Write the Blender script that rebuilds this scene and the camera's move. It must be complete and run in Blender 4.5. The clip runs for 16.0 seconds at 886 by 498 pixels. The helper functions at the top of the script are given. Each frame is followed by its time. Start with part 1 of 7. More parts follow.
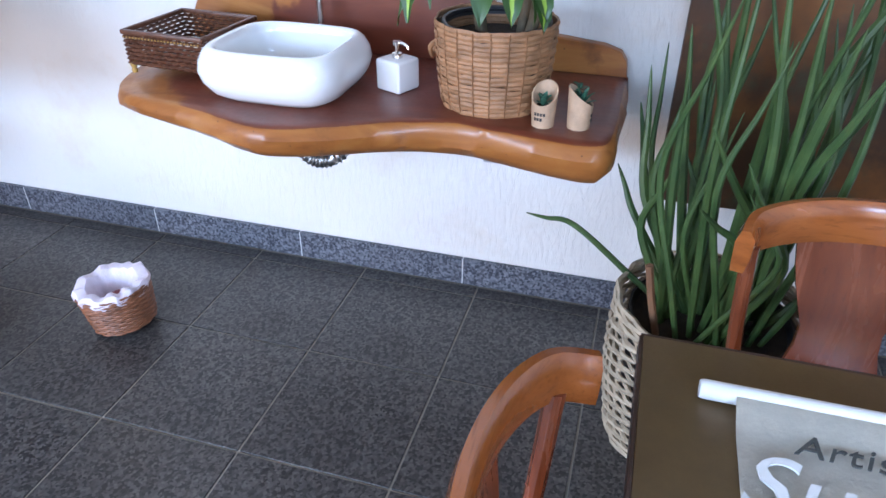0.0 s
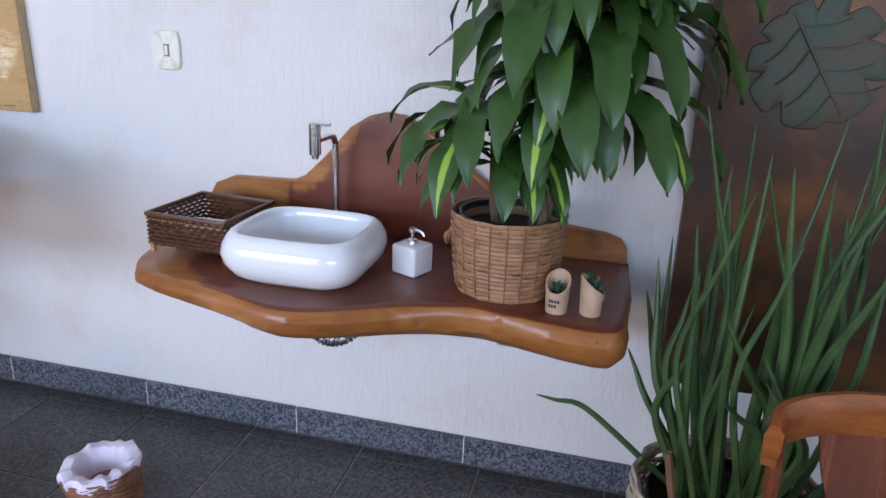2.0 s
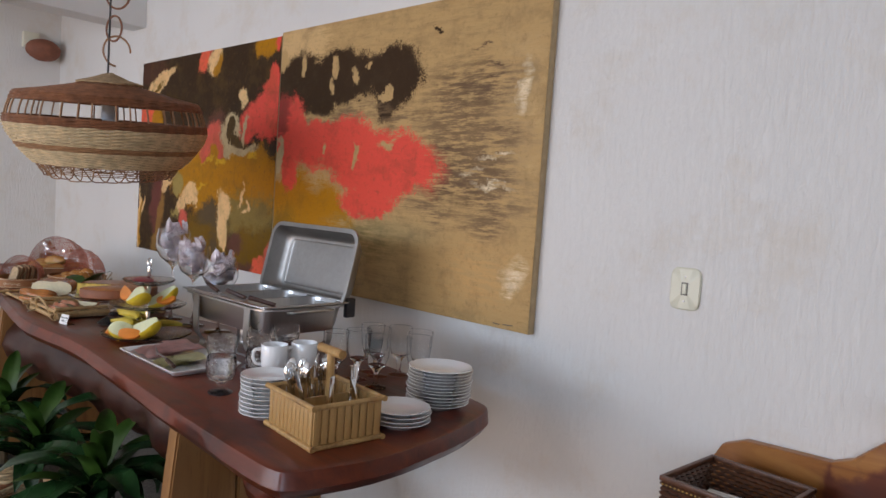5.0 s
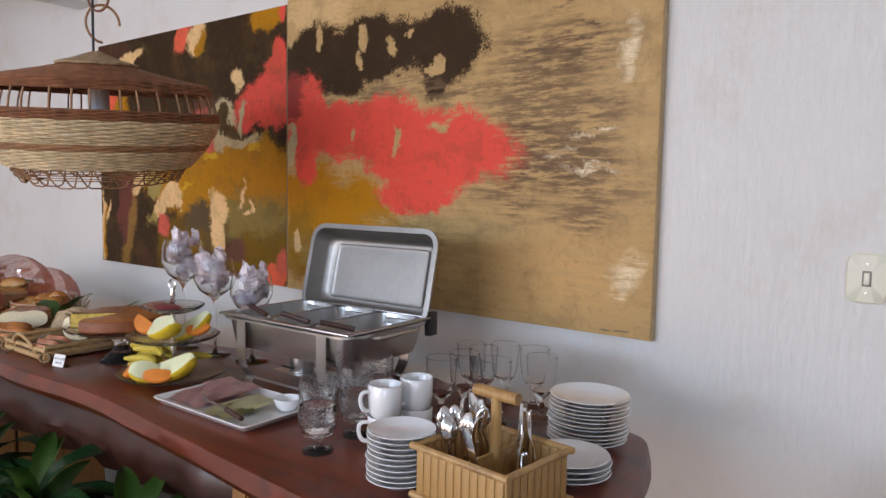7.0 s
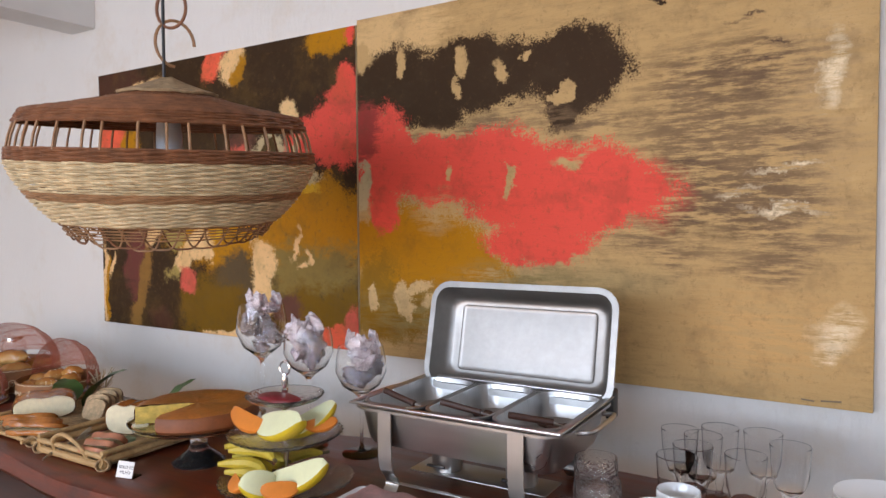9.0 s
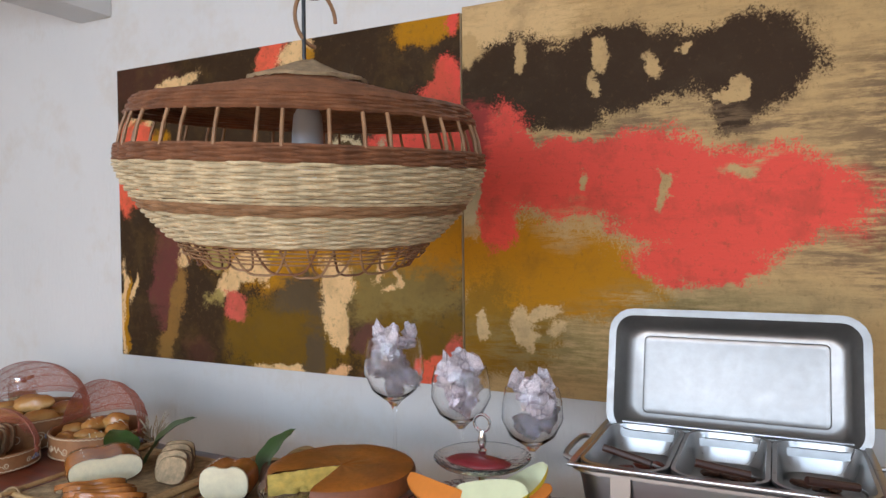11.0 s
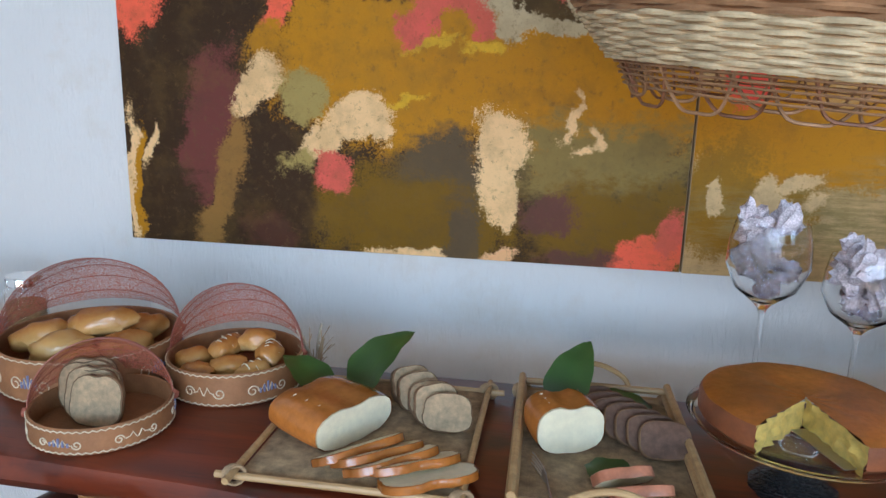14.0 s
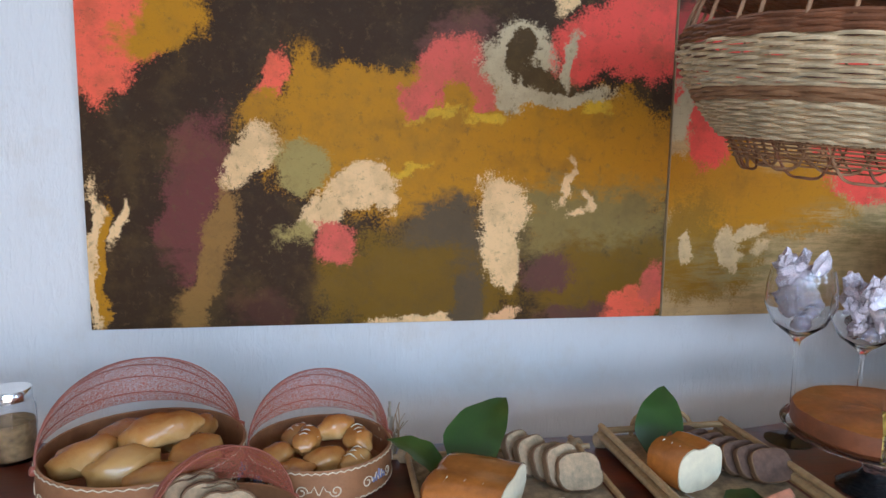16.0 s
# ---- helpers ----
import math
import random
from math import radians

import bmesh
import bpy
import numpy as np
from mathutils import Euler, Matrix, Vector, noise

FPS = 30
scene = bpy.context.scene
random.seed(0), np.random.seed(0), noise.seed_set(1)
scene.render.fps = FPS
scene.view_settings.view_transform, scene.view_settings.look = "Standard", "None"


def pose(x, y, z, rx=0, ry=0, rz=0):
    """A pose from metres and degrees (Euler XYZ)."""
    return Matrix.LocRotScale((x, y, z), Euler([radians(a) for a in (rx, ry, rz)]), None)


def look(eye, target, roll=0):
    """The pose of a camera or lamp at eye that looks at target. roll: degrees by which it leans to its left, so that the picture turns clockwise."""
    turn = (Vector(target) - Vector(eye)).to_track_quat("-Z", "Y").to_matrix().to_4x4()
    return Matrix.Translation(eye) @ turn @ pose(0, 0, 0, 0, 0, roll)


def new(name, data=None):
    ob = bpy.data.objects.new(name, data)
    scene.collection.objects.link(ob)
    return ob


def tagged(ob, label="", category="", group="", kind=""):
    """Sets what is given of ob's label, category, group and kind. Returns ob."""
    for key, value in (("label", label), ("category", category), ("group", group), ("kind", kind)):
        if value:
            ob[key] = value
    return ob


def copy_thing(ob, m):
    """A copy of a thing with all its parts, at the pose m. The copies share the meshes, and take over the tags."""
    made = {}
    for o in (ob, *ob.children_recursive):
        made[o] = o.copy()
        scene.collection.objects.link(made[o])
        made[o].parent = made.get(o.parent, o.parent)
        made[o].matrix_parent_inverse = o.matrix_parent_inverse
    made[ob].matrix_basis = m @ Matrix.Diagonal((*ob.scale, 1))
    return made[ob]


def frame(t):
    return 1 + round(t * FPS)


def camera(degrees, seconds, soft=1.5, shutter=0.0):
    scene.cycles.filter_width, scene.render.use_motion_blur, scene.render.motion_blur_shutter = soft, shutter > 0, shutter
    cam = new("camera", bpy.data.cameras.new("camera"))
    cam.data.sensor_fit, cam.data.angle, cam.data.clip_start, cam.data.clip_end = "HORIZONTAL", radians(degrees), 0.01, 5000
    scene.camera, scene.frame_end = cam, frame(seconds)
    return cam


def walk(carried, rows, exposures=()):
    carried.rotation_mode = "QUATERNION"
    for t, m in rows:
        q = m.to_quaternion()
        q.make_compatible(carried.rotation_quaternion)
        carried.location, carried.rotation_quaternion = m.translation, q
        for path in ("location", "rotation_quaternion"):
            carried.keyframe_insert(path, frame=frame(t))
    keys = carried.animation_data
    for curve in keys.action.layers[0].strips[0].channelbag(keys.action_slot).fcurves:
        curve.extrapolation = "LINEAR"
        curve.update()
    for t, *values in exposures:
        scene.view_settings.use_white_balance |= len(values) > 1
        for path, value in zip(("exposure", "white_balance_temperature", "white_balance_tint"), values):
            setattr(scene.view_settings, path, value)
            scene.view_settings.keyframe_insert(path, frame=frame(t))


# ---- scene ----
cam = camera(64.7, 16.0)
PATH = [
    (0, (-1.028, 0.004, 1.424), (-1.502, 1.628, 0.357), 0.3),
    (0.5, (-1.053, -0.011, 1.443), (-1.486, 1.681, 0.469), 1.4),
    (1, (-1.078, -0.021, 1.457), (-1.52, 1.715, 0.567), 1.6),
    (1.5, (-1.106, -0.026, 1.471), (-1.548, 1.768, 0.704), 2.2),
    (2, (-1.138, -0.036, 1.482), (-1.587, 1.802, 0.832), 2.1),
    (2.5, (-1.208, -0.01, 1.487), (-1.936, 1.73, 0.822), 0.7),
    (3, (-1.247, 0.058, 1.499), (-2.349, 1.629, 0.937), 0.0),
    (3.5, (-1.266, 0.095, 1.511), (-2.544, 1.564, 1.053), 2.2),
    (4, (-1.355, 0.087, 1.519), (-2.725, 1.499, 1.163), 3.7),
    (4.5, (-1.537, 0.042, 1.521), (-2.934, 1.455, 1.29), 3.9),
    (5, (-1.676, 0.018, 1.528), (-3.048, 1.466, 1.396), 4.0),
    (5.2, (-1.728, 0.003, 1.545), (-3.082, 1.471, 1.433), 3.7),
    (7.3, (-2.456, -0.009, 1.523), (-3.663, 1.576, 1.349), 0.9),
    (7.5, (-2.529, 0.018, 1.523), (-3.743, 1.598, 1.347), 0.8),
    (8, (-2.701, 0.052, 1.533), (-3.858, 1.671, 1.339), 0.0),
    (8.5, (-2.865, 0.03, 1.546), (-3.976, 1.682, 1.35), -0.1),
    (9, (-3.066, -0.04, 1.575), (-4.13, 1.651, 1.496), -0.4),
    (9.2, (-3.118, -0.045, 1.578), (-4.167, 1.655, 1.502), -0.8),
    (11.3, (-3.866, -0.051, 1.587), (-4.704, 1.765, 1.55), -0.2),
    (11.5, (-3.954, -0.076, 1.577), (-4.754, 1.757, 1.539), 0.0),
    (12, (-4.173, -0.023, 1.562), (-5.021, 1.786, 1.468), -0.1),
    (12.5, (-4.372, -0.003, 1.546), (-5.189, 1.812, 1.344), -0.1),
    (13, (-4.617, -0.016, 1.551), (-5.213, 1.865, 1.227), 1.1),
    (13.5, (-4.811, -0.006, 1.529), (-5.25, 1.904, 1.128), 2.0),
    (14, (-5.016, 0.072, 1.554), (-5.329, 1.998, 1.113), 1.5),
    (14.5, (-5.157, 0.085, 1.564), (-5.335, 2.043, 1.195), 1.8),
    (15, (-5.357, 0.024, 1.563), (-5.265, 1.994, 1.226), 2.1),
    (15.5, (-5.498, 0.008, 1.555), (-5.239, 1.96, 1.206), 2.1),
    (16, (-5.651, 0.048, 1.577), (-5.331, 2.003, 1.299), 0.8),
]
EXPOSURE = [(0, 0.78, 5800, 18), (0.5, 0.42, 5750, 20), (1.0, 0.2, 5850, 20), (1.5, 0.10, 6000, 20), (2.5, 0.0, 6150, 22), (3.5, -0.28, 6500, 22), (5.0, -0.5, 7150, 20), (8.0, -0.18, 7100, 22), (9.0, -0.14, 7300, 22),
            (12.0, -0.22, 6700, 14), (13.0, -0.14, 6400, 12), (13.5, -0.06, 5950, 10), (14.0, -0.02, 5950, 10), (15.0, -0.06, 6000, 12), (16.0, -0.02, 5900, 14)]
walk(cam, [(t, look(eye, target, roll)) for t, eye, target, roll in PATH], EXPOSURE)

# ---- light: daylight from a wide veranda opening behind the walk, and one in the east wall ----
world = bpy.data.worlds.new("sky")
scene.world = world
world.use_nodes = True
wn = world.node_tree
sky = wn.nodes.new("ShaderNodeTexSky")
sky.sky_type, sky.sun_disc = "NISHITA", False
sky.sun_elevation, sky.sun_rotation = radians(52), radians(20)
wn.links.new(sky.outputs[0], wn.nodes["Background"].inputs[0])
wn.nodes["Background"].inputs[1].default_value = 0.10
sun_data = bpy.data.lights.new("sun", "SUN")
sun_data.energy, sun_data.angle, sun_data.color = 3.0, radians(0.5), (1.0, 0.95, 0.88)
sun = new("sun", sun_data)
sun.matrix_world = look((0, 6, 9), (0, 0, 0))


def window_light(name, at, target, wide, high, power, colour):
    """Sky light in a real opening."""
    d = bpy.data.lights.new(name, "AREA")
    d.shape, d.size, d.size_y, d.energy, d.color = "RECTANGLE", wide, high, power, colour
    ob = new(name, d)
    ob.matrix_world = look(at, target)
    return ob


# sky light falls steeply through the veranda openings; the sunlit garden throws warm light up into the room
window_light("veranda_sky_light", (-4.6, -3.42, 2.1), (-4.6, 1.2, 0.0), 4.6, 0.8, 204, (0.55, 0.76, 1.0))
window_light("veranda_ground_light", (-4.6, -3.42, 0.95), (-4.6, 2.0, 1.1), 4.6, 1.0, 74, (1.0, 0.79, 0.63))
window_light("garden_sky_light", (0.6, -3.42, 2.1), (-0.2, 0.9, 0.0), 2.4, 0.8, 87, (0.50, 0.73, 1.0))
window_light("garden_ground_light", (0.6, -3.42, 0.95), (0.0, 2.0, 0.9), 2.4, 1.0, 20, (1.0, 0.80, 0.66))

# ---- helpers for meshes ----
def as_mesh(name, bm, smooth=True):
    me = bpy.data.meshes.new(name)
    bmesh.ops.recalc_face_normals(bm, faces=bm.faces)
    bm.to_mesh(me)
    bm.free()
    if smooth:
        me.shade_smooth()
        me.set_sharp_from_angle(angle=radians(38))
    return me


def part(name, bm, material, parent=None, label="", at=None, smooth=True):
    """One mesh object; under parent where one is given."""
    ob = new(name, as_mesh(name, bm, smooth))
    ob.data.materials.append(material)
    if parent is not None:
        ob.parent = parent
    if at is not None:
        ob.matrix_basis = at
    if label:
        ob["label"] = label
    return ob


def thing(name, at, label, category, group=""):
    ob = new(name)
    ob.empty_display_size = 0.1
    ob.matrix_basis = at
    return tagged(ob, label, category, group)


def lone(name, bm, material, at, label, category, group="", kind="", smooth=True):
    ob = part(name, bm, material, None, "", at, smooth)
    return tagged(ob, label, category, group, kind)


def box(bm, size, at=(0, 0, 0), bevel=0.0, turn=None, segments=2):
    m = Matrix.Translation(at) @ (turn if turn is not None else Matrix()) @ Matrix.Diagonal((*size, 1))
    made = bmesh.ops.create_cube(bm, size=1.0, matrix=m)
    if bevel > 0:
        edges = list({e for v in made["verts"] for e in v.link_edges})
        bmesh.ops.bevel(bm, geom=edges, offset=bevel, segments=segments, affect="EDGES", profile=0.5)
    return bm


def lathe(bm, profile, sides=32, at=(0, 0, 0), squash=None, turn=None):
    """Turn a profile of (radius, height) about z; squash(angle, r, z) -> (x, y, z) may reshape it."""
    m = Matrix.Translation(at) @ (turn if turn is not None else Matrix())
    rings = []
    for r, z in profile:
        if r < 1e-6:
            rings.append([bm.verts.new(m @ Vector((0, 0, z)))])
            continue
        ring = []
        for i in range(sides):
            a = math.tau * i / sides
            p = squash(a, r, z) if squash else (r * math.cos(a), r * math.sin(a), z)
            ring.append(bm.verts.new(m @ Vector(p)))
        rings.append(ring)
    for a, b in zip(rings, rings[1:]):
        for i in range(sides):
            j = (i + 1) % sides
            if len(a) == 1 and len(b) == 1:
                continue
            if len(a) == 1:
                bm.faces.new((a[0], b[i], b[j]))
            elif len(b) == 1:
                bm.faces.new((a[i], a[j], b[0]))
            else:
                bm.faces.new((a[i], a[j], b[j], b[i]))
    return bm


def tube(bm, points, radius, sides=8, closed=False, caps=True, flat=1.0):
    """A round bar along points; radius a number or a function of 0..1; flat squashes it along z."""
    pts = [Vector(p) for p in points]
    n = len(pts)
    rings = []
    side = None
    for i, p in enumerate(pts):
        a = pts[(i - 1) % n] if (i > 0 or closed) else p
        b = pts[(i + 1) % n] if (i < n - 1 or closed) else p
        d = (b - a).normalized() if (b - a).length > 1e-9 else Vector((0, 0, 1))
        if side is None:
            ref = Vector((0, 0, 1)) if abs(d.z) < 0.9 else Vector((1, 0, 0))
            side = d.cross(ref).normalized()
        side = (side - d * side.dot(d))
        side = side.normalized() if side.length > 1e-6 else d.orthogonal().normalized()
        up = side.cross(d).normalized()
        r = radius(i / max(1, n - 1)) if callable(radius) else radius
        rings.append([bm.verts.new(p + side * (r * math.cos(math.tau * k / sides)) + up * (r * flat * math.sin(math.tau * k / sides))) for k in range(sides)])
    pairs = list(zip(rings, rings[1:])) + ([(rings[-1], rings[0])] if closed else [])
    for a, b in pairs:
        for k in range(sides):
            j = (k + 1) % sides
            bm.faces.new((a[k], a[j], b[j], b[k]))
    if caps and not closed:
        bm.faces.new(rings[0][::-1])
        bm.faces.new(rings[-1])
    return bm


def spline(points, steps=8):
    """A smooth line through the points."""
    pts = [Vector(p) for p in points]
    out = []
    for i in range(len(pts) - 1):
        p0, p1, p2, p3 = pts[max(i - 1, 0)], pts[i], pts[i + 1], pts[min(i + 2, len(pts) - 1)]
        for s in range(steps):
            t = s / steps
            out.append(0.5 * ((2 * p1) + (p2 - p0) * t + (2 * p0 - 5 * p1 + 4 * p2 - p3) * t * t + (3 * p1 - p0 - 3 * p2 + p3) * t ** 3))
    out.append(pts[-1])
    return out


def loop_spline(points, steps=8):
    """A smooth closed line through the points."""
    pts = [Vector(p) for p in points]
    n, out = len(pts), []
    for i in range(n):
        p0, p1, p2, p3 = pts[i - 1], pts[i], pts[(i + 1) % n], pts[(i + 2) % n]
        for s in range(steps):
            t = s / steps
            out.append(0.5 * ((2 * p1) + (p2 - p0) * t + (2 * p0 - 5 * p1 + 4 * p2 - p3) * t * t + (3 * p1 - p0 - 3 * p2 + p3) * t ** 3))
    return out


def slab(bm, outline, top, levels, lumps=0.0, seed=0):
    """A wooden slab: the outline at each level (depth below top, inset), with a natural rounded edge."""
    pts = [Vector((p[0], p[1], 0)) for p in outline]
    n = len(pts)
    area = sum(pts[i].x * pts[(i + 1) % n].y - pts[(i + 1) % n].x * pts[i].y for i in range(n))
    sign = 1 if area > 0 else -1
    inward = []
    for i in range(n):
        d = (pts[(i + 1) % n] - pts[i - 1]).normalized()
        inward.append(Vector((-d.y, d.x, 0)) * sign)
    rings = []
    for depth, inset in levels:
        ring = []
        for i, p in enumerate(pts):
            wob = noise.noise(Vector((p.x * 5 + seed, p.y * 5, depth * 9))) * lumps + noise.noise(Vector((p.x * 17 + seed, p.y * 17, depth * 20))) * lumps * 0.35
            q = p + inward[i] * (inset + (wob if depth > 0.012 else 0))
            ring.append(bm.verts.new((q.x, q.y, top - depth * (1 + (wob * 3 if depth > 0.03 else 0)))))
        rings.append(ring)
    for a, b in zip(rings, rings[1:]):
        for i in range(n):
            j = (i + 1) % n
            bm.faces.new((a[i], a[j], b[j], b[i]))
    for ring in (rings[0], rings[-1]):
        f = bm.faces.new(ring)
        bmesh.ops.triangulate(bm, faces=[f])
    return bm


# ---- materials ----
class Tree:
    """A short way to write node materials."""

    def __init__(self, name):
        self.m = bpy.data.materials.new(name)
        self.m.use_nodes = True
        self.t = self.m.node_tree
        self.bsdf = self.t.nodes["Principled BSDF"]
        self.co = self.t.nodes.new("ShaderNodeTexCoord")

    def node(self, kind):
        return self.t.nodes.new(kind)

    def link(self, a, b):
        self.t.links.new(a, b)

    def put(self, socket, value):
        if hasattr(value, "is_output"):
            self.link(value, socket)
        else:
            socket.default_value = value

    def mapping(self, scale=(1, 1, 1), loc=(0, 0, 0), rot=(0, 0, 0), of=None, kind="POINT"):
        n = self.node("ShaderNodeMapping")
        n.vector_type = kind
        n.inputs["Scale"].default_value, n.inputs["Location"].default_value, n.inputs["Rotation"].default_value = scale, loc, rot
        self.link(of if of is not None else self.co.outputs["Object"], n.inputs["Vector"])
        return n.outputs[0]

    def noise(self, scale, detail=4, rough=0.55, of=None, distortion=0.0, colour=False):
        n = self.node("ShaderNodeTexNoise")
        n.inputs["Scale"].default_value, n.inputs["Detail"].default_value = scale, detail
        n.inputs["Roughness"].default_value, n.inputs["Distortion"].default_value = rough, distortion
        self.link(of if of is not None else self.co.outputs["Object"], n.inputs["Vector"])
        return n.outputs["Color" if colour else "Fac"]

    def ramp(self, fac, *stops):
        n = self.node("ShaderNodeValToRGB")
        while len(n.color_ramp.elements) < len(stops):
            n.color_ramp.elements.new(0.5)
        for e, (at, c) in zip(n.color_ramp.elements, stops):
            e.position, e.color = at, (*c, 1) if len(c) == 3 else c
        self.link(fac, n.inputs[0])
        return n.outputs[0]

    def range(self, value, a, b, c=0.0, d=1.0, smooth=False):
        n = self.node("ShaderNodeMapRange")
        n.interpolation_type = "SMOOTHSTEP" if smooth else "LINEAR"
        for i, v in enumerate((value, a, b, c, d)):
            self.put(n.inputs[i], v)
        return n.outputs[0]

    def mix(self, fac, a, b, how="MIX"):
        n = self.node("ShaderNodeMix")
        n.data_type, n.blend_type = "RGBA", how
        for s, v in ((n.inputs[0], fac), (n.inputs[6], a), (n.inputs[7], b)):
            self.put(s, (*v, 1) if isinstance(v, tuple) and len(v) == 3 else v)
        return n.outputs[2]

    def math(self, how, a, b=0.0):
        n = self.node("ShaderNodeMath")
        n.operation = how
        self.put(n.inputs[0], a)
        self.put(n.inputs[1], b)
        return n.outputs[0]

    def bump(self, height, strength=0.3, distance=0.01):
        n = self.node("ShaderNodeBump")
        n.inputs["Strength"].default_value, n.inputs["Distance"].default_value = strength, distance
        self.link(height, n.inputs["Height"])
        self.link(n.outputs[0], self.bsdf.inputs["Normal"])

    def set(self, colour=None, rough=None, metal=None, **more):
        for key, v in (("Base Color", colour), ("Roughness", rough), ("Metallic", metal), *((k.replace("_", " "), v) for k, v in more.items())):
            if v is None:
                continue
            self.put(self.bsdf.inputs[key], (*v, 1) if isinstance(v, tuple) and len(v) == 3 else v)
        return self.m


def simple(name, colour, rough=0.5, metal=0.0, vary=0.15, scale=12, bump=0.05, distance=0.002, **more):
    """A plain surface with variation at two scales."""
    t = Tree(name)
    big = t.noise(scale, 3)
    fine = t.noise(scale * 9, 5, 0.65)
    c = t.mix(t.range(big, 0.3, 0.7), tuple(x * (1 - vary) for x in colour), tuple(min(1, x * (1 + vary)) for x in colour))
    c = t.mix(t.range(fine, 0.35, 0.75, 0, 0.35), c, tuple(x * (1 - vary * 1.6) for x in colour))
    t.bump(fine, bump, distance)
    return t.set(c, t.range(fine, 0.2, 0.8, max(0.02, rough - 0.06), min(1, rough + 0.08)), metal, **more)


def wood(name, dark, light, rough=0.35, along="x", scale=1.0, blotch=None, coat=0.0):
    """Grain along one axis, with darker figure and pores."""
    t = Tree(name)
    stretch = {"x": (0.9, 9, 9), "y": (9, 0.9, 9), "z": (9, 9, 0.9)}[along]
    v = t.mapping(tuple(s * scale for s in stretch))
    rings = t.noise(1.6, 6, 0.6, v, 1.2)
    pores = t.noise(14, 3, 0.6, v)
    c = t.ramp(rings, (0.28, dark), (0.5, tuple((a + b) / 2 for a, b in zip(dark, light))), (0.72, light))
    if blotch:
        c = t.mix(t.range(t.noise(5 * scale, 5, 0.6), 0.52, 0.66), c, blotch)
    c = t.mix(t.range(pores, 0.55, 0.75, 0, 0.5), c, tuple(x * 0.55 for x in dark))
    t.bump(pores, 0.12, 0.002)
    return t.set(c, t.range(rings, 0.3, 0.7, rough - 0.06, rough + 0.08), 0.0, Coat_Weight=coat, Coat_Roughness=0.12)


def plaster(name, colour):
    """Trowelled wall with short vertical runs in the coat."""
    t = Tree(name)
    v = t.mapping((60, 60, 17))
    runs = t.noise(1.0, 6, 0.72, v, 0.6)
    patches = t.noise(1.1, 4)
    stains = t.noise(3.5, 6, 0.7)
    c = t.mix(t.range(patches, 0.35, 0.7), colour, tuple(x * 0.94 for x in colour))
    c = t.mix(t.range(stains, 0.52, 0.74, 0, 0.65), c, (colour[0] * 0.88, colour[1] * 0.80, colour[2] * 0.70))
    t.bump(t.range(runs, 0.42, 0.72), 0.5, 0.005)
    return t.set(c, 0.62)


def granite(name, low, high, rough):
    t = Tree(name)
    info = t.node("ShaderNodeObjectInfo")
    grains = t.node("ShaderNodeTexVoronoi")
    grains.inputs["Scale"].default_value = 130
    t.link(t.mapping((1, 1, 1), of=t.co.outputs["Object"]), grains.inputs["Vector"])
    speck = t.ramp(grains.outputs["Color"], (0.25, low), (0.55, tuple((a + b) / 2 for a, b in zip(low, high))), (0.85, high))
    cloud = t.noise(2.4, 5, 0.6)
    c = t.mix(t.range(cloud, 0.35, 0.7, 0, 0.4), speck, low)
    c = t.mix(t.range(info.outputs["Random"], 0, 1, 0.0, 0.25), c, low)
    t.bump(grains.outputs["Distance"], 0.08, 0.002)
    return t.set(c, t.range(cloud, 0.3, 0.7, rough - 0.08, rough + 0.12))


def glass(name, tint=(1, 1, 1), rough=0.0):
    t = Tree(name)
    return t.set(tint, rough, 0.0, Transmission_Weight=1.0, IOR=1.27)


def leafy(name, dark, light, rough=0.32, stripe=None):
    """Leaf skin; the leaf's own width runs along the mesh's uv x."""
    t = Tree(name)
    n1, n2 = t.noise(9, 3), t.noise(70, 4)
    c = t.mix(t.range(n1, 0.3, 0.7), dark, light)
    c = t.mix(t.range(n2, 0.5, 0.8, 0, 0.3), c, tuple(x * 0.6 for x in dark))
    if stripe:
        uv = t.node("ShaderNodeSeparateXYZ")
        t.link(t.co.outputs["UV"], uv.inputs[0])
        off = t.math("ABSOLUTE", t.math("SUBTRACT", uv.outputs[0], 0.5))
        c = t.mix(t.math("MULTIPLY", t.range(off, 0.14, 0.09), uv.outputs[1]), c, stripe)
    t.bump(n2, 0.08, 0.002)
    return t.set(c, rough, 0.0, Subsurface_Weight=0.0)


WALL = plaster("wall_plaster", (0.81, 0.775, 0.725))
CEILING = simple("ceiling_paint", (0.78, 0.77, 0.75), 0.7, vary=0.04, scale=2)
TILE = granite("floor_granite", (0.024, 0.022, 0.022), (0.138, 0.129, 0.117), 0.34)
SKIRT = granite("skirting_granite", (0.035, 0.039, 0.052), (0.27, 0.28, 0.31), 0.3)
GROUT = simple("grout", (0.30, 0.27, 0.22), 0.85, vary=0.2, scale=20)
GROUT_WHITE = simple("white_filler", (0.62, 0.62, 0.62), 0.8, vary=0.15, scale=40)
TABLE_TOP = wood("table_redwood", (0.072, 0.011, 0.004), (0.190, 0.033, 0.009), 0.34, "x", 1.0, (0.045, 0.012, 0.008), 0.05)
TABLE_LEG = wood("trestle_wood", (0.21, 0.088, 0.026), (0.34, 0.160, 0.052), 0.5, "z", 0.9)
LOG = wood("stretcher_wood", (0.022, 0.006, 0.004), (0.070, 0.020, 0.010), 0.38, "x", 1.2, (0.03, 0.012, 0.010))
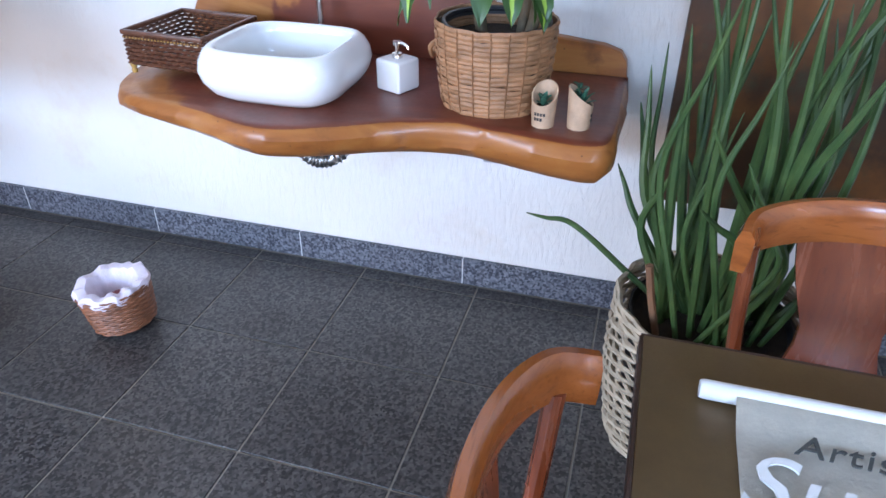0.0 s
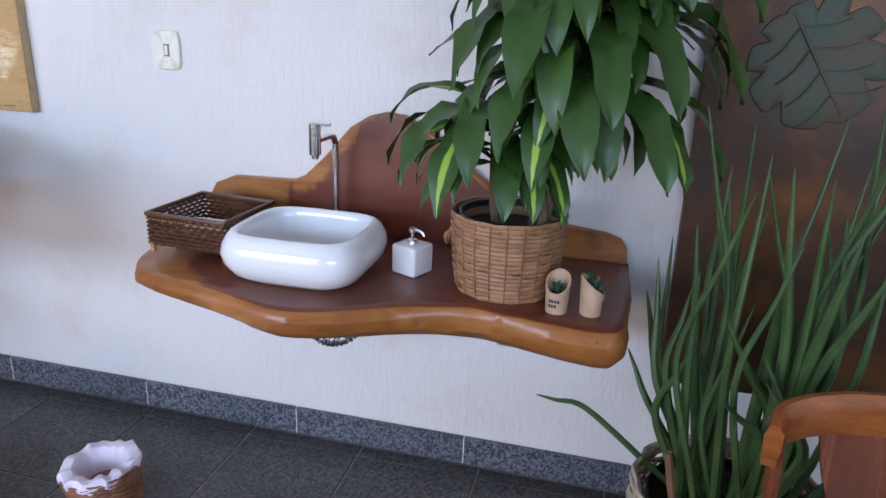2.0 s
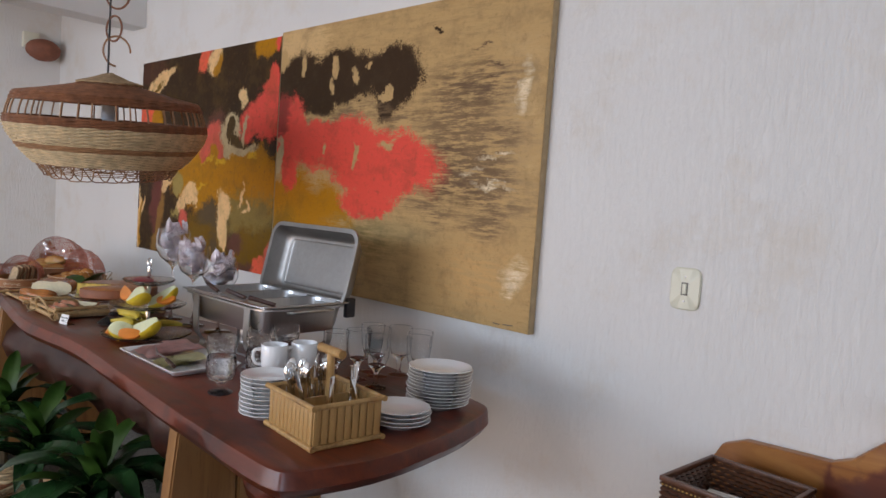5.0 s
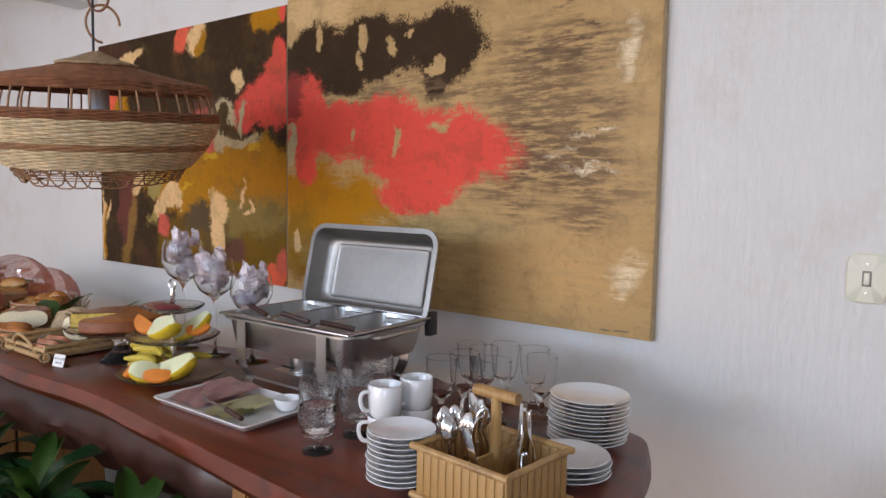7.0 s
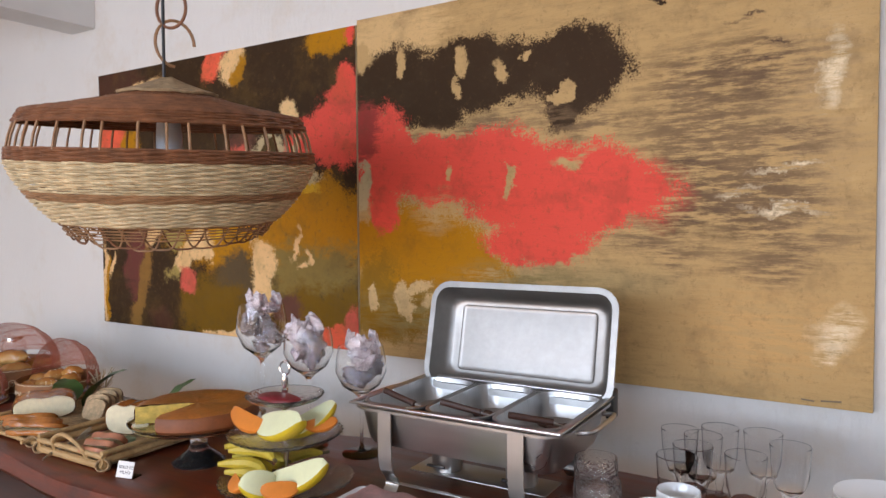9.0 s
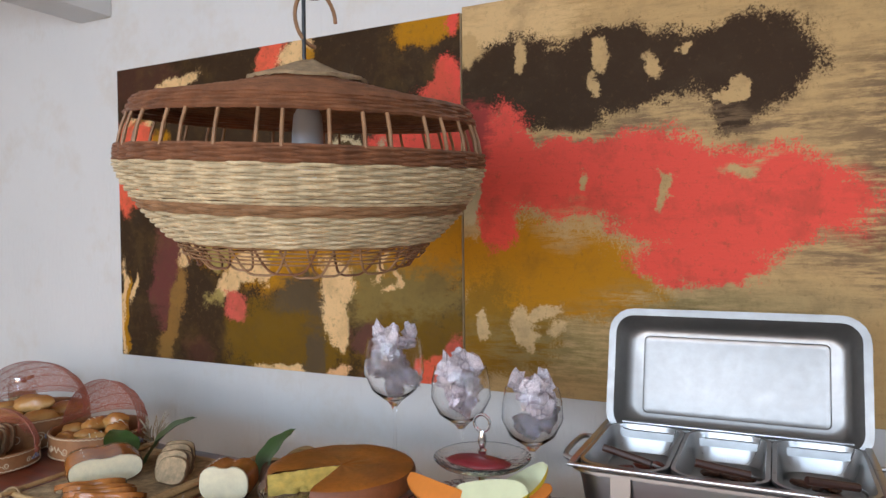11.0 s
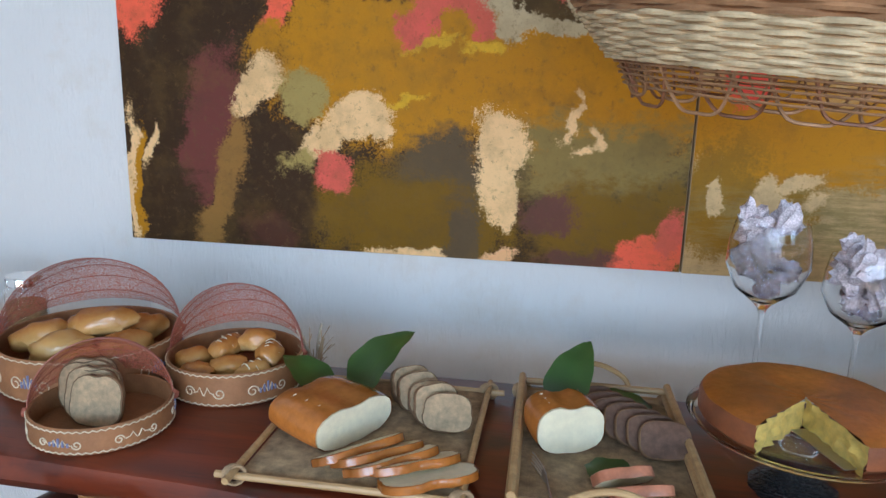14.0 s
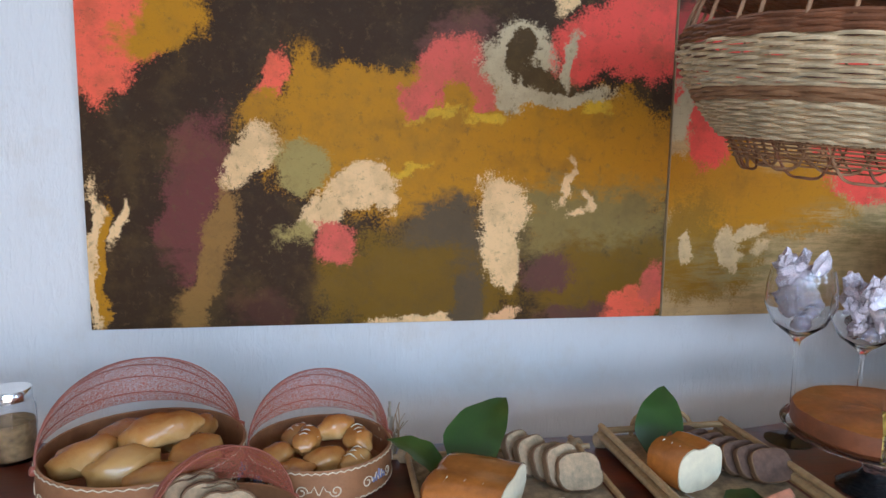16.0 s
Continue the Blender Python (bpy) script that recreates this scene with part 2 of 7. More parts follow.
def live_edge_wood(name):
    """Reddish heartwood on the flat, amber sapwood on the edge."""
    t = Tree(name)
    v = t.mapping((1.2, 7, 7))
    rings = t.noise(1.7, 6, 0.6, v, 1.4)
    pores = t.noise(60, 3, 0.6)
    worm = t.node("ShaderNodeTexVoronoi")
    worm.inputs["Scale"].default_value = 34
    t.link(t.co.outputs["Object"], worm.inputs["Vector"])
    heart = t.ramp(rings, (0.3, (0.105, 0.022, 0.011)), (0.7, (0.175, 0.042, 0.018)))
    sap = t.ramp(rings, (0.28, (0.19, 0.058, 0.013)), (0.5, (0.32, 0.112, 0.024)), (0.75, (0.42, 0.175, 0.042)))
    sap = t.mix(t.range(t.noise(6, 5, 0.65), 0.56, 0.68, 0, 0.8), sap, (0.14, 0.050, 0.016))
    sap = t.mix(t.range(worm.outputs["Distance"], 0.10, 0.05, 0, 0.75), sap, (0.06, 0.025, 0.012))
    rim = t.node("ShaderNodeAttribute")
    rim.attribute_name = "sap"
    edge = t.math("ADD", rim.outputs["Fac"], t.range(t.noise(7, 5, 0.6), 0.3, 0.7, -0.22, 0.22))
    c = t.mix(t.range(edge, 0.38, 0.62, smooth=True), heart, sap)
    t.bump(t.math("ADD", t.math("MULTIPLY", rings, 0.6), t.math("MULTIPLY", pores, 0.12)), 0.08, 0.004)
    return t.set(c, t.range(pores, 0.3, 0.7, 0.30, 0.40), 0.0, Coat_Weight=0.12, Coat_Roughness=0.12)


LIVE = live_edge_wood("washstand_wood")
CERAMIC = simple("white_ceramic", (0.80, 0.80, 0.79), 0.08, vary=0.01, scale=3, bump=0.0, Coat_Weight=0.4)
CHROME = simple("chrome", (0.80, 0.80, 0.80), 0.10, 1.0, vary=0.03, scale=8, bump=0.01)
STEEL = Tree("brushed_steel")
_v = STEEL.mapping((4, 160, 4))
_n = STEEL.noise(1.0, 4, 0.6, _v)
STEEL.bump(_n, 0.04, 0.001)
SATIN = simple('satin_steel', (0.33, 0.32, 0.305), 0.42, 1.0, vary=0.12, scale=5, bump=0.02)
STEEL = STEEL.set(STEEL.mix(_n, (0.42, 0.41, 0.40), (0.58, 0.57, 0.555)), STEEL.range(_n, 0.2, 0.8, 0.25, 0.38), 1.0)
PLASTIC = simple("ivory_plastic", (0.74, 0.71, 0.56), 0.35, vary=0.05, scale=10, bump=0.02)
BLACK = simple("black_plastic", (0.02, 0.02, 0.022), 0.4, vary=0.2, scale=10)
PAPER = simple("white_paper", (0.82, 0.81, 0.78), 0.7, vary=0.05, scale=14)
SIGNATURE = simple("brown_signature", (0.22, 0.15, 0.09), 0.7, vary=0.2)
CANVAS_EDGE = simple("raw_canvas", (0.50, 0.36, 0.20), 0.8, vary=0.12, scale=30, bump=0.2)
OUTSIDE = simple("garden_ground", (0.16, 0.15, 0.11), 0.9, vary=0.3, scale=1.5)


# ---- the two abstract canvases, painted dab over dab ----
def srgb(r, g, b, lift=1.2):
    return tuple(min(0.9, lift * ((c / 255 + 0.055) / 1.055) ** 2.4) for c in (r, g, b))


UMBER, UMBER_RED, OCHRE, OCHRE_DULL = srgb(54, 35, 16), srgb(72, 42, 28), srgb(168, 112, 8), srgb(136, 96, 20)
MOSS, MOSS_DARK, MOSS_LIGHT, OLIVE, SAGE = srgb(106, 76, 10), srgb(72, 52, 22), srgb(142, 118, 70), srgb(124, 102, 52), srgb(150, 128, 70)
CREAM, PINKCREAM, STONE, CHALK, TAN = srgb(218, 176, 122), srgb(214, 162, 112), srgb(178, 156, 118), srgb(222, 200, 164), srgb(132, 94, 44)
CORAL, ROSE, RED, DEEP_RED = srgb(222, 92, 64), srgb(200, 86, 70), srgb(216, 76, 60), srgb(150, 52, 44)
MAROON, PLUM, SLATE, YELLOW = srgb(100, 52, 44), srgb(92, 56, 44), srgb(84, 67, 44), srgb(196, 150, 30)
SAND, SAND_LIGHT, SAND_WARM, DRIFT, DRIFT_DARK = srgb(180, 145, 96), srgb(198, 162, 112), srgb(192, 150, 96), srgb(122, 96, 68), srgb(84, 62, 48)


class Board:
    """A canvas in its own plane, u along x and v along z, in metres; one material for each stretch of its width."""

    def __init__(self, name, ground, streaks):
        self.name, self.ground, self.streaks, self.dabs = name, ground, streaks, []

    def dab(self, *values):
        self.dabs.append(values)

    def done(self):
        return [self.stretch(i) for i in range(BOARD_STRETCHES)]

    def stretch(self, i):
        lo, hi = BOARD_WIDTH * i - 0.02, BOARD_WIDTH * (i + 1) + 0.02
        t = Tree(self.name)
        base = t.mapping((1, 0, 1))
        wob = t.noise(5.0, 2, 0.5, base, colour=True)
        rag = t.noise(24, 9, 0.74, base, colour=True)
        p = base
        for n, amount in ((wob, 0.15), (rag, 0.085)):
            add = t.node("ShaderNodeVectorMath")
            add.operation = "MULTIPLY_ADD"
            t.link(n, add.inputs[0])
            add.inputs[1].default_value = (amount, 0, amount)
            t.link(p, add.inputs[2])
            p = add.outputs[0]
        flake = t.noise(17, 9, 0.76, base)
        fine = t.noise(150, 4, 0.7, base)
        speck = t.math("MULTIPLY", t.math("SUBTRACT", fine, 0.5), 0.95)
        mottle = t.noise(8, 6, 0.7, base)
        dry = t.noise(1.0, 7, 0.75, t.mapping((7, 1, 48) if self.streaks else (14, 1, 22)))
        c = t.mix(t.range(dry, 0.45, 0.68, 0, 0.6), self.ground, tuple(x * 0.66 for x in self.ground))
        for u, v, ru, rv, turn, colour, soft in self.dabs:
            reach = max(ru, rv) * (1.3 + soft) + 0.13
            if u + reach < lo or u - reach > hi:
                continue
            q = t.mapping((ru, 1, rv), (u + 0.1125, 0, v + 0.1125), (0, radians(-turn), 0), p, "TEXTURE")
            n = t.node("ShaderNodeVectorMath")
            n.operation = "LENGTH"
            t.link(q, n.inputs[0])
            wild = 0.24 + 0.42 * soft if soft < 0.5 else 0.35 + 0.65 * soft
            d = t.math("MULTIPLY_ADD", flake if soft < 0.5 else dry, 3.2 * wild)
            d.node.inputs[2].default_value = -1.6 * wild
            d = t.math("ADD", n.outputs["Value"], d)
            if soft < 0.5:
                d = t.math("ADD", d, speck)
            edge = soft * 0.30 if soft < 0.5 else soft * 0.45
            f = t.range(d, 1 + edge, 1 - edge - 0.03)
            if self.streaks and soft >= 0.55:
                f = t.math("MULTIPLY", t.range(n.outputs["Value"], 1.35, 0.35), t.range(dry, 0.43, 0.56))
            c = t.mix(f, c, colour)
        veil, crackle = t.noise(5.5, 9, 0.72, base), t.noise(38, 9, 0.8, base)
        c = t.mix(t.range(veil, 0.50, 0.60, 0, 0.0 if self.streaks else 0.20), c, (0.19, 0.105, 0.022))
        c = t.mix(t.range(crackle, 0.555, 0.60, 0, 0.25 if self.streaks else 0.42), c, (0.14, 0.078, 0.024))
        c = t.mix(t.range(mottle, 0.36, 0.50, 0.24, 0), c, (0.075, 0.046, 0.020))
        c = t.mix(t.range(dry, 0.54, 0.75, 0, 0.2), c, (0.07, 0.046, 0.024))
        c = t.mix(t.range(fine, 0.58, 0.74, 0, 0.32), c, (0.07, 0.046, 0.024))
        c = t.mix(t.range(flake, 0.68, 0.71, 0, 0.40), c, (0.50, 0.34, 0.12))
        c = t.mix(t.range(t.noise(70, 6, 0.8, base), 0.67, 0.71, 0, 0.6), c, (0.46, 0.30, 0.10))
        t.bump(t.math("ADD", dry, flake), 0.25, 0.005)
        return t.set(c, 0.6, Specular_IOR_Level=0.16)


BOARD_STRETCHES, BOARD_WIDTH = 4, 0.41


board = Board("painting_left", UMBER, False)
board.dab(0.925, 0.518, 0.500, 0.223, 0, OCHRE, 0.30)
board.dab(0.697, 0.627, 0.202, 0.160, 0, OCHRE, 0.30)
board.dab(1.342, 0.451, 0.340, 0.190, 0, OCHRE, 0.30)
board.dab(1.352, 0.290, 0.266, 0.109, 0, OLIVE, 0.60)
board.dab(0.859, 0.116, 0.297, 0.174, 0, MOSS, 0.49)
board.dab(1.428, 0.102, 0.255, 0.136, 0, MOSS, 0.50)
board.dab(0.158, 1.117, 0.220, 0.103, 0, UMBER_RED, 0.40)
board.dab(0.279, 1.059, 0.199, 0.040, 20, CREAM, 0.25)
board.dab(0.169, 0.981, 0.192, 0.042, 28, CREAM, 0.30)
board.dab(0.183, 0.995, 0.151, 0.016, 25, MOSS, 0.40)
board.dab(0.111, 0.830, 0.155, 0.125, -30, CORAL, 0.30)
board.dab(0.060, 0.717, 0.086, 0.116, 0, CORAL, 0.35)
board.dab(0.234, 0.812, 0.081, 0.103, -15, OCHRE, 0.40)
board.dab(0.036, 0.709, 0.080, 0.114, 0, CORAL, 0.40)
board.dab(0.183, 0.757, 0.087, 0.056, 0, OCHRE, 0.50)
board.dab(0.821, 1.145, 0.077, 0.093, -20, CORAL, 0.30)
board.dab(0.949, 1.130, 0.059, 0.103, -20, CREAM, 0.35)
board.dab(0.981, 1.088, 0.033, 0.079, -25, OCHRE, 0.40)
board.dab(1.460, 1.162, 0.135, 0.062, 0, OCHRE, 0.45)
board.dab(1.495, 0.827, 0.135, 0.156, 0, RED, 0.25)
board.dab(1.529, 0.969, 0.053, 0.092, -8, RED, 0.30)
board.dab(1.570, 1.178, 0.021, 0.060, 0, RED, 0.49)
board.dab(1.241, 0.909, 0.036, 0.061, 0, CREAM, 0.45)
board.dab(0.292, 0.420, 0.078, 0.142, -18, MAROON, 0.49)
board.dab(0.235, 0.267, 0.063, 0.138, 0, MAROON, 0.49)
board.dab(0.474, 0.655, 0.033, 0.094, -22, CORAL, 0.40)
board.dab(0.458, 0.589, 0.045, 0.059, -30, OCHRE, 0.49)
board.dab(0.418, 0.458, 0.108, 0.044, 42, CREAM, 0.28)
board.dab(0.548, 0.437, 0.073, 0.083, 0, SAGE, 0.35)
board.dab(0.715, 0.387, 0.088, 0.055, 15, CREAM, 0.25)
board.dab(0.600, 0.305, 0.115, 0.042, 38, CREAM, 0.35)
board.dab(0.776, 0.354, 0.030, 0.031, 0, CREAM, 0.40)
board.dab(0.640, 0.235, 0.066, 0.062, 0, ROSE, 0.45)
board.dab(0.517, 0.230, 0.054, 0.039, 30, SAGE, 0.50)
board.dab(0.314, 0.192, 0.049, 0.202, -8, TAN, 0.40)
board.dab(0.253, 0.049, 0.062, 0.096, -20, TAN, 0.49)
board.dab(0.021, 0.190, 0.028, 0.194, 0, CREAM, 0.30)
board.dab(0.040, 0.175, 0.015, 0.171, -3, OCHRE, 0.49)
board.dab(0.087, 0.292, 0.018, 0.069, -15, CREAM, 0.40)
board.dab(0.486, 0.120, 0.108, 0.110, 0, UMBER, 0.49)
board.dab(0.154, 0.093, 0.085, 0.141, 0, UMBER, 0.50)
board.dab(0.454, 0.055, 0.062, 0.064, 0, UMBER_RED, 0.60)
board.dab(0.933, 0.252, 0.124, 0.086, -10, SLATE, 0.60)
board.dab(0.992, 0.120, 0.044, 0.144, 0, SLATE, 0.45)
board.dab(1.100, 0.343, 0.081, 0.074, 0, CREAM, 0.25)
board.dab(1.082, 0.234, 0.050, 0.109, 0, CREAM, 0.28)
board.dab(1.116, 0.172, 0.029, 0.071, 0, CREAM, 0.35)
board.dab(1.227, 0.152, 0.082, 0.060, 0, PLUM, 0.45)
board.dab(0.873, 0.179, 0.140, 0.063, 0, MOSS, 0.60)
board.dab(0.861, 0.013, 0.119, 0.026, 0, CREAM, 0.30)
board.dab(1.099, 0.019, 0.061, 0.029, 0, PINKCREAM, 0.35)
board.dab(0.995, 0.032, 0.041, 0.065, 0, SLATE, 0.30)
board.dab(1.505, 0.036, 0.128, 0.055, 12, CORAL, 0.30)
board.dab(1.541, 0.089, 0.048, 0.056, 0, ROSE, 0.49)
board.dab(1.306, 0.017, 0.096, 0.032, 0, PLUM, 0.50)
board.dab(1.271, 0.402, 0.012, 0.061, -12, CREAM, 0.50)
board.dab(1.311, 0.327, 0.034, 0.015, 30, CREAM, 0.60)
board.dab(1.340, 0.367, 0.012, 0.031, 20, CREAM, 0.60)
board.dab(0.769, 0.760, 0.192, 0.069, 0, UMBER, 0.35)
board.dab(0.621, 0.754, 0.044, 0.057, 0, UMBER, 0.49)
board.dab(0.977, 0.768, 0.104, 0.086, 25, PLUM, 0.50)
board.dab(0.964, 0.696, 0.113, 0.090, 35, ROSE, 0.30)
board.dab(0.862, 0.612, 0.052, 0.046, 0, ROSE, 0.40)
board.dab(1.011, 0.640, 0.061, 0.043, 0, ROSE, 0.40)
board.dab(0.975, 0.609, 0.038, 0.051, 0, OCHRE, 0.40)
board.dab(0.916, 0.577, 0.072, 0.013, 12, YELLOW, 0.50)
board.dab(1.041, 0.579, 0.039, 0.018, 0, YELLOW, 0.50)
board.dab(0.851, 0.433, 0.061, 0.012, 10, YELLOW, 0.60)
board.dab(1.150, 0.732, 0.113, 0.080, 0, STONE, 0.30)
board.dab(1.238, 0.645, 0.166, 0.035, -5, STONE, 0.35)
board.dab(1.102, 0.643, 0.045, 0.051, 20, STONE, 0.40)
board.dab(1.157, 0.747, 0.039, 0.043, -20, MOSS_DARK, 0.30)
board.dab(1.212, 0.699, 0.060, 0.029, -25, MOSS_DARK, 0.35)
board.dab(1.290, 0.662, 0.068, 0.013, -5, MOSS_DARK, 0.40)
board.dab(1.329, 0.768, 0.090, 0.094, 0, RED, 0.35)
board.dab(1.286, 0.738, 0.018, 0.072, -10, STONE, 0.49)
board.dab(1.371, 0.595, 0.034, 0.021, 0, YELLOW, 0.50)
board.dab(0.758, 0.549, 0.060, 0.021, 10, OCHRE, 0.50)
PAINT_LEFT = board.done()
board = Board("painting_right", SAND, True)
board.dab(0.165, 1.129, 0.217, 0.087, 0, SAND_LIGHT, 0.50)
board.dab(1.478, 0.701, 0.139, 0.372, 0, SAND_LIGHT, 0.70)
board.dab(1.356, 0.182, 0.264, 0.167, 0, SAND_WARM, 0.70)
board.dab(0.199, 0.950, 0.226, 0.133, 0, UMBER, 0.22)
board.dab(0.521, 0.965, 0.270, 0.119, 0, UMBER, 0.22)
board.dab(0.810, 0.934, 0.190, 0.118, 0, UMBER, 0.22)
board.dab(0.793, 0.826, 0.073, 0.076, -20, UMBER, 0.30)
board.dab(0.349, 0.879, 0.112, 0.076, 0, UMBER, 0.30)
board.dab(0.053, 0.944, 0.076, 0.080, 0, UMBER, 0.30)
board.dab(0.200, 1.027, 0.021, 0.046, -15, SAND, 0.30)
board.dab(0.449, 0.991, 0.025, 0.048, -15, SAND, 0.30)
board.dab(0.415, 0.911, 0.015, 0.030, 0, SAND, 0.40)
board.dab(0.572, 0.968, 0.018, 0.043, 0, SAND, 0.40)
board.dab(0.662, 1.002, 0.023, 0.016, 30, SAND, 0.40)
board.dab(0.792, 0.880, 0.047, 0.025, 40, SAND, 0.20)
board.dab(0.756, 0.854, 0.033, 0.020, 30, SAND, 0.20)
board.dab(0.029, 1.067, 0.036, 0.060, 0, SAND, 0.40)
board.dab(0.479, 0.786, 0.362, 0.044, 4, DRIFT, 0.60)
board.dab(0.900, 0.767, 0.156, 0.050, -5, DRIFT, 0.70)
board.dab(0.231, 0.399, 0.311, 0.138, 0, OCHRE, 0.30)
board.dab(0.131, 0.214, 0.200, 0.163, 0, OCHRE_DULL, 0.40)
board.dab(0.391, 0.326, 0.245, 0.096, 0, OCHRE, 0.40)
board.dab(0.322, 0.147, 0.323, 0.099, 0, MOSS_LIGHT, 0.70)
board.dab(0.662, 0.264, 0.256, 0.082, 0, MOSS_LIGHT, 0.80)
board.dab(1.183, 0.624, 0.165, 0.148, 0, DRIFT_DARK, 0.60)
board.dab(1.275, 0.863, 0.227, 0.105, 0, DRIFT_DARK, 0.70)
board.dab(1.401, 0.676, 0.172, 0.088, 0, DRIFT, 0.70)
board.dab(1.418, 0.441, 0.159, 0.104, 0, DRIFT, 0.80)
board.dab(1.321, 0.530, 0.167, 0.076, 0, DRIFT_DARK, 0.80)
board.dab(1.217, 0.785, 0.190, 0.114, 0, DRIFT, 0.60)
board.dab(1.131, 0.491, 0.186, 0.064, 0, DRIFT_DARK, 0.70)
board.dab(1.086, 0.394, 0.175, 0.049, -8, DRIFT, 0.70)
board.dab(1.334, 0.575, 0.166, 0.135, 0, DRIFT, 1.00)
board.dab(1.365, 0.372, 0.109, 0.042, 0, DRIFT, 0.90)
board.dab(0.112, 0.709, 0.155, 0.170, 0, RED, 0.25)
board.dab(0.436, 0.658, 0.348, 0.127, 0, RED, 0.20)
board.dab(0.795, 0.568, 0.322, 0.147, 0, RED, 0.22)
board.dab(0.711, 0.419, 0.201, 0.068, 0, RED, 0.35)
board.dab(1.035, 0.564, 0.114, 0.106, 0, RED, 0.55)
board.dab(0.135, 0.518, 0.069, 0.081, 0, RED, 0.40)
board.dab(0.037, 0.803, 0.056, 0.102, 0, DEEP_RED, 0.50)
board.dab(0.359, 0.507, 0.090, 0.057, 0, SAND, 0.70)
board.dab(0.612, 0.625, 0.014, 0.050, 8, SAND, 0.40)
board.dab(0.370, 0.631, 0.014, 0.034, 0, SAND, 0.50)
board.dab(0.857, 0.669, 0.080, 0.015, 12, SAND, 0.60)
board.dab(0.812, 0.645, 0.036, 0.014, 0, SAND, 0.50)
board.dab(0.048, 0.640, 0.030, 0.061, -15, STONE, 0.30)
board.dab(0.021, 0.580, 0.031, 0.041, 0, STONE, 0.40)
board.dab(0.075, 0.210, 0.023, 0.049, 0, SAND_LIGHT, 0.40)
board.dab(0.199, 0.218, 0.036, 0.056, 15, SAND_LIGHT, 0.35)
board.dab(0.264, 0.246, 0.042, 0.018, 0, SAND_LIGHT, 0.40)
board.dab(0.300, 0.204, 0.033, 0.018, 0, SAND_LIGHT, 0.50)
board.dab(0.521, 0.294, 0.084, 0.019, 0, SAND, 0.70)
board.dab(1.416, 0.599, 0.079, 0.009, 2, CHALK, 0.80)
board.dab(1.404, 0.503, 0.093, 0.009, -2, CHALK, 0.80)
board.dab(1.293, 0.545, 0.064, 0.009, 0, CHALK, 0.80)
board.dab(1.487, 0.842, 0.020, 0.085, -5, CHALK, 0.90)
board.dab(1.511, 0.189, 0.050, 0.066, -30, CHALK, 0.70)
board.dab(1.477, 0.134, 0.032, 0.029, 0, CHALK, 0.90)
board.dab(1.102, 1.093, 0.034, 0.008, -10, UMBER, 0.40)
board.dab(1.300, 1.012, 0.052, 0.006, 0, DRIFT_DARK, 0.60)
board.dab(1.369, 0.944, 0.040, 0.006, 0, DRIFT_DARK, 0.70)
PAINT_RIGHT = board.done()

# ---- the room ----
X0, X1, Y0, Y1, H = -7.95, 2.6, -3.4, 1.985, 2.85


def wall(name, size, at, material=WALL):
    ob = part(name, box(bmesh.new(), size), material, None, "", Matrix.Translation(at), smooth=False)
    return tagged(ob, "white trowelled plaster wall", "wall", kind="structure")


wall("wall_north", (X1 - X0 + 0.4, 0.2, H), ((X0 + X1) / 2, Y1 + 0.1, H / 2))
wall("wall_west", (0.2, Y1 - Y0, H), (X0 - 0.1, (Y0 + Y1) / 2, H / 2))
wall("wall_east", (0.2, Y1 - Y0, H), (X1 + 0.1, (Y0 + Y1) / 2, H / 2))
# south wall: piers and lintel leave two wide openings to the veranda
for i, (a, b) in enumerate(((X0 - 0.2, -6.95), (-2.25, -0.65), (1.85, X1 + 0.2))):
    wall("wall_south_pier_%d" % (i + 1), (b - a, 0.2, H), ((a + b) / 2, Y0 - 0.1, H / 2))
for i, (a, b) in enumerate(((-6.95, -2.25), (-0.65, 1.85))):
    wall("wall_south_lintel_%d" % (i + 1), (b - a, 0.2, H - 2.5), ((a + b) / 2, Y0 - 0.1, (H + 2.5) / 2))
    wall("wall_south_sill_%d" % (i + 1), (b - a, 0.2, 0.4), ((a + b) / 2, Y0 - 0.1, 0.2))
tagged(part("ceiling", box(bmesh.new(), (X1 - X0 + 0.4, Y1 - Y0 + 0.4, 0.15)), CEILING, None, "", Matrix.Translation(((X0 + X1) / 2, (Y0 + Y1) / 2, H + 0.075)), False),
       "white painted plaster ceiling", "ceiling", kind="structure")
tagged(part("ceiling_beam", box(bmesh.new(), (0.20, Y1 - Y0, H - 2.525), bevel=0.006), CEILING, None, "", Matrix.Translation((-6.435, (Y0 + Y1) / 2, (H + 2.525) / 2))),
       "white painted beam under the ceiling", "beam", kind="structure")
tagged(part("ground", box(bmesh.new(), (400, 400, 0.2)), OUTSIDE, None, "", Matrix.Translation((0, 0, -0.25)), False), "bare garden ground outside the room", "ground", kind="structure")

floor = tagged(part("floor", box(bmesh.new(), (X1 - X0 + 0.3, Y1 - Y0 + 0.3, 0.12)), GROUT, None, "", Matrix.Translation(((X0 + X1) / 2, (Y0 + Y1) / 2, -0.063)), False),
               "dark grey granite tile floor with pale grout lines", "floor", kind="structure")


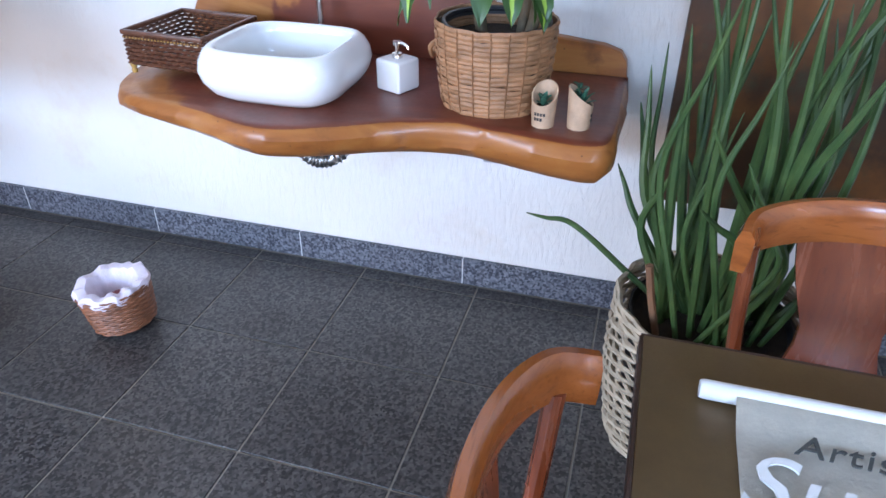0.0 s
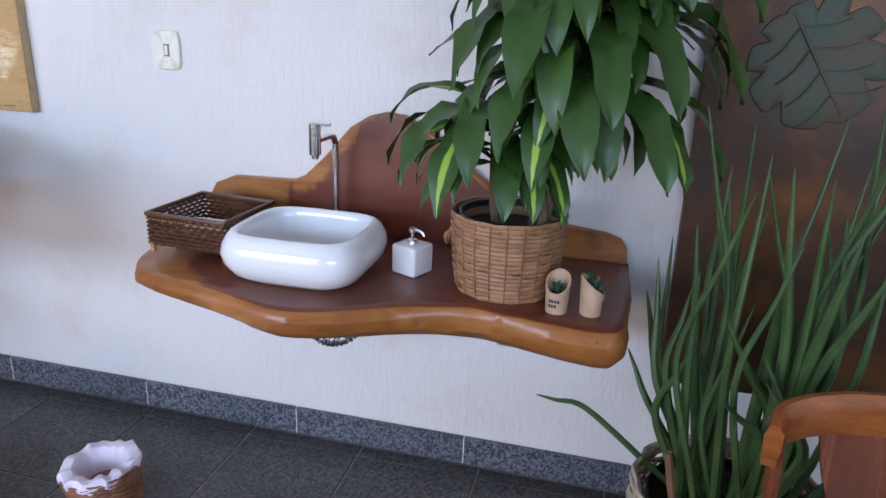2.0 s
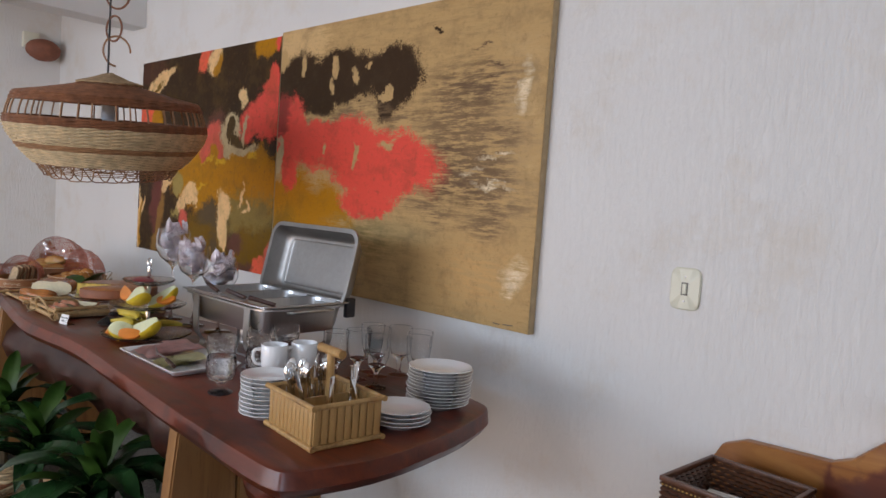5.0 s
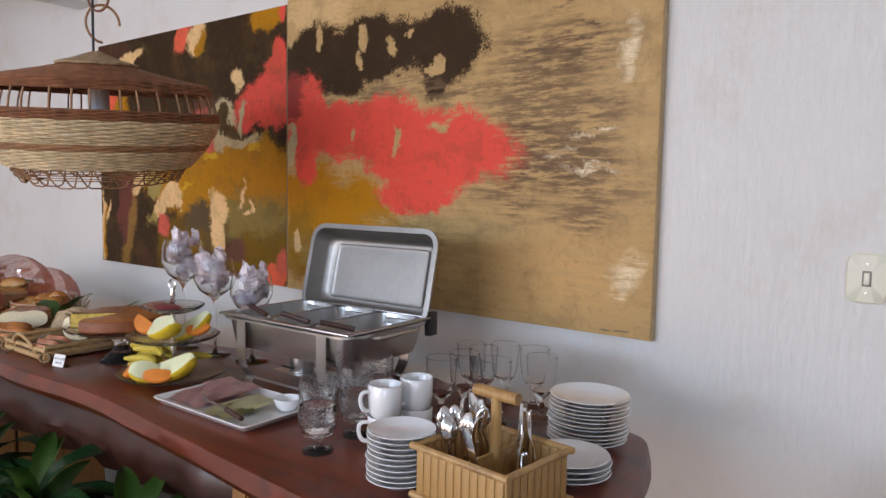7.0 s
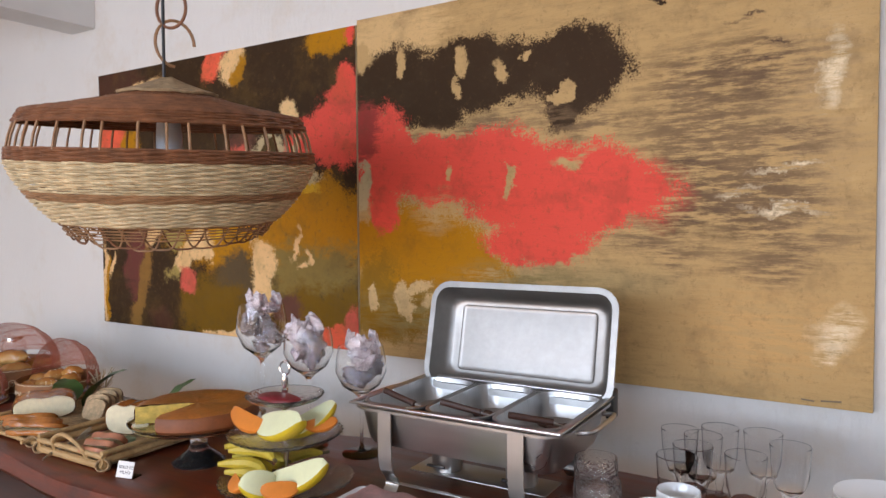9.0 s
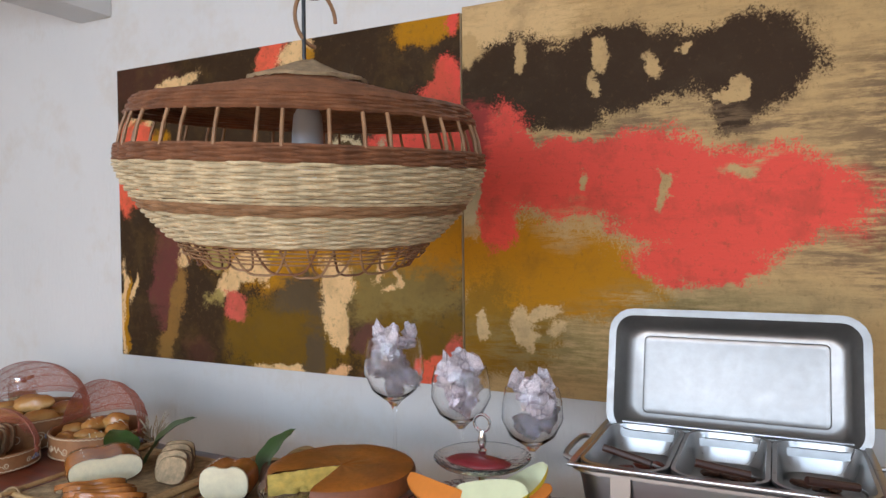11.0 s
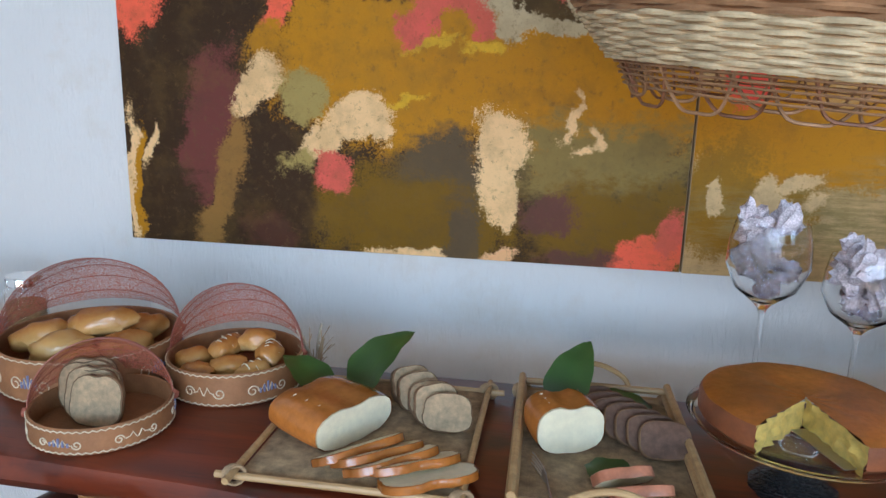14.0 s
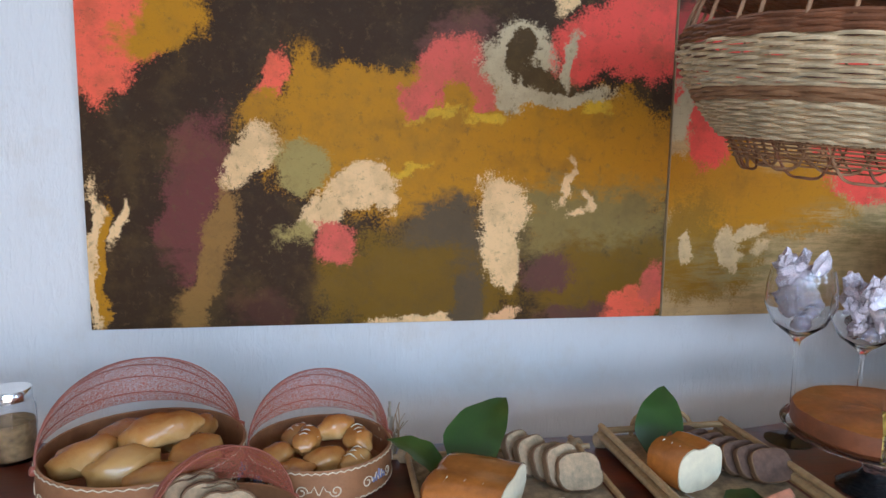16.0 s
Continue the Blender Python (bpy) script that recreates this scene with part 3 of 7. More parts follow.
# ---- painting: two canvases ----
def canvas(name, x0, x1, z0, z1, material, label):
    w, h = x1 - x0, z1 - z0
    ob = thing(name, pose(x0, 1.95, z0), label, "painting", "diptych on the wall")
    bm = bmesh.new()
    box(bm, (w, 0.031, h), (w / 2, 0.0185, h / 2), 0.003)
    part("stretched_canvas", bm, CANVAS_EDGE, ob)
    bm = bmesh.new()
    cuts = [0.002] + [BOARD_WIDTH * i for i in range(1, BOARD_STRETCHES)] + [w - 0.002]
    cols = [(bm.verts.new((u, 0, 0.002)), bm.verts.new((u, 0, h - 0.002))) for u in cuts]
    for i, (a, b) in enumerate(zip(cols, cols[1:])):
        bm.faces.new((a[0], b[0], b[1], a[1])).material_index = i
    face = part("painted_face", bm, material[0], ob, smooth=False)
    for m in material[1:]:
        face.data.materials.append(m)
    return ob


canvas("painting", -6.268, -4.6835, 1.099, 2.284, PAINT_LEFT, "abstract canvas in dark brown, ochre and coral on the wall")
right_canvas = canvas("painting", -4.6795, -3.079, 1.097, 2.300, PAINT_RIGHT, "abstract canvas in sand, dark brown and coral on the wall")

for k, (x, w) in enumerate(((-3.222, 0.030), (-3.170, 0.046))):
    part("signature_bar", box(bmesh.new(), (w, 0.001, 0.004)), SIGNATURE, right_canvas, "", pose(x + 4.6795, -0.0008, 0.016 + 0.003 * k, 0, 4 - 8 * k, 0), False)

# ---- the long table ----
table = thing("buffet_table", pose(-4.9, 1.2, 0), "long buffet table of one thick reddish slab on trestle legs", "table")
TABLE_Z = 0.935

edge = [(-2.925, 0.850), (-2.888, 0.875), (-2.862, 0.95), (-2.838, 1.10), (-2.858, 1.32), (-2.915, 1.53), (-2.962, 1.615), (-3.05, 1.645), (-3.22, 1.675), (-3.60, 1.70), (-4.0, 1.68), (-4.35, 1.59), (-4.70, 1.505), (-5.07, 1.515), (-5.4, 1.515),
        (-5.75, 1.535), (-6.2, 1.62), (-6.75, 1.66), (-6.86, 1.40), (-6.80, 1.12), (-6.3, 1.04), (-5.85, 1.01), (-5.5, 0.99), (-5.2, 0.95), (-4.8, 0.905), (-4.43, 0.93), (-4.15, 0.925), (-3.8, 0.895), (-3.36, 0.862), (-3.05, 0.848)]
outline = [(p.x + 4.9, p.y - 1.2) for p in loop_spline([(x, y, 0) for x, y in edge], 6)]
bm = slab(bmesh.new(), outline, TABLE_Z, ((0, 0.012), (0.004, 0.003), (0.012, 0), (0.04, -0.006), (0.065, 0.012), (0.078, 0.045), (0.08, 0.12)), 0.009, 3)
part("tabletop", bm, TABLE_TOP, table)


def trestle(x, name):
    bm = bmesh.new()
    lo0, lo1, hi0, hi1, th = -0.205, 0.495, -0.125, 0.405, 0.032
    for (a0, a1, b0, b1) in ((lo0, 0.088, hi0, 0.080), (0.097, lo1, 0.088, hi1)):
        vs = [bm.verts.new((sx * th, y, z)) for sx in (-1, 1) for y, z in ((a0, 0), (a1, 0), (b1, 0.862), (b0, 0.862))]
        for f in ((0, 1, 2, 3), (7, 6, 5, 4), (0, 4, 5, 1), (1, 5, 6, 2), (2, 6, 7, 3), (3, 7, 4, 0)):
            bm.faces.new([vs[k] for k in f])
    bmesh.ops.bevel(bm, geom=list(bm.edges), offset=0.006, segments=2, affect="EDGES")
    return part(name, bm, TABLE_LEG, table, "two amber planks leaning into a trestle", pose(x + 4.9, 0, 0))


trestle(-3.815, "leg")
trestle(-5.80, "leg")
bm = bmesh.new()
line = spline([(-3.84, 1.30, 0.62), (-4.05, 1.29, 0.63), (-4.3, 1.29, 0.65), (-4.8, 1.30, 0.63), (-5.3, 1.26, 0.64), (-5.9, 1.2, 0.64), (-6.25, 1.2, 0.64)], 8)
tube(bm, [(p.x + 4.9, p.y - 1.2, p.z) for p in line], lambda s: 0.060 + 0.085 * min(1.0, max(0.0, (s - 0.03) * 9)) * min(1.0, max(0.0, (0.9 - s) * 9)) + 0.005 * math.sin(s * 31), 14)
for v in bm.verts:
    v.co += Vector((0, 1, 1)) * (noise.noise(v.co * 7) * 0.025)
part("stretcher", bm, LOG, table, "dark natural log stretcher")
bm = bmesh.new()
lathe(bm, [(0, -0.20), (0.042, -0.20), (0.042, -0.045), (0.066, -0.032), (0.072, 0.03), (0.058, 0.085), (0.034, 0.105), (0, 0.108)], 8, turn=Matrix.Rotation(radians(90), 4, "Y"))
for v in bm.verts:
    v.co += Vector((0, 1, 1)) * (noise.noise(v.co * 14) * 0.010)
part("peg", bm, TABLE_TOP, table, "faceted reddish peg at the end of the stretcher", pose(-3.64 + 4.9, 1.315 - 1.2, 0.555, 0, 6, -8) @ Matrix.Diagonal((1.0, 1.15, 1.15, 1)))

# ---- washstand ----
stand = thing("washstand", pose(-1.7, 1.7, 0), "live-edge reddish wood washstand slab with a carved splashback", "washstand")
SLAB_Z = 0.80
front = [(-1.068, 1.975), (-1.062, 1.80), (-1.062, 1.60), (-1.072, 1.485), (-1.115, 1.452), (-1.20, 1.455), (-1.31, 1.475), (-1.41, 1.492), (-1.49, 1.482), (-1.59, 1.447), (-1.70, 1.388), (-1.785, 1.350), (-1.87, 1.332), (-1.95, 1.348),
         (-2.05, 1.382), (-2.18, 1.408), (-2.31, 1.458), (-2.40, 1.525), (-2.445, 1.61), (-2.44, 1.75), (-2.425, 1.975)]
pts = spline([(x + 1.7, y - 1.7, 0) for x, y in front], 6)
bm = slab(bmesh.new(), [(p.x, p.y) for p in pts], SLAB_Z, ((0, 0.035), (0.002, 0.014), (0.010, 0.004), (0.03, -0.003), (0.06, 0.0), (0.085, 0.022), (0.098, 0.07), (0.10, 0.11)), 0.012, 7)
ob = part("slab", bm, LIVE, stand)


def mark_sap(ob, rule):
    a = ob.data.attributes.new("sap", "FLOAT", "POINT")
    a.data.foreach_set("value", [rule(v.co) for v in ob.data.vertices])


for v in ob.data.vertices:
    x = v.co.x
    v.co.z = SLAB_Z - (SLAB_Z - v.co.z) * (0.64 + 0.56 * min(1, max(0, (x + 0.7) / 1.3)) + 0.08 * math.exp(-((x + 0.2) / 0.2) ** 2))
    # the rounded sapwood end drops away towards its tip
    v.co.z -= 0.035 * max(0.0, min(1.0, (-0.40 - x) / 0.36)) ** 1.6 * max(0.0, min(1.0, (0.05 - v.co.y) / 0.2))
mark_sap(ob, lambda co: 1.0 if co.z < SLAB_Z - 0.006 and co.y < 0.2 else max(0.12, min(0.9, (-0.36 - co.x) * 3.2 + (-0.12 - co.y) * 1.5)))
CREST = [(-2.425, 0.80), (-2.418, 0.875), (-2.395, 0.918), (-2.335, 0.944), (-2.24, 0.947), (-2.125, 0.950), (-2.08, 0.970), (-2.01, 1.037), (-1.925, 1.133), (-1.867, 1.170), (-1.815, 1.184), (-1.755, 1.177), (-1.668, 1.132), (-1.59, 1.066),
         (-1.50, 1.000), (-1.40, 0.935), (-1.31, 0.900), (-1.205, 0.888), (-1.14, 0.881), (-1.095, 0.866), (-1.078, 0.842), (-1.072, 0.80)]


def crest_at(x):
    for (xa, za), (xb, zb) in zip(CREST, CREST[1:]):
        if xa <= x <= xb:
            return za + (zb - za) * (x - xa) / (xb - xa)
    return 0.80


# a flat carved board: a front face in columns, a slightly eased top edge, closed behind
bm = bmesh.new()
stations = [p.x for p in spline([(x, 0, z) for x, z in CREST], 4)]
cols = []
for x in stations:
    z1 = max(0.8005, crest_at(x))
    row = [(x, 0.246, 0.7985 + (z1 - 0.004 - 0.7985) * k / 8) for k in range(9)] + [(x, 0.249, z1 - 0.001), (x, 0.253, z1), (x, 0.279, z1), (x, 0.279, 0.7985)]
    cols.append([bm.verts.new((a + 1.7, b, c)) for a, b, c in row])
for p, q in zip(cols, cols[1:]):
    for k in range(len(p) - 1):
        bm.faces.new((p[k], q[k], q[k + 1], p[k + 1]))
for p in (cols[0], cols[-1]):
    bm.faces.new(p)
bmesh.ops.remove_doubles(bm, verts=bm.verts, dist=0.0002)
back = part("splashback", bm, LIVE, stand)


def splash_sap(co):
    x, d = co.x - 1.7, crest_at(co.x - 1.7) - co.z
    rim = 0.75 - d / 0.045
    lobe = max(0.0, min(0.9, (-2.07 - x) * 9)) if x < -1.9 else max(0.0, min(0.8, (x + 1.52) * 4))
    slope = 0.95 - d / 0.16 if -2.12 < x < -1.90 else 0.0
    return max(0.08, rim * 0.8, lobe, slope)


mark_sap(back, splash_sap)

# ---- more materials ----
WICKER_DARK = simple("dark_wicker", (0.105, 0.038, 0.017), 0.38, vary=0.35, scale=40, bump=0.3)
WICKER_GOLD = simple("brass_beads", (0.45, 0.27, 0.07), 0.4, vary=0.25, scale=60)
WICKER_TAN = simple("tan_split_cane", (0.35, 0.175, 0.078), 0.55, vary=0.30, scale=26, bump=0.3)
WICKER_PALE = simple("pale_wicker", (0.46, 0.38, 0.27), 0.6, vary=0.25, scale=26, bump=0.3)
WICKER_CREAM = simple("cream_wicker", (0.66, 0.49, 0.28), 0.55, vary=0.30, scale=30, bump=0.3)
WICKER_BROWN = simple("brown_wicker", (0.22, 0.082, 0.034), 0.5, vary=0.35, scale=30, bump=0.3)
RAFFIA = simple("raffia", (0.42, 0.28, 0.15), 0.8, vary=0.3, scale=60, bump=0.5, distance=0.005)
BAMBOO = wood("bamboo", (0.34, 0.175, 0.058), (0.56, 0.34, 0.13), 0.38, "z", 2.0, (0.17, 0.075, 0.022))
CANE = wood("cane", (0.34, 0.20, 0.08), (0.58, 0.38, 0.18), 0.45, "x", 2.0)
SOIL = simple("soil", (0.035, 0.024, 0.016), 0.95, vary=0.4, scale=40, bump=0.8, distance=0.008)
LEAF_DRACAENA = leafy("dracaena_leaf", (0.018, 0.054, 0.008), (0.042, 0.104, 0.016), 0.38, (0.28, 0.42, 0.05))
LEAF_PLAIN = leafy("glossy_leaf", (0.018, 0.054, 0.007), (0.048, 0.112, 0.016), 0.40)
LEAF_SPEAR = leafy("spear_leaf", (0.022, 0.056, 0.014), (0.070, 0.118, 0.032), 0.45)
LEAF_DARK = leafy("dark_leaf", (0.006, 0.026, 0.008), (0.016, 0.056, 0.016), 0.24)
STEM = simple("brown_stem", (0.10, 0.07, 0.035), 0.75, vary=0.3, scale=40, bump=0.4)
LINER = simple("thin_white_plastic", (0.78, 0.70, 0.78), 0.4, vary=0.12, scale=16, bump=0.3, distance=0.01)
POT_WOOD = simple("pale_wood_cup", (0.48, 0.32, 0.20), 0.6, vary=0.15, scale=30, bump=0.2)
INK = simple("dark_ink", (0.03, 0.025, 0.022), 0.6, vary=0.1)
SUCCULENT = leafy("succulent", (0.03, 0.10, 0.06), (0.07, 0.17, 0.10), 0.5)


def ribbon_leaf(bm, length, width, rise, droop, fold=0.25, wave=0.0, segments=12, sway=0.0, tip=0.55):
    """A leaf from the origin along +x: it rises, then droops; uv x runs across it."""
    uv = bm.loops.layers.uv.verify()
    pts, angle, p = [], rise, Vector((0, 0, 0))
    for i in range(segments + 1):
        s = i / segments
        pts.append((p.copy(), angle))
        angle_now = rise - droop * s ** 1.15
        p += Vector((math.cos(angle_now), 0, math.sin(angle_now))) * (length / segments)
        angle = angle_now
    rows = []
    for i, (q, a) in enumerate(pts):
        s = i / segments
        w = width * 0.5 * min(1.0, 0.35 + 2.6 * s) * (1 - max(0, (s - tip) / (1 - tip)) ** 1.9) + 0.0008
        up = Vector((-math.sin(a), 0, math.cos(a)))
        side = sway * s * s * length
        row = []
        for k in (-1, -0.5, 0, 0.5, 1):
            edge = wave * math.sin(s * 21 + k) * abs(k)
            row.append(bm.verts.new(q + Vector((0, side + k * w, 0)) + up * (abs(k) * w * fold + edge)))
        rows.append(row)
    for i in range(segments):
        for k in range(4):
            f = bm.faces.new((rows[i][k], rows[i][k + 1], rows[i + 1][k + 1], rows[i + 1][k]))
            for loop, (a, b) in zip(f.loops, ((k, i), (k + 1, i), (k + 1, i + 1), (k, i + 1))):
                loop[uv].uv = (a / 4, 1.0)
    return bm


def leaf_shape(length, width, rise, droop, material, **more):
    me = as_mesh("leaf", ribbon_leaf(bmesh.new(), length, width, rise, droop, **more))
    me.materials.append(material)
    return me


def hang(name, me, parent, m, label=""):
    """Another object on a shared mesh, under a thing."""
    ob = new(name, me)
    ob.parent = parent
    ob.matrix_basis = m
    if label:
        ob["label"] = label
    return ob


def woven(bm, shape, z0, z1, rows, stakes, thick, amp, sides=5, flat=1.0, squash=1.0, seed=0, lift=0.0):
    """Rows of strands that pass in and out of the stakes; shape(z) is the radius."""
    rnd = random.Random(seed)
    for i in range(rows):
        z = z0 + (z1 - z0) * (i + 0.5) / rows
        r, n = shape(z), stakes * 4
        off = rnd.uniform(-0.3, 0.3)
        pts = []
        for k in range(n):
            a = math.tau * k / n
            rr = r + amp * (1 if i % 2 else -1) * math.sin(a * stakes / 2 + off * 0.2) + rnd.uniform(-0.12, 0.12) * thick
            pts.append((rr * math.cos(a), squash * rr * math.sin(a), z + rnd.uniform(-0.15, 0.15) * thick + lift * math.sin(a * 3 + i)))
        tube(bm, pts, thick * rnd.uniform(0.8, 1.05), sides, closed=True, flat=flat)
    return bm


def stakes_of(bm, shape, z0, z1, count, thick, steps=8, sides=5, inset=0.0):
    for k in range(count):
        a = math.tau * k / count
        tube(bm, [((shape(z) - inset) * math.cos(a), (shape(z) - inset) * math.sin(a), z) for z in (z0 + (z1 - z0) * s / steps for s in range(steps + 1))], thick, sides)
    return bm


def superellipse(n, ratio):
    def shape(a, r, z):
        c, s = math.cos(a), math.sin(a)
        k = (abs(c) ** n + abs(s) ** n) ** (-1 / n)
        return (r * k * c, ratio * r * k * s, z)
    return shape


# ---- on and round the washstand ----
basin = thing("wash_basin", pose(-1.912, 1.598, SLAB_Z), "rounded square white ceramic vessel basin on the slab", "basin")
bm = bmesh.new()
lathe(bm, [(0, 0.0), (0.13, 0.0), (0.150, 0.003), (0.172, 0.018), (0.190, 0.045), (0.197, 0.072), (0.192, 0.098), (0.180, 0.120), (0.170, 0.129), (0.163, 0.1305), (0.156, 0.128), (0.151, 0.120), (0.148, 0.10),
           (0.145, 0.06), (0.135, 0.035), (0.10, 0.024), (0.02, 0.020), (0, 0.020)], 64, squash=superellipse(4.2, 0.90))
part("bowl", bm, CERAMIC, basin)
part("drain", lathe(bmesh.new(), [(0, 0.026), (0.018, 0.026), (0.021, 0.024), (0.021, 0.020)], 20), CHROME, basin, "chrome drain ring")

tap = thing("basin_tap", pose(-1.943, 1.875, SLAB_Z), "tall chrome swan-neck tap behind the basin", "tap")
bm = bmesh.new()
tube(bm, spline([(0, 0, 0.0), (0, 0, 0.15), (0, 0, 0.275), (0.001, -0.010, 0.308), (0.003, -0.040, 0.324), (0.010, -0.155, 0.330)], 6), 0.0095, 14)
part("spout", bm, CHROME, tap)
part("base_ring", lathe(bmesh.new(), [(0, 0), (0.021, 0), (0.021, 0.006), (0.012, 0.010), (0, 0.010)], 20), CHROME, tap)
part("valve", lathe(bmesh.new(), [(0, -0.055), (0.009, -0.055), (0.011, -0.045), (0.0165, -0.043), (0.0165, 0.012), (0.0145, 0.013), (0.0165, 0.015), (0.0165, 0.040), (0.014, 0.043), (0, 0.043)], 24, (0.012, -0.170, 0.338)), CHROME, tap)
part("lever", tube(bmesh.new(), [(0.012, -0.170, 0.376), (0.058, -0.168, 0.378)], 0.004, 8), CHROME, tap)

soap = thing("soap_dispenser", pose(-1.642, 1.680, SLAB_Z, 0, 0, -24), "white ceramic cube soap dispenser with a chrome pump", "soap dispenser")
bm = bmesh.new()
box(bm, (0.082, 0.082, 0.082), (0, 0, 0.041), 0.008, segments=3)
part("bottle", bm, CERAMIC, soap)
bm = bmesh.new()
lathe(bm, [(0, 0.080), (0.014, 0.080), (0.014, 0.094), (0.011, 0.097), (0.005, 0.098), (0.005, 0.112), (0.010, 0.113), (0.010, 0.124), (0, 0.126)], 18)
tube(bm, spline([(0, 0, 0.119), (0.02, 0.0, 0.121), (0.036, 0, 0.117), (0.04, 0, 0.110)], 4), 0.0038, 8)
part("pump", bm, CHROME, soap)

tray = thing("towel_tray", pose(-2.257, 1.702, SLAB_Z, 0, 0, -4), "dark brown woven tray with gold beaded rim and paper towels", "tray")
TW, TD, TH = 0.250, 0.250, 0.112
bm = bmesh.new()
rnd = random.Random(4)
for r in range(7):
    z = 0.028 + r * 0.0118
    for (x0, y0, x1, y1, nx, ny) in ((-TW / 2, -TD / 2, TW / 2, -TD / 2, 0, 1), (TW / 2, -TD / 2, TW / 2, TD / 2, -1, 0), (TW / 2, TD / 2, -TW / 2, TD / 2, 0, -1), (-TW / 2, TD / 2, -TW / 2, -TD / 2, 1, 0)):
        pts = []
        for k in range(41):
            s = k / 40
            o = 0.0032 * math.sin(s * 20 * math.pi + (math.pi if r % 2 else 0))
            pts.append((x0 + (x1 - x0) * s + nx * o, y0 + (y1 - y0) * s + ny * o, z))
        tube(bm, pts, 0.0058, 4, flat=0.9)
tagged(part("woven_sides", bm, WICKER_DARK, tray), kind="stuff")
bm = bmesh.new()
for sx, sy, w, d in ((0, -1, TW + 0.012, 0.012), (0, 1, TW + 0.012, 0.012), (-1, 0, 0.012, TD - 0.012), (1, 0, 0.012, TD - 0.012)):
    box(bm, (w, d, 0.013), (sx * TW / 2, sy * TD / 2, TH), 0.003)
part("rim", bm, WICKER_DARK, tray)
part("bottom", box(bmesh.new(), (TW - 0.01, TD - 0.01, 0.006), (0, 0, 0.024)), WICKER_DARK, tray)
bead = lathe(bmesh.new(), [(0, -0.0028), (0.0024, -0.0014), (0.0028, 0), (0.0024, 0.0014), (0, 0.0028)], 6)
bead = as_mesh("bead", bead)
bead.materials.append(WICKER_GOLD)
for k in range(24):
    hang("bead", bead, tray, pose(-TW / 2 + TW * (k + 0.5) / 24, -TD / 2 - 0.007, TH - 0.012))
for sx in (-1, 1):
    for sy in (-1, 1):
        bm = lathe(bmesh.new(), [(0, 0), (0.007, 0), (0.009, 0.006), (0.006, 0.012), (0.010, 0.022), (0.008, 0.03), (0, 0.03)], 10)
        part("foot", bm, WICKER_GOLD, tray, "", pose(sx * (TW / 2 - 0.006), sy * (TD / 2 - 0.006), 0))
towels = thing("paper_towel_stack", pose(-2.257, 1.702, SLAB_Z), "folded white paper towels lying in the woven tray", "paper towel")
for k in range(5):
    part("towel", box(bmesh.new(), (0.20, 0.105, 0.006), (0.01 + 0.002 * k, 0.02 - 0.003 * k, 0.031 + 0.0065 * k), 0.002, pose(0, 0, 0, 0, 0, 2 * k - 4)), PAPER, towels)

pot = thing("potted_dracaena", pose(-1.384, 1.668, SLAB_Z), "corn plant with striped drooping leaves in a split-cane basket", "potted plant")
rad = lambda z: 0.127 + 0.012 * math.sin(z / 0.2 * math.pi * 0.55) + 0.006 * z / 0.2
bm = woven(bmesh.new(), rad, 0.0, 0.205, 18, 22, 0.0078, 0.0042, 5, 0.95, seed=2)
for v in bm.verts:
    flatter = (rad(v.co.z) + 0.5 * (math.hypot(v.co.x, v.co.y) - rad(v.co.z))) / math.hypot(v.co.x, v.co.y)
    v.co.x, v.co.y = v.co.x * flatter, v.co.y * flatter
tagged(part("basket", bm, WICKER_TAN, pot), kind="stuff")
bm = bmesh.new()
for k in range(22):
    a = math.tau * k / 22
    tube(bm, [((rad(z) + 0.0015) * math.cos(a), (rad(z) + 0.0015) * math.sin(a), z) for z in (0.002, 0.05, 0.10, 0.15, 0.203)], 0.0050, 4, flat=0.5)
tagged(part("stake_work", bm, WICKER_TAN, pot), kind="stuff")
for dx, sgn in ((-0.136, 1),):
    part("handle", tube(bmesh.new(), spline([(dx, -0.04, 0.15), (dx - 0.02, -0.03, 0.13), (dx - 0.022, 0, 0.10), (dx - 0.02, 0.03, 0.13), (dx, 0.04, 0.15)], 5), 0.006, 6), WICKER_TAN, pot)
part("soil", lathe(bmesh.new(), [(0, 0.165), (0.12, 0.160), (0.12, 0.02), (0, 0.02)], 24), SOIL, pot)
bm = woven(bmesh.new(), lambda z: 0.128, 0.182, 0.202, 2, 10, 0.006, 0.001, 5)
part("inner_rim", bm, BLACK, pot, "black inner pot rim")
crowns = [(-0.035, -0.06, 0.40), (0.135, -0.01, 0.84), (0.10, -0.01, 0.68), (0.13, -0.04, 0.53)]
for (x, y, z) in crowns:
    part("cane", tube(bmesh.new(), spline([(x * 0.6, y * 0.6, 0.15), (x * 0.9, y * 0.8, z * 0.6), (x, y, z + 0.02)], 5), 0.014, 10), STEM, pot, "ringed brown cane")
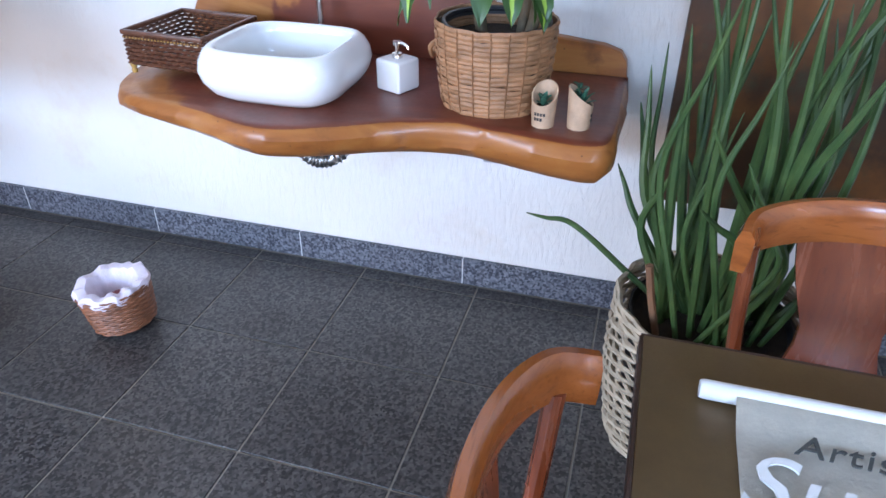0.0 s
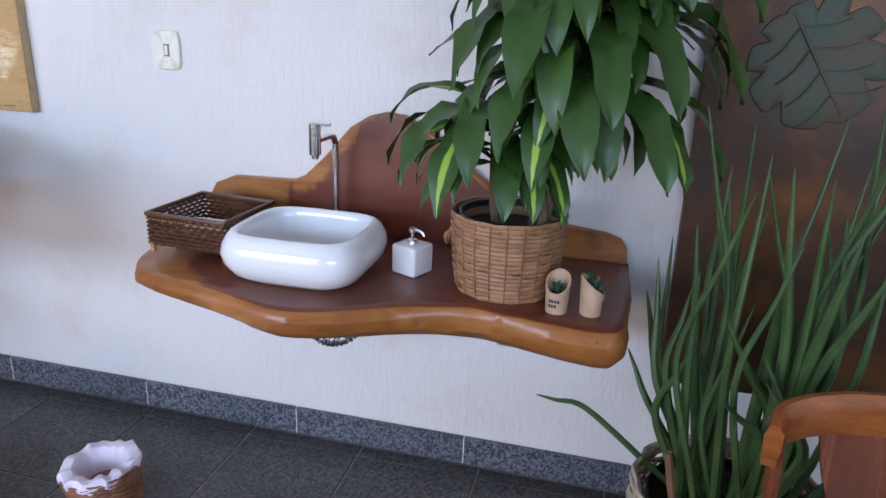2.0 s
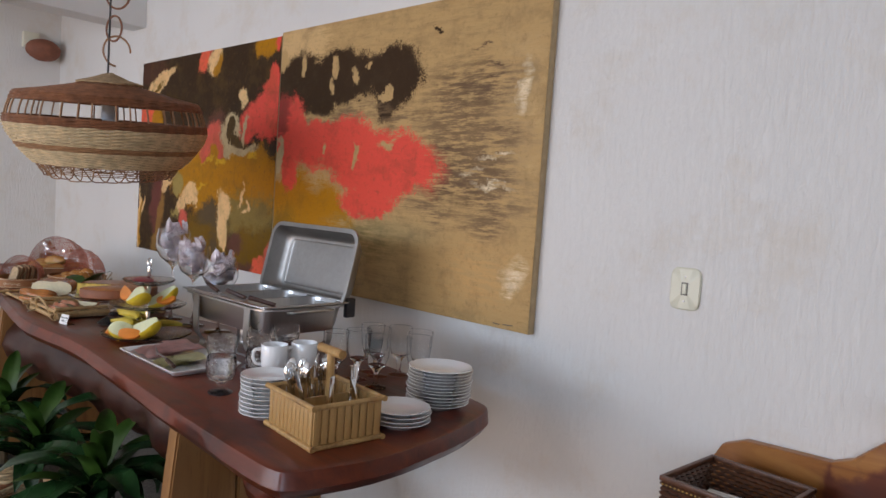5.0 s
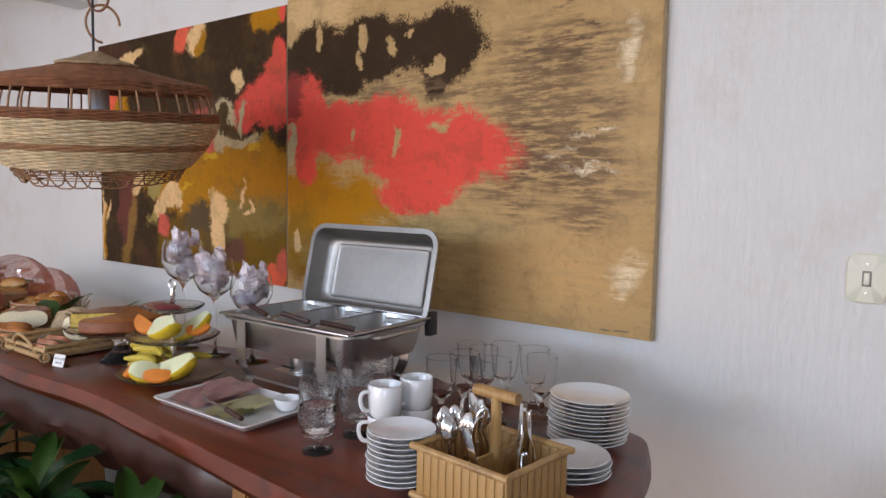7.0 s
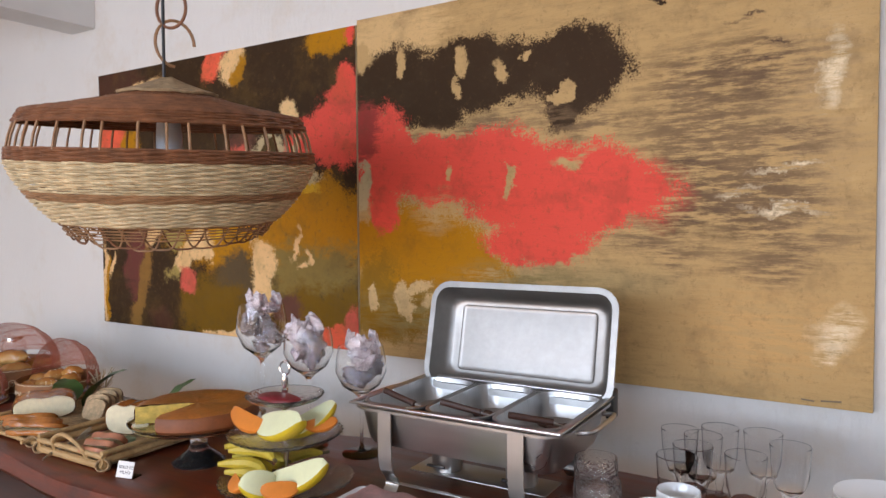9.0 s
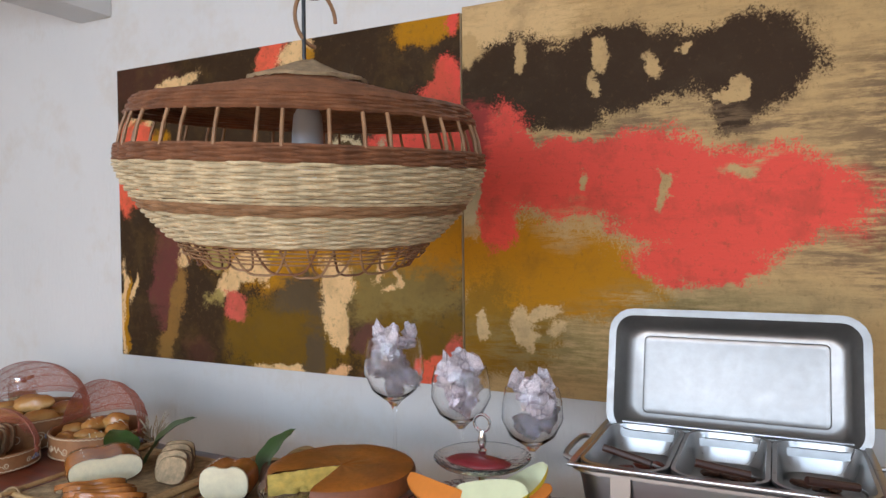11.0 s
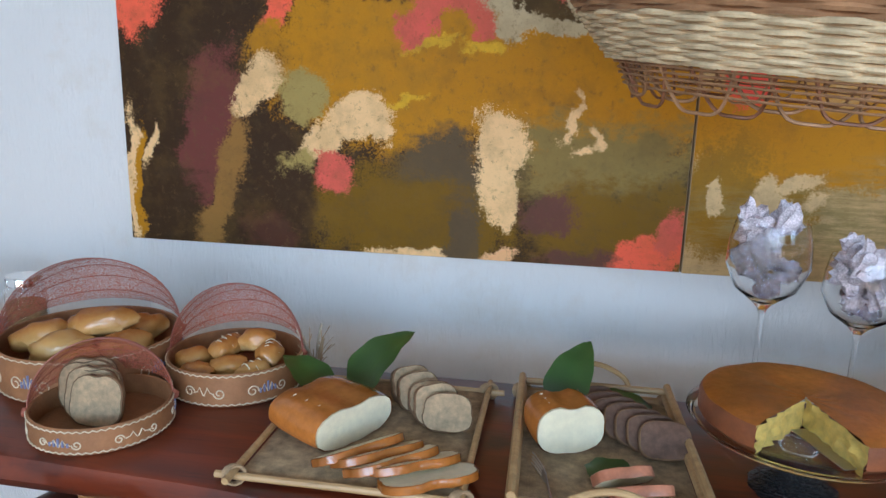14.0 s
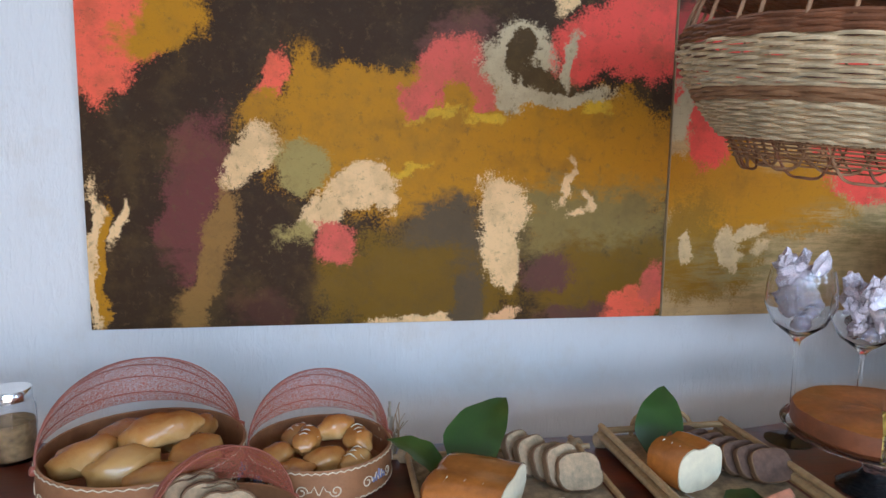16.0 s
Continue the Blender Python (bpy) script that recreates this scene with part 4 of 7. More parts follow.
shapes = [leaf_shape(0.42, 0.086, radians(58), radians(150), LEAF_DRACAENA, fold=0.24, wave=0.005, sway=0.05, tip=0.68),
          leaf_shape(0.37, 0.076, radians(35), radians(125), LEAF_DRACAENA, fold=0.26, wave=0.005, sway=-0.06, tip=0.66),
          leaf_shape(0.46, 0.090, radians(66), radians(165), LEAF_DRACAENA, fold=0.20, wave=0.006, sway=0.02, tip=0.72),
          leaf_shape(0.35, 0.088, radians(20), radians(70), LEAF_DRACAENA, fold=0.14, wave=0.005, sway=0.03, tip=0.70),
          leaf_shape(0.30, 0.066, radians(5), radians(95), LEAF_DRACAENA, fold=0.26, wave=0.004, sway=0.05, tip=0.68),
          leaf_shape(0.43, 0.088, radians(30), radians(135), LEAF_DRACAENA, fold=0.18, wave=0.006, sway=0.03, tip=0.70),
          leaf_shape(0.42, 0.082, radians(28), radians(122), LEAF_DRACAENA, fold=0.20, wave=0.009, sway=0.04, tip=0.70)]
plain = []
for me in shapes:
    c = me.copy()
    c.materials.clear()
    c.materials.append(LEAF_PLAIN)
    plain.append(c)
rnd = random.Random(11)
for ci, (x, y, z) in enumerate(crowns):
    count = (24, 34, 32, 30)[ci]
    for k in range(count):
        az = 360 * k / count * 2.4 + rnd.uniform(-16, 16)
        if math.sin(radians(az)) > 0.45:
            if rnd.random() < 0.6:
                az = -az
        pick = rnd.randrange(6)
        me = shapes[pick] if (ci == 0 and rnd.random() < 0.45) or rnd.random() < 0.1 else plain[pick]
        size = rnd.uniform(0.85, 1.18) * (0.82 if math.sin(radians(az)) > 0.2 else 1.0)
        size *= 0.72 if ci == 0 else (0.78 if math.cos(radians(az)) < -0.3 else 0.95)
        dz = -0.10 * rnd.random() + 0.03
        hang("leaf", me, pot, pose(x, y, z + dz, rnd.uniform(-12, 12), rnd.uniform(-14, 16), az) @ Matrix.Diagonal((size, size * rnd.uniform(0.66, 0.86), size, 1)))
# the long leaves that hang before the cane, and one that reaches out low
for ci, az, pick, striped, size, dz in ((0, -105, 6, True, 0.95, 0.0), (0, -75, 6, False, 0.85, -0.02), (0, -45, 6, True, 0.8, -0.03), (0, -150, 6, True, 0.75, 0.0), (2, -165, 3, False, 0.95, -0.05), (0, -125, 6, False, 0.9, 0.04), (0, -170, 6, False, 0.8, 0.03), (0, 165, 6, False, 0.7, 0.0), (0, -95, 6, False, 0.9, 0.06), (3, -140, 6, False, 0.95, 0.0), (3, -165, 6, False, 0.9, -0.02), (2, -130, 6, False, 1.0, -0.02), (3, -100, 6, True, 0.95, -0.06), (0, -60, 6, False, 0.85, 0.05), (0, -40, 1, True, 0.9, -0.08),
                                        (1, -95, 2, False, 1.15, 0.02), (1, -60, 6, False, 1.15, 0.0), (1, -25, 6, False, 1.2, 0.0), (2, -100, 6, False, 1.15, 0.0), (2, -70, 6, False, 1.15, -0.05), (2, -20, 6, False, 1.25, 0.0), (2, 5, 6, False, 1.15, -0.04),
                                        (3, -85, 6, False, 1.1, 0.0), (3, -55, 6, False, 1.1, -0.03), (3, -115, 6, False, 1.0, 0.0), (3, -15, 6, False, 1.1, -0.03), (3, -35, 6, True, 1.0, -0.06), (2, -45, 5, False, 1.1, -0.03), (1, -5, 0, False, 1.1, -0.05)):
    x, y, z = crowns[ci]
    hang("leaf", (shapes if striped else plain)[pick], pot, pose(x, y, z + dz, rnd.uniform(-8, 8), 0, az) @ Matrix.Diagonal((size, size * 0.88, size, 1)))

for k, (x, y, turn) in enumerate(((-1.237, 1.542, -10), (-1.156, 1.553, 95))):
    cup = thing("succulent_cup", pose(x, y, SLAB_Z, 0, 0, turn), "small slant-cut pale wooden cup holding a green succulent", "plant pot", "wooden succulent cups")
    bm = bmesh.new()
    n = 28
    rings = []
    for (r, base, slant) in ((0.026, 0.0, 0), (0.030, 0.055, 0.045), (0.0265, 0.055, 0.045), (0.024, 0.03, 0)):
        rings.append([bm.verts.new((r * math.cos(math.tau * i / n), r * math.sin(math.tau * i / n), base + slant * (0.5 + 0.5 * math.sin(math.tau * i / n)))) for i in range(n)])
    for a, b in zip(rings, rings[1:]):
        for i in range(n):
            bm.faces.new((a[i], a[(i + 1) % n], b[(i + 1) % n], b[i]))
    bm.faces.new(rings[0][::-1])
    part("cup", bm, POT_WOOD, cup)
    part("soil", lathe(bmesh.new(), [(0, 0.046), (0.026, 0.044), (0.024, 0.03)], 16), SOIL, cup)
    for j in range(9):
        me = leaf_shape(0.03 if k == 0 else 0.045, 0.012, radians(50), radians(40), SUCCULENT, segments=5, fold=0.4)
        hang("leaf", me, cup, pose(0, -0.004, 0.046 + 0.003 * (j % 3), 0, -15 * (j % 3), 40 * j))
    if k == 1:
        part("sprig", tube(bmesh.new(), spline([(0, 0, 0.045), (0.012, 0.004, 0.075), (0.03, 0.01, 0.09)], 4), 0.0025, 6), SUCCULENT, cup)
        for j in range(8):
            hang("leaf", leaf_shape(0.022, 0.008, radians(30), radians(30), SUCCULENT, segments=4), cup, pose(0.012 + 0.002 * j, 0.005, 0.07 + 0.003 * j, 0, 0, 70 * j))
    for row in range(2):
        for j in range(4 - row):
            bm = box(bmesh.new(), (0.0052, 0.0012, 0.007), (0, 0, 0), 0)
            a = radians(-90 + 14 * (j - 1.5))
            part("mark", bm, INK, cup, "", pose(0.0285 * math.cos(a), 0.0285 * math.sin(a), 0.034 - 0.012 * row, 0, 0, math.degrees(a) + 90), smooth=False)

trap = thing("drain_trap", pose(-1.88, 1.60, 0.66), "ribbed silver flexible drain pipe under the slab", "drain pipe")
bm = bmesh.new()
tube(bm, spline([(-0.03, 0, 0.06), (-0.028, 0, -0.02), (0.02, 0.01, -0.065), (0.075, 0.04, -0.05), (0.10, 0.16, 0.0), (0.10, 0.285, 0.0)], 14), lambda s: 0.021 + 0.003 * math.sin(s * 190), 14)
part("pipe", bm, STEEL, trap)
bracket = thing("slab_bracket", pose(-1.35, 1.75, 0.700), "small grey steel bracket under the washstand slab", "bracket")
part("arm", box(bmesh.new(), (0.045, 0.44, 0.012), (0, 0.0, -0.002), 0.002), STEEL, bracket)

switch = thing("light_switch", pose(-2.554, 1.985, 1.327), "ivory plastic wall plate with one rocker switch", "light switch")
bm = bmesh.new()
lathe(bm, [(0, 0.0), (0.0455, 0.0), (0.0455, 0.006), (0.0425, 0.0095), (0, 0.0105)], 48, squash=superellipse(5, 1.36), turn=Matrix.Rotation(radians(90), 4, "X"))
part("plate", bm, PLASTIC, switch)
# no hollow here: a thin raised sheet carries the gap's shade as dark colour
part("gap_shade", box(bmesh.new(), (0.020, 0.002, 0.038), (0, -0.0105, 0), 0.0006), simple("switch_shadow_gap", (0.22, 0.20, 0.16), 0.6, vary=0.05), switch, "thin sheet coloured dark as the shade round the rocker")
part("rocker", box(bmesh.new(), (0.013, 0.007, 0.030), (0, -0.0115, 0), 0.002), PLASTIC, switch)
for z in (-0.036, 0.036):
    part("screw", lathe(bmesh.new(), [(0, 0), (0.0035, 0), (0.003, 0.002), (0, 0.0022)], 10, (0, 0, 0), turn=Matrix.Rotation(radians(90), 4, "X")), STEEL, switch, "", pose(0, -0.0101, z))

# ---- dining corner ----
COPPER = Tree("oxidised_copper_panel")
_big, _mid, _fin = COPPER.noise(2.2, 6, 0.6), COPPER.noise(7, 6, 0.7), COPPER.noise(60, 4)
_c = COPPER.ramp(_big, (0.36, (0.022, 0.015, 0.010)), (0.5, (0.068, 0.029, 0.011)), (0.68, (0.24, 0.088, 0.018)))
_c = COPPER.mix(COPPER.range(_mid, 0.54, 0.68, 0, 0.6), _c, (0.045, 0.060, 0.032))
COPPER.bump(_mid, 0.15, 0.004)
COPPER = COPPER.set(_c, COPPER.range(_fin, 0.3, 0.7, 0.38, 0.55), 0.25)
VERDIGRIS = Tree("green_relief")
_v1, _v2 = VERDIGRIS.noise(9, 5, 0.65), VERDIGRIS.noise(60, 5, 0.7)
_c = VERDIGRIS.mix(VERDIGRIS.range(_v1, 0.36, 0.62), (0.075, 0.040, 0.018), (0.034, 0.062, 0.030))
_c = VERDIGRIS.mix(VERDIGRIS.range(_v2, 0.5, 0.75, 0, 0.5), _c, (0.06, 0.10, 0.06))
VERDIGRIS.bump(_v2, 0.3, 0.003)
VERDIGRIS = VERDIGRIS.set(_c, 0.52, 0.1)
CHAIR_WOOD = wood("chair_cherry", (0.21, 0.056, 0.012), (0.37, 0.112, 0.025), 0.20, "x", 1.2, None, 0.5)
CHAIR_RED = wood("chair_dark_cherry", (0.13, 0.030, 0.011), (0.24, 0.062, 0.020), 0.26, "z", 1.2, None, 0.4)
BROWN_TOP = simple("brown_laminate", (0.105, 0.062, 0.020), 0.45, vary=0.10, scale=30, bump=0.05)
BROWN_EDGE = simple("dark_edge_band", (0.045, 0.020, 0.012), 0.4, vary=0.1)
CLOTH = simple("cream_canvas_cloth", (0.74, 0.70, 0.60), 0.85, vary=0.10, scale=18, bump=0.3, distance=0.003)
WHITE_PAINT = simple("white_paint", (0.80, 0.80, 0.79), 0.45, vary=0.03, scale=20)
GREY_LETTER = simple("dark_lettering", (0.06, 0.06, 0.055), 0.7, vary=0.1)

panel = thing("copper_wall_panel", pose(-0.942, 1.93, 0.45), "large oxidised copper-brown wall panel with a raised monstera leaf", "wall art")
part("sheet", box(bmesh.new(), (1.34, 0.05, 1.60), (0.67, 0.025, 0.80), 0.004), COPPER, panel)


def monstera(u, v, size, turn):
    n = 92
    rim = []
    for i in range(n):
        a = math.tau * i / n
        r = size * (0.78 + 0.22 * math.cos(a)) * (1 - 0.26 * (0.5 + 0.5 * math.sin(a * 9)) ** 8 * (0.3 if abs(math.cos(a)) > 0.9 else 1))
        rim.append((r * math.sin(a), r * math.cos(a)))
    bm = bmesh.new()
    rings = [[bm.verts.new((x * k, y, z * k)) for x, z in rim] for k, y in ((1.0, 0.004), (0.985, -0.003), (0.93, -0.005), (0.5, -0.003))]
    middle = bm.verts.new((0, 0.0, 0))
    for i in range(n):
        for p, q in zip(rings, rings[1:]):
            bm.faces.new((p[i], p[(i + 1) % n], q[(i + 1) % n], q[i]))
        bm.faces.new((rings[-1][i], rings[-1][(i + 1) % n], middle))
    leaf = part("leaf_relief", bm, VERDIGRIS, panel, "greenish raised monstera leaf", pose(u, -0.003, v, 0, turn, 0))
    part("midrib", tube(bmesh.new(), [(0, -0.004, -size * 0.5), (0, -0.004, size * 0.9)], 0.004, 5), VERDIGRIS, leaf)
    for s in (-1, 1):
        for k in range(4):
            z = size * (-0.3 + 0.3 * k)
            part("vein", tube(bmesh.new(), spline([(0, -0.004, z), (s * size * 0.3, -0.006, z + size * 0.16), (s * size * 0.52, -0.006, z + size * 0.2)], 4), 0.0028, 5), VERDIGRIS, leaf)


monstera(0.24, 0.97, 0.205, 148)

planter = thing("snake_plant", pose(-0.785, 1.482, 0), "cylindrical snake plant with long spear leaves in a pale wicker basket", "potted plant")
shape = lambda z: 0.195 + 0.03 * math.sin(math.pi * min(1, z / 0.43) * 0.75)
tagged(part("woven_side", woven(bmesh.new(), shape, 0.03, 0.385, 21, 34, 0.0078, 0.0060, 5, 0.8, seed=7), WICKER_PALE, planter), kind="stuff")
tagged(part("stake_work", stakes_of(bmesh.new(), shape, 0.01, 0.40, 17, 0.006, inset=0.001), WICKER_PALE, planter), kind="stuff")
part("band", woven(bmesh.new(), lambda z: shape(z) + 0.004, 0.385, 0.43, 4, 26, 0.0075, 0.004, 5, seed=5), WICKER_PALE, planter)
part("foot_band", woven(bmesh.new(), lambda z: shape(z) + 0.004, 0.0, 0.035, 3, 26, 0.0075, 0.004, 5, seed=6), WICKER_PALE, planter)
part("liner", lathe(bmesh.new(), [(0, 0.03), (0.18, 0.03), (0.19, 0.2), (0.192, 0.39), (0.186, 0.39), (0.18, 0.36), (0, 0.36)], 28), BLACK, planter, "black inner pot")
part("soil", lathe(bmesh.new(), [(0, 0.37), (0.183, 0.363)], 24), SOIL, planter)


def spear(bm, base, tip, bend, r):
    a, b = Vector(base), Vector(tip)
    mid = (a + b) / 2 + Vector(bend)
    tube(bm, spline([a, a * 0.65 + mid * 0.35, mid, b * 0.6 + mid * 0.4, b], 5), lambda s: r * (0.75 + 0.25 * min(1, s * 4)) * (1 - s ** 3) + 0.0008, 7)
    return bm


rnd = random.Random(23)
for k in range(40):
    a, rr = rnd.uniform(0, math.tau), 0.13 * math.sqrt(rnd.random())
    b = Vector((rr * math.cos(a), rr * math.sin(a), 0.36))
    lean = rnd.uniform(0.02, 0.22)
    h = rnd.uniform(0.38, 0.98)
    a2 = a + rnd.uniform(-0.7, 0.7)
    tip = b + Vector((max(-0.10, lean * math.cos(a2)), min(0.22, max(-0.06, lean * math.sin(a2))), h))
    bend = Vector((rnd.uniform(-0.11, 0.11), rnd.uniform(-0.04, 0.06), rnd.uniform(0.0, 0.08)))
    part("spear_leaf", spear(bmesh.new(), b, tip, bend, rnd.uniform(0.006, 0.0125)), LEAF_SPEAR, planter)
for tip, bend, r in (((-0.49, 0.17, 0.50), (-0.06, 0.02, 0.08), 0.008), ((0.0, -0.12, 1.08), (0.0, 0.0, 0.0), 0.016), ((0.10, -0.16, 1.12), (0.0, 0.0, 0.0), 0.016), ((-0.10, -0.22, 0.78), (0.06, 0.0, 0.08), 0.010),
                     ((-0.24, 0.2, 0.83), (-0.05, 0, 0.05), 0.011), ((-0.27, 0.12, 0.70), (-0.05, 0, 0.06), 0.009), ((0.45, -0.1, 0.75), (0.02, 0, 0.12), 0.010), ((0.5, 0.0, 0.62), (0.0, 0, 0.12), 0.010), ((-0.23, 0.1, 0.95), (-0.06, 0, 0.0), 0.011)):
    part("spear_leaf", spear(bmesh.new(), (tip[0] * 0.2, tip[1] * 0.2, 0.36), tip, bend, r), LEAF_SPEAR, planter)
part("cut_stub", tube(bmesh.new(), spline([(-0.12, -0.08, 0.36), (-0.145, -0.09, 0.46), (-0.165, -0.095, 0.56)], 4), 0.009, 7), simple("dry_stub", (0.20, 0.10, 0.05), 0.7), planter, "dry brown cut leaf stub")

TAB = 0.75
dining = thing("dining_table", pose(-0.617, 0.534, 0), "square brown-topped dining table with dark edge band", "table")
part("tabletop", box(bmesh.new(), (0.70, 0.70, 0.022), (0, 0, TAB - 0.011), 0.002), BROWN_TOP, dining)
bm = bmesh.new()
for sx, sy, w, d in ((0, -1, 0.708, 0.006), (0, 1, 0.708, 0.006), (-1, 0, 0.006, 0.70), (1, 0, 0.006, 0.70)):
    box(bm, (w, d, 0.03), (sx * 0.353, sy * 0.353, TAB - 0.016), 0.001)
part("edge_band", bm, BROWN_EDGE, dining)
for sx in (-1, 1):
    for sy in (-1, 1):
        part("leg", box(bmesh.new(), (0.05, 0.05, TAB - 0.03), (sx * 0.30, sy * 0.30, (TAB - 0.03) / 2), 0.005), CHAIR_RED, dining)

banner = thing("cloth_banner", pose(-0.596, 0.550, TAB), "cream cloth banner with painted lettering lying on the table", "banner")
bm = bmesh.new()
nx, ny = 26, 22
grid = [[bm.verts.new((-0.25 + 0.50 * i / nx, 0.21 - 0.46 * j / ny, 0.004 + 0.004 * noise.noise(Vector((i * 0.3, j * 0.35, 0))) * (j / ny) + (0.018 * max(0, 1 - j / 2.5)))) for i in range(nx + 1)] for j in range(ny + 1)]
for j in range(ny):
    for i in range(nx):
        bm.faces.new((grid[j][i], grid[j][i + 1], grid[j + 1][i + 1], grid[j + 1][i]))
bmesh.ops.solidify(bm, geom=bm.faces[:], thickness=0.0015)
cloth = part("cloth", bm, CLOTH, banner)
part("rod", lathe(bmesh.new(), [(0, -0.295), (0.012, -0.295), (0.0135, -0.29), (0.0135, 0.29), (0.012, 0.295), (0, 0.295)], 18, turn=Matrix.Rotation(radians(90), 4, "Y")), WHITE_PAINT, banner, "white rod in the hem", pose(-0.0, 0.222, 0.014))


def lettering(text, size, at, material, parent, shear=0.0, thick=0.0012, space=1.0, name="lettering"):
    cu = bpy.data.curves.new("text", "FONT")
    cu.body, cu.size, cu.shear, cu.extrude, cu.space_character, cu.resolution_u = text, size, shear, thick, space, 3
    tmp = bpy.data.objects.new("text", cu)
    scene.collection.objects.link(tmp)
    me = bpy.data.meshes.new_from_object(tmp.evaluated_get(bpy.context.evaluated_depsgraph_get()))
    bpy.data.objects.remove(tmp)
    me.materials.append(material)
    ob = new(name, me)
    ob.parent = parent
    ob.matrix_basis = at
    return ob


lettering("Artis", 0.050, pose(-0.185, 0.140, 0.0105, 0, 0, -2), GREY_LETTER, cloth, 0.3, space=1.1)
lettering("Su", 0.13, pose(-0.262, 0.040, 0.0105, 0, 0, -2), WHITE_PAINT, cloth, 0.35)

chair = thing("dining_chair", pose(-1.130, 0.495, 0, 0, 0, -90), "cherry-stained wooden chair with a curved top rail and splat", "chair", "chairs at the dining table")
# the chair faces +y in its own space; its back is at y = 0
bm = bmesh.new()
W = 0.23
rail = spline([(-W, 0.105, 0.790), (-W * 0.88, 0.045, 0.802), (-W * 0.5, 0.003, 0.812), (0, -0.012, 0.815), (W * 0.5, 0.003, 0.812), (W * 0.88, 0.045, 0.802), (W, 0.105, 0.790)], 7)
sect = [(-0.012, -0.042), (0.010, -0.042), (0.016, -0.010), (0.016, 0.025), (0.006, 0.040), (-0.008, 0.038), (-0.015, 0.015)]
rings = []
for i, p in enumerate(rail):
    d = (rail[min(i + 1, len(rail) - 1)] - rail[max(i - 1, 0)]).normalized()
    nrm = Vector((-d.y, d.x, 0)).normalized()
    rings.append([bm.verts.new(p + nrm * a + Vector((0, 0, b))) for a, b in sect])
for a, b in zip(rings, rings[1:]):
    for k in range(len(sect)):
        bm.faces.new((a[k], a[(k + 1) % len(sect)], b[(k + 1) % len(sect)], b[k]))
bm.faces.new(rings[0])
bm.faces.new(rings[-1][::-1])
bmesh.ops.bevel(bm, geom=[e for e in bm.edges if e.calc_face_angle(0) > 0.5], offset=0.004, segments=2, affect="EDGES")
part("top_rail", bm, CHAIR_WOOD, chair, "glossy curved top rail")
bm = bmesh.new()
splat = []
for s in range(9):
    z = 0.47 + (0.80 - 0.47) * s / 8
    w = 0.065 + 0.035 * abs(math.cos(math.pi * (0.2 + s / 8 * 0.9))) + 0.02 * (s / 8) ** 2
    y = 0.03 - 0.045 * s / 8
    splat.append([bm.verts.new((sx * w, y + dy, z)) for sx, dy in ((-1, -0.005), (1, -0.005), (1, 0.005), (-1, 0.005))])
for a, b in zip(splat, splat[1:]):
    for k in range(4):
        bm.faces.new((a[k], a[(k + 1) % 4], b[(k + 1) % 4], b[k]))
bm.faces.new(splat[0])
bm.faces.new(splat[-1][::-1])
part("splat", bm, CHAIR_RED, chair)
for s in (-1, 1):
    part("back_post", tube(bmesh.new(), spline([(s * 0.165, -0.02, 0.0), (s * 0.175, 0.03, 0.44), (s * 0.192, 0.045, 0.62), (s * 0.205, 0.055, 0.775)], 5), 0.0145, 8), CHAIR_RED, chair)
    part("front_leg", tube(bmesh.new(), [(s * 0.175, 0.40, 0.0), (s * 0.17, 0.385, 0.43)], lambda q: 0.013 + 0.006 * q, 8), CHAIR_RED, chair)
part("seat", box(bmesh.new(), (0.39, 0.40, 0.028), (0, 0.20, 0.445), 0.012), CHAIR_WOOD, chair)
part("apron", box(bmesh.new(), (0.33, 0.34, 0.05), (0, 0.20, 0.405), 0.004), CHAIR_RED, chair)
copy_thing(chair, pose(-0.598, 1.225, 0, 0, 0, 183))

# ---- on the floor by the wall ----
SLANT = Matrix(((0.83, 0, 0, 0), (0, 0.83, 0, 0), (0.20, 0.02, 0.92, 0), (0, 0, 0, 1)))
bin_ = thing("waste_bin", pose(-2.515, 1.440, 0.02) @ SLANT, "low woven waste bin with a crumpled white liner", "waste bin")
tagged(part("basket", woven(bmesh.new(), lambda z: 0.112 + 0.02 * z / 0.145, 0.0, 0.145, 17, 26, 0.0048, 0.002, 5, seed=8), WICKER_BROWN, bin_), kind="stuff")
part("bottom", lathe(bmesh.new(), [(0, 0.004), (0.11, 0.004), (0.11, 0.012), (0, 0.012)], 20), WICKER_BROWN, bin_)
bm = bmesh.new()
prof = [(0.131, 0.124), (0.136, 0.143), (0.130, 0.158), (0.114, 0.160), (0.094, 0.155), (0.080, 0.12), (0.07, 0.08), (0.06, 0.05), (0, 0.04)]
lathe(bm, prof, 72, squash=lambda a, r, z: (r * (1 + 0.11 * noise.noise(Vector((math.cos(a) * 5, math.sin(a) * 5, z * 24)))) * math.cos(a), r * (1 + 0.12 * noise.noise(Vector((math.cos(a) * 5, math.sin(a) * 5, 5 + z * 24)))) * math.sin(a),
                                            z + 0.026 * noise.noise(Vector((math.cos(a) * 2.5, math.sin(a) * 2.5, z * 8 + 3)))))
part("liner", bm, LINER, bin_, "crumpled white plastic liner")
part("rubbish", lathe(bmesh.new(), [(0, 0.10), (0.05, 0.095), (0.07, 0.07), (0.06, 0.05), (0, 0.045)], 12), simple("red_wrapper", (0.22, 0.03, 0.03), 0.5, vary=0.4, scale=30), bin_, "crumpled red wrapper")


WAX = simple("candle_wax", (0.62, 0.52, 0.38), 0.45, vary=0.08, scale=14)


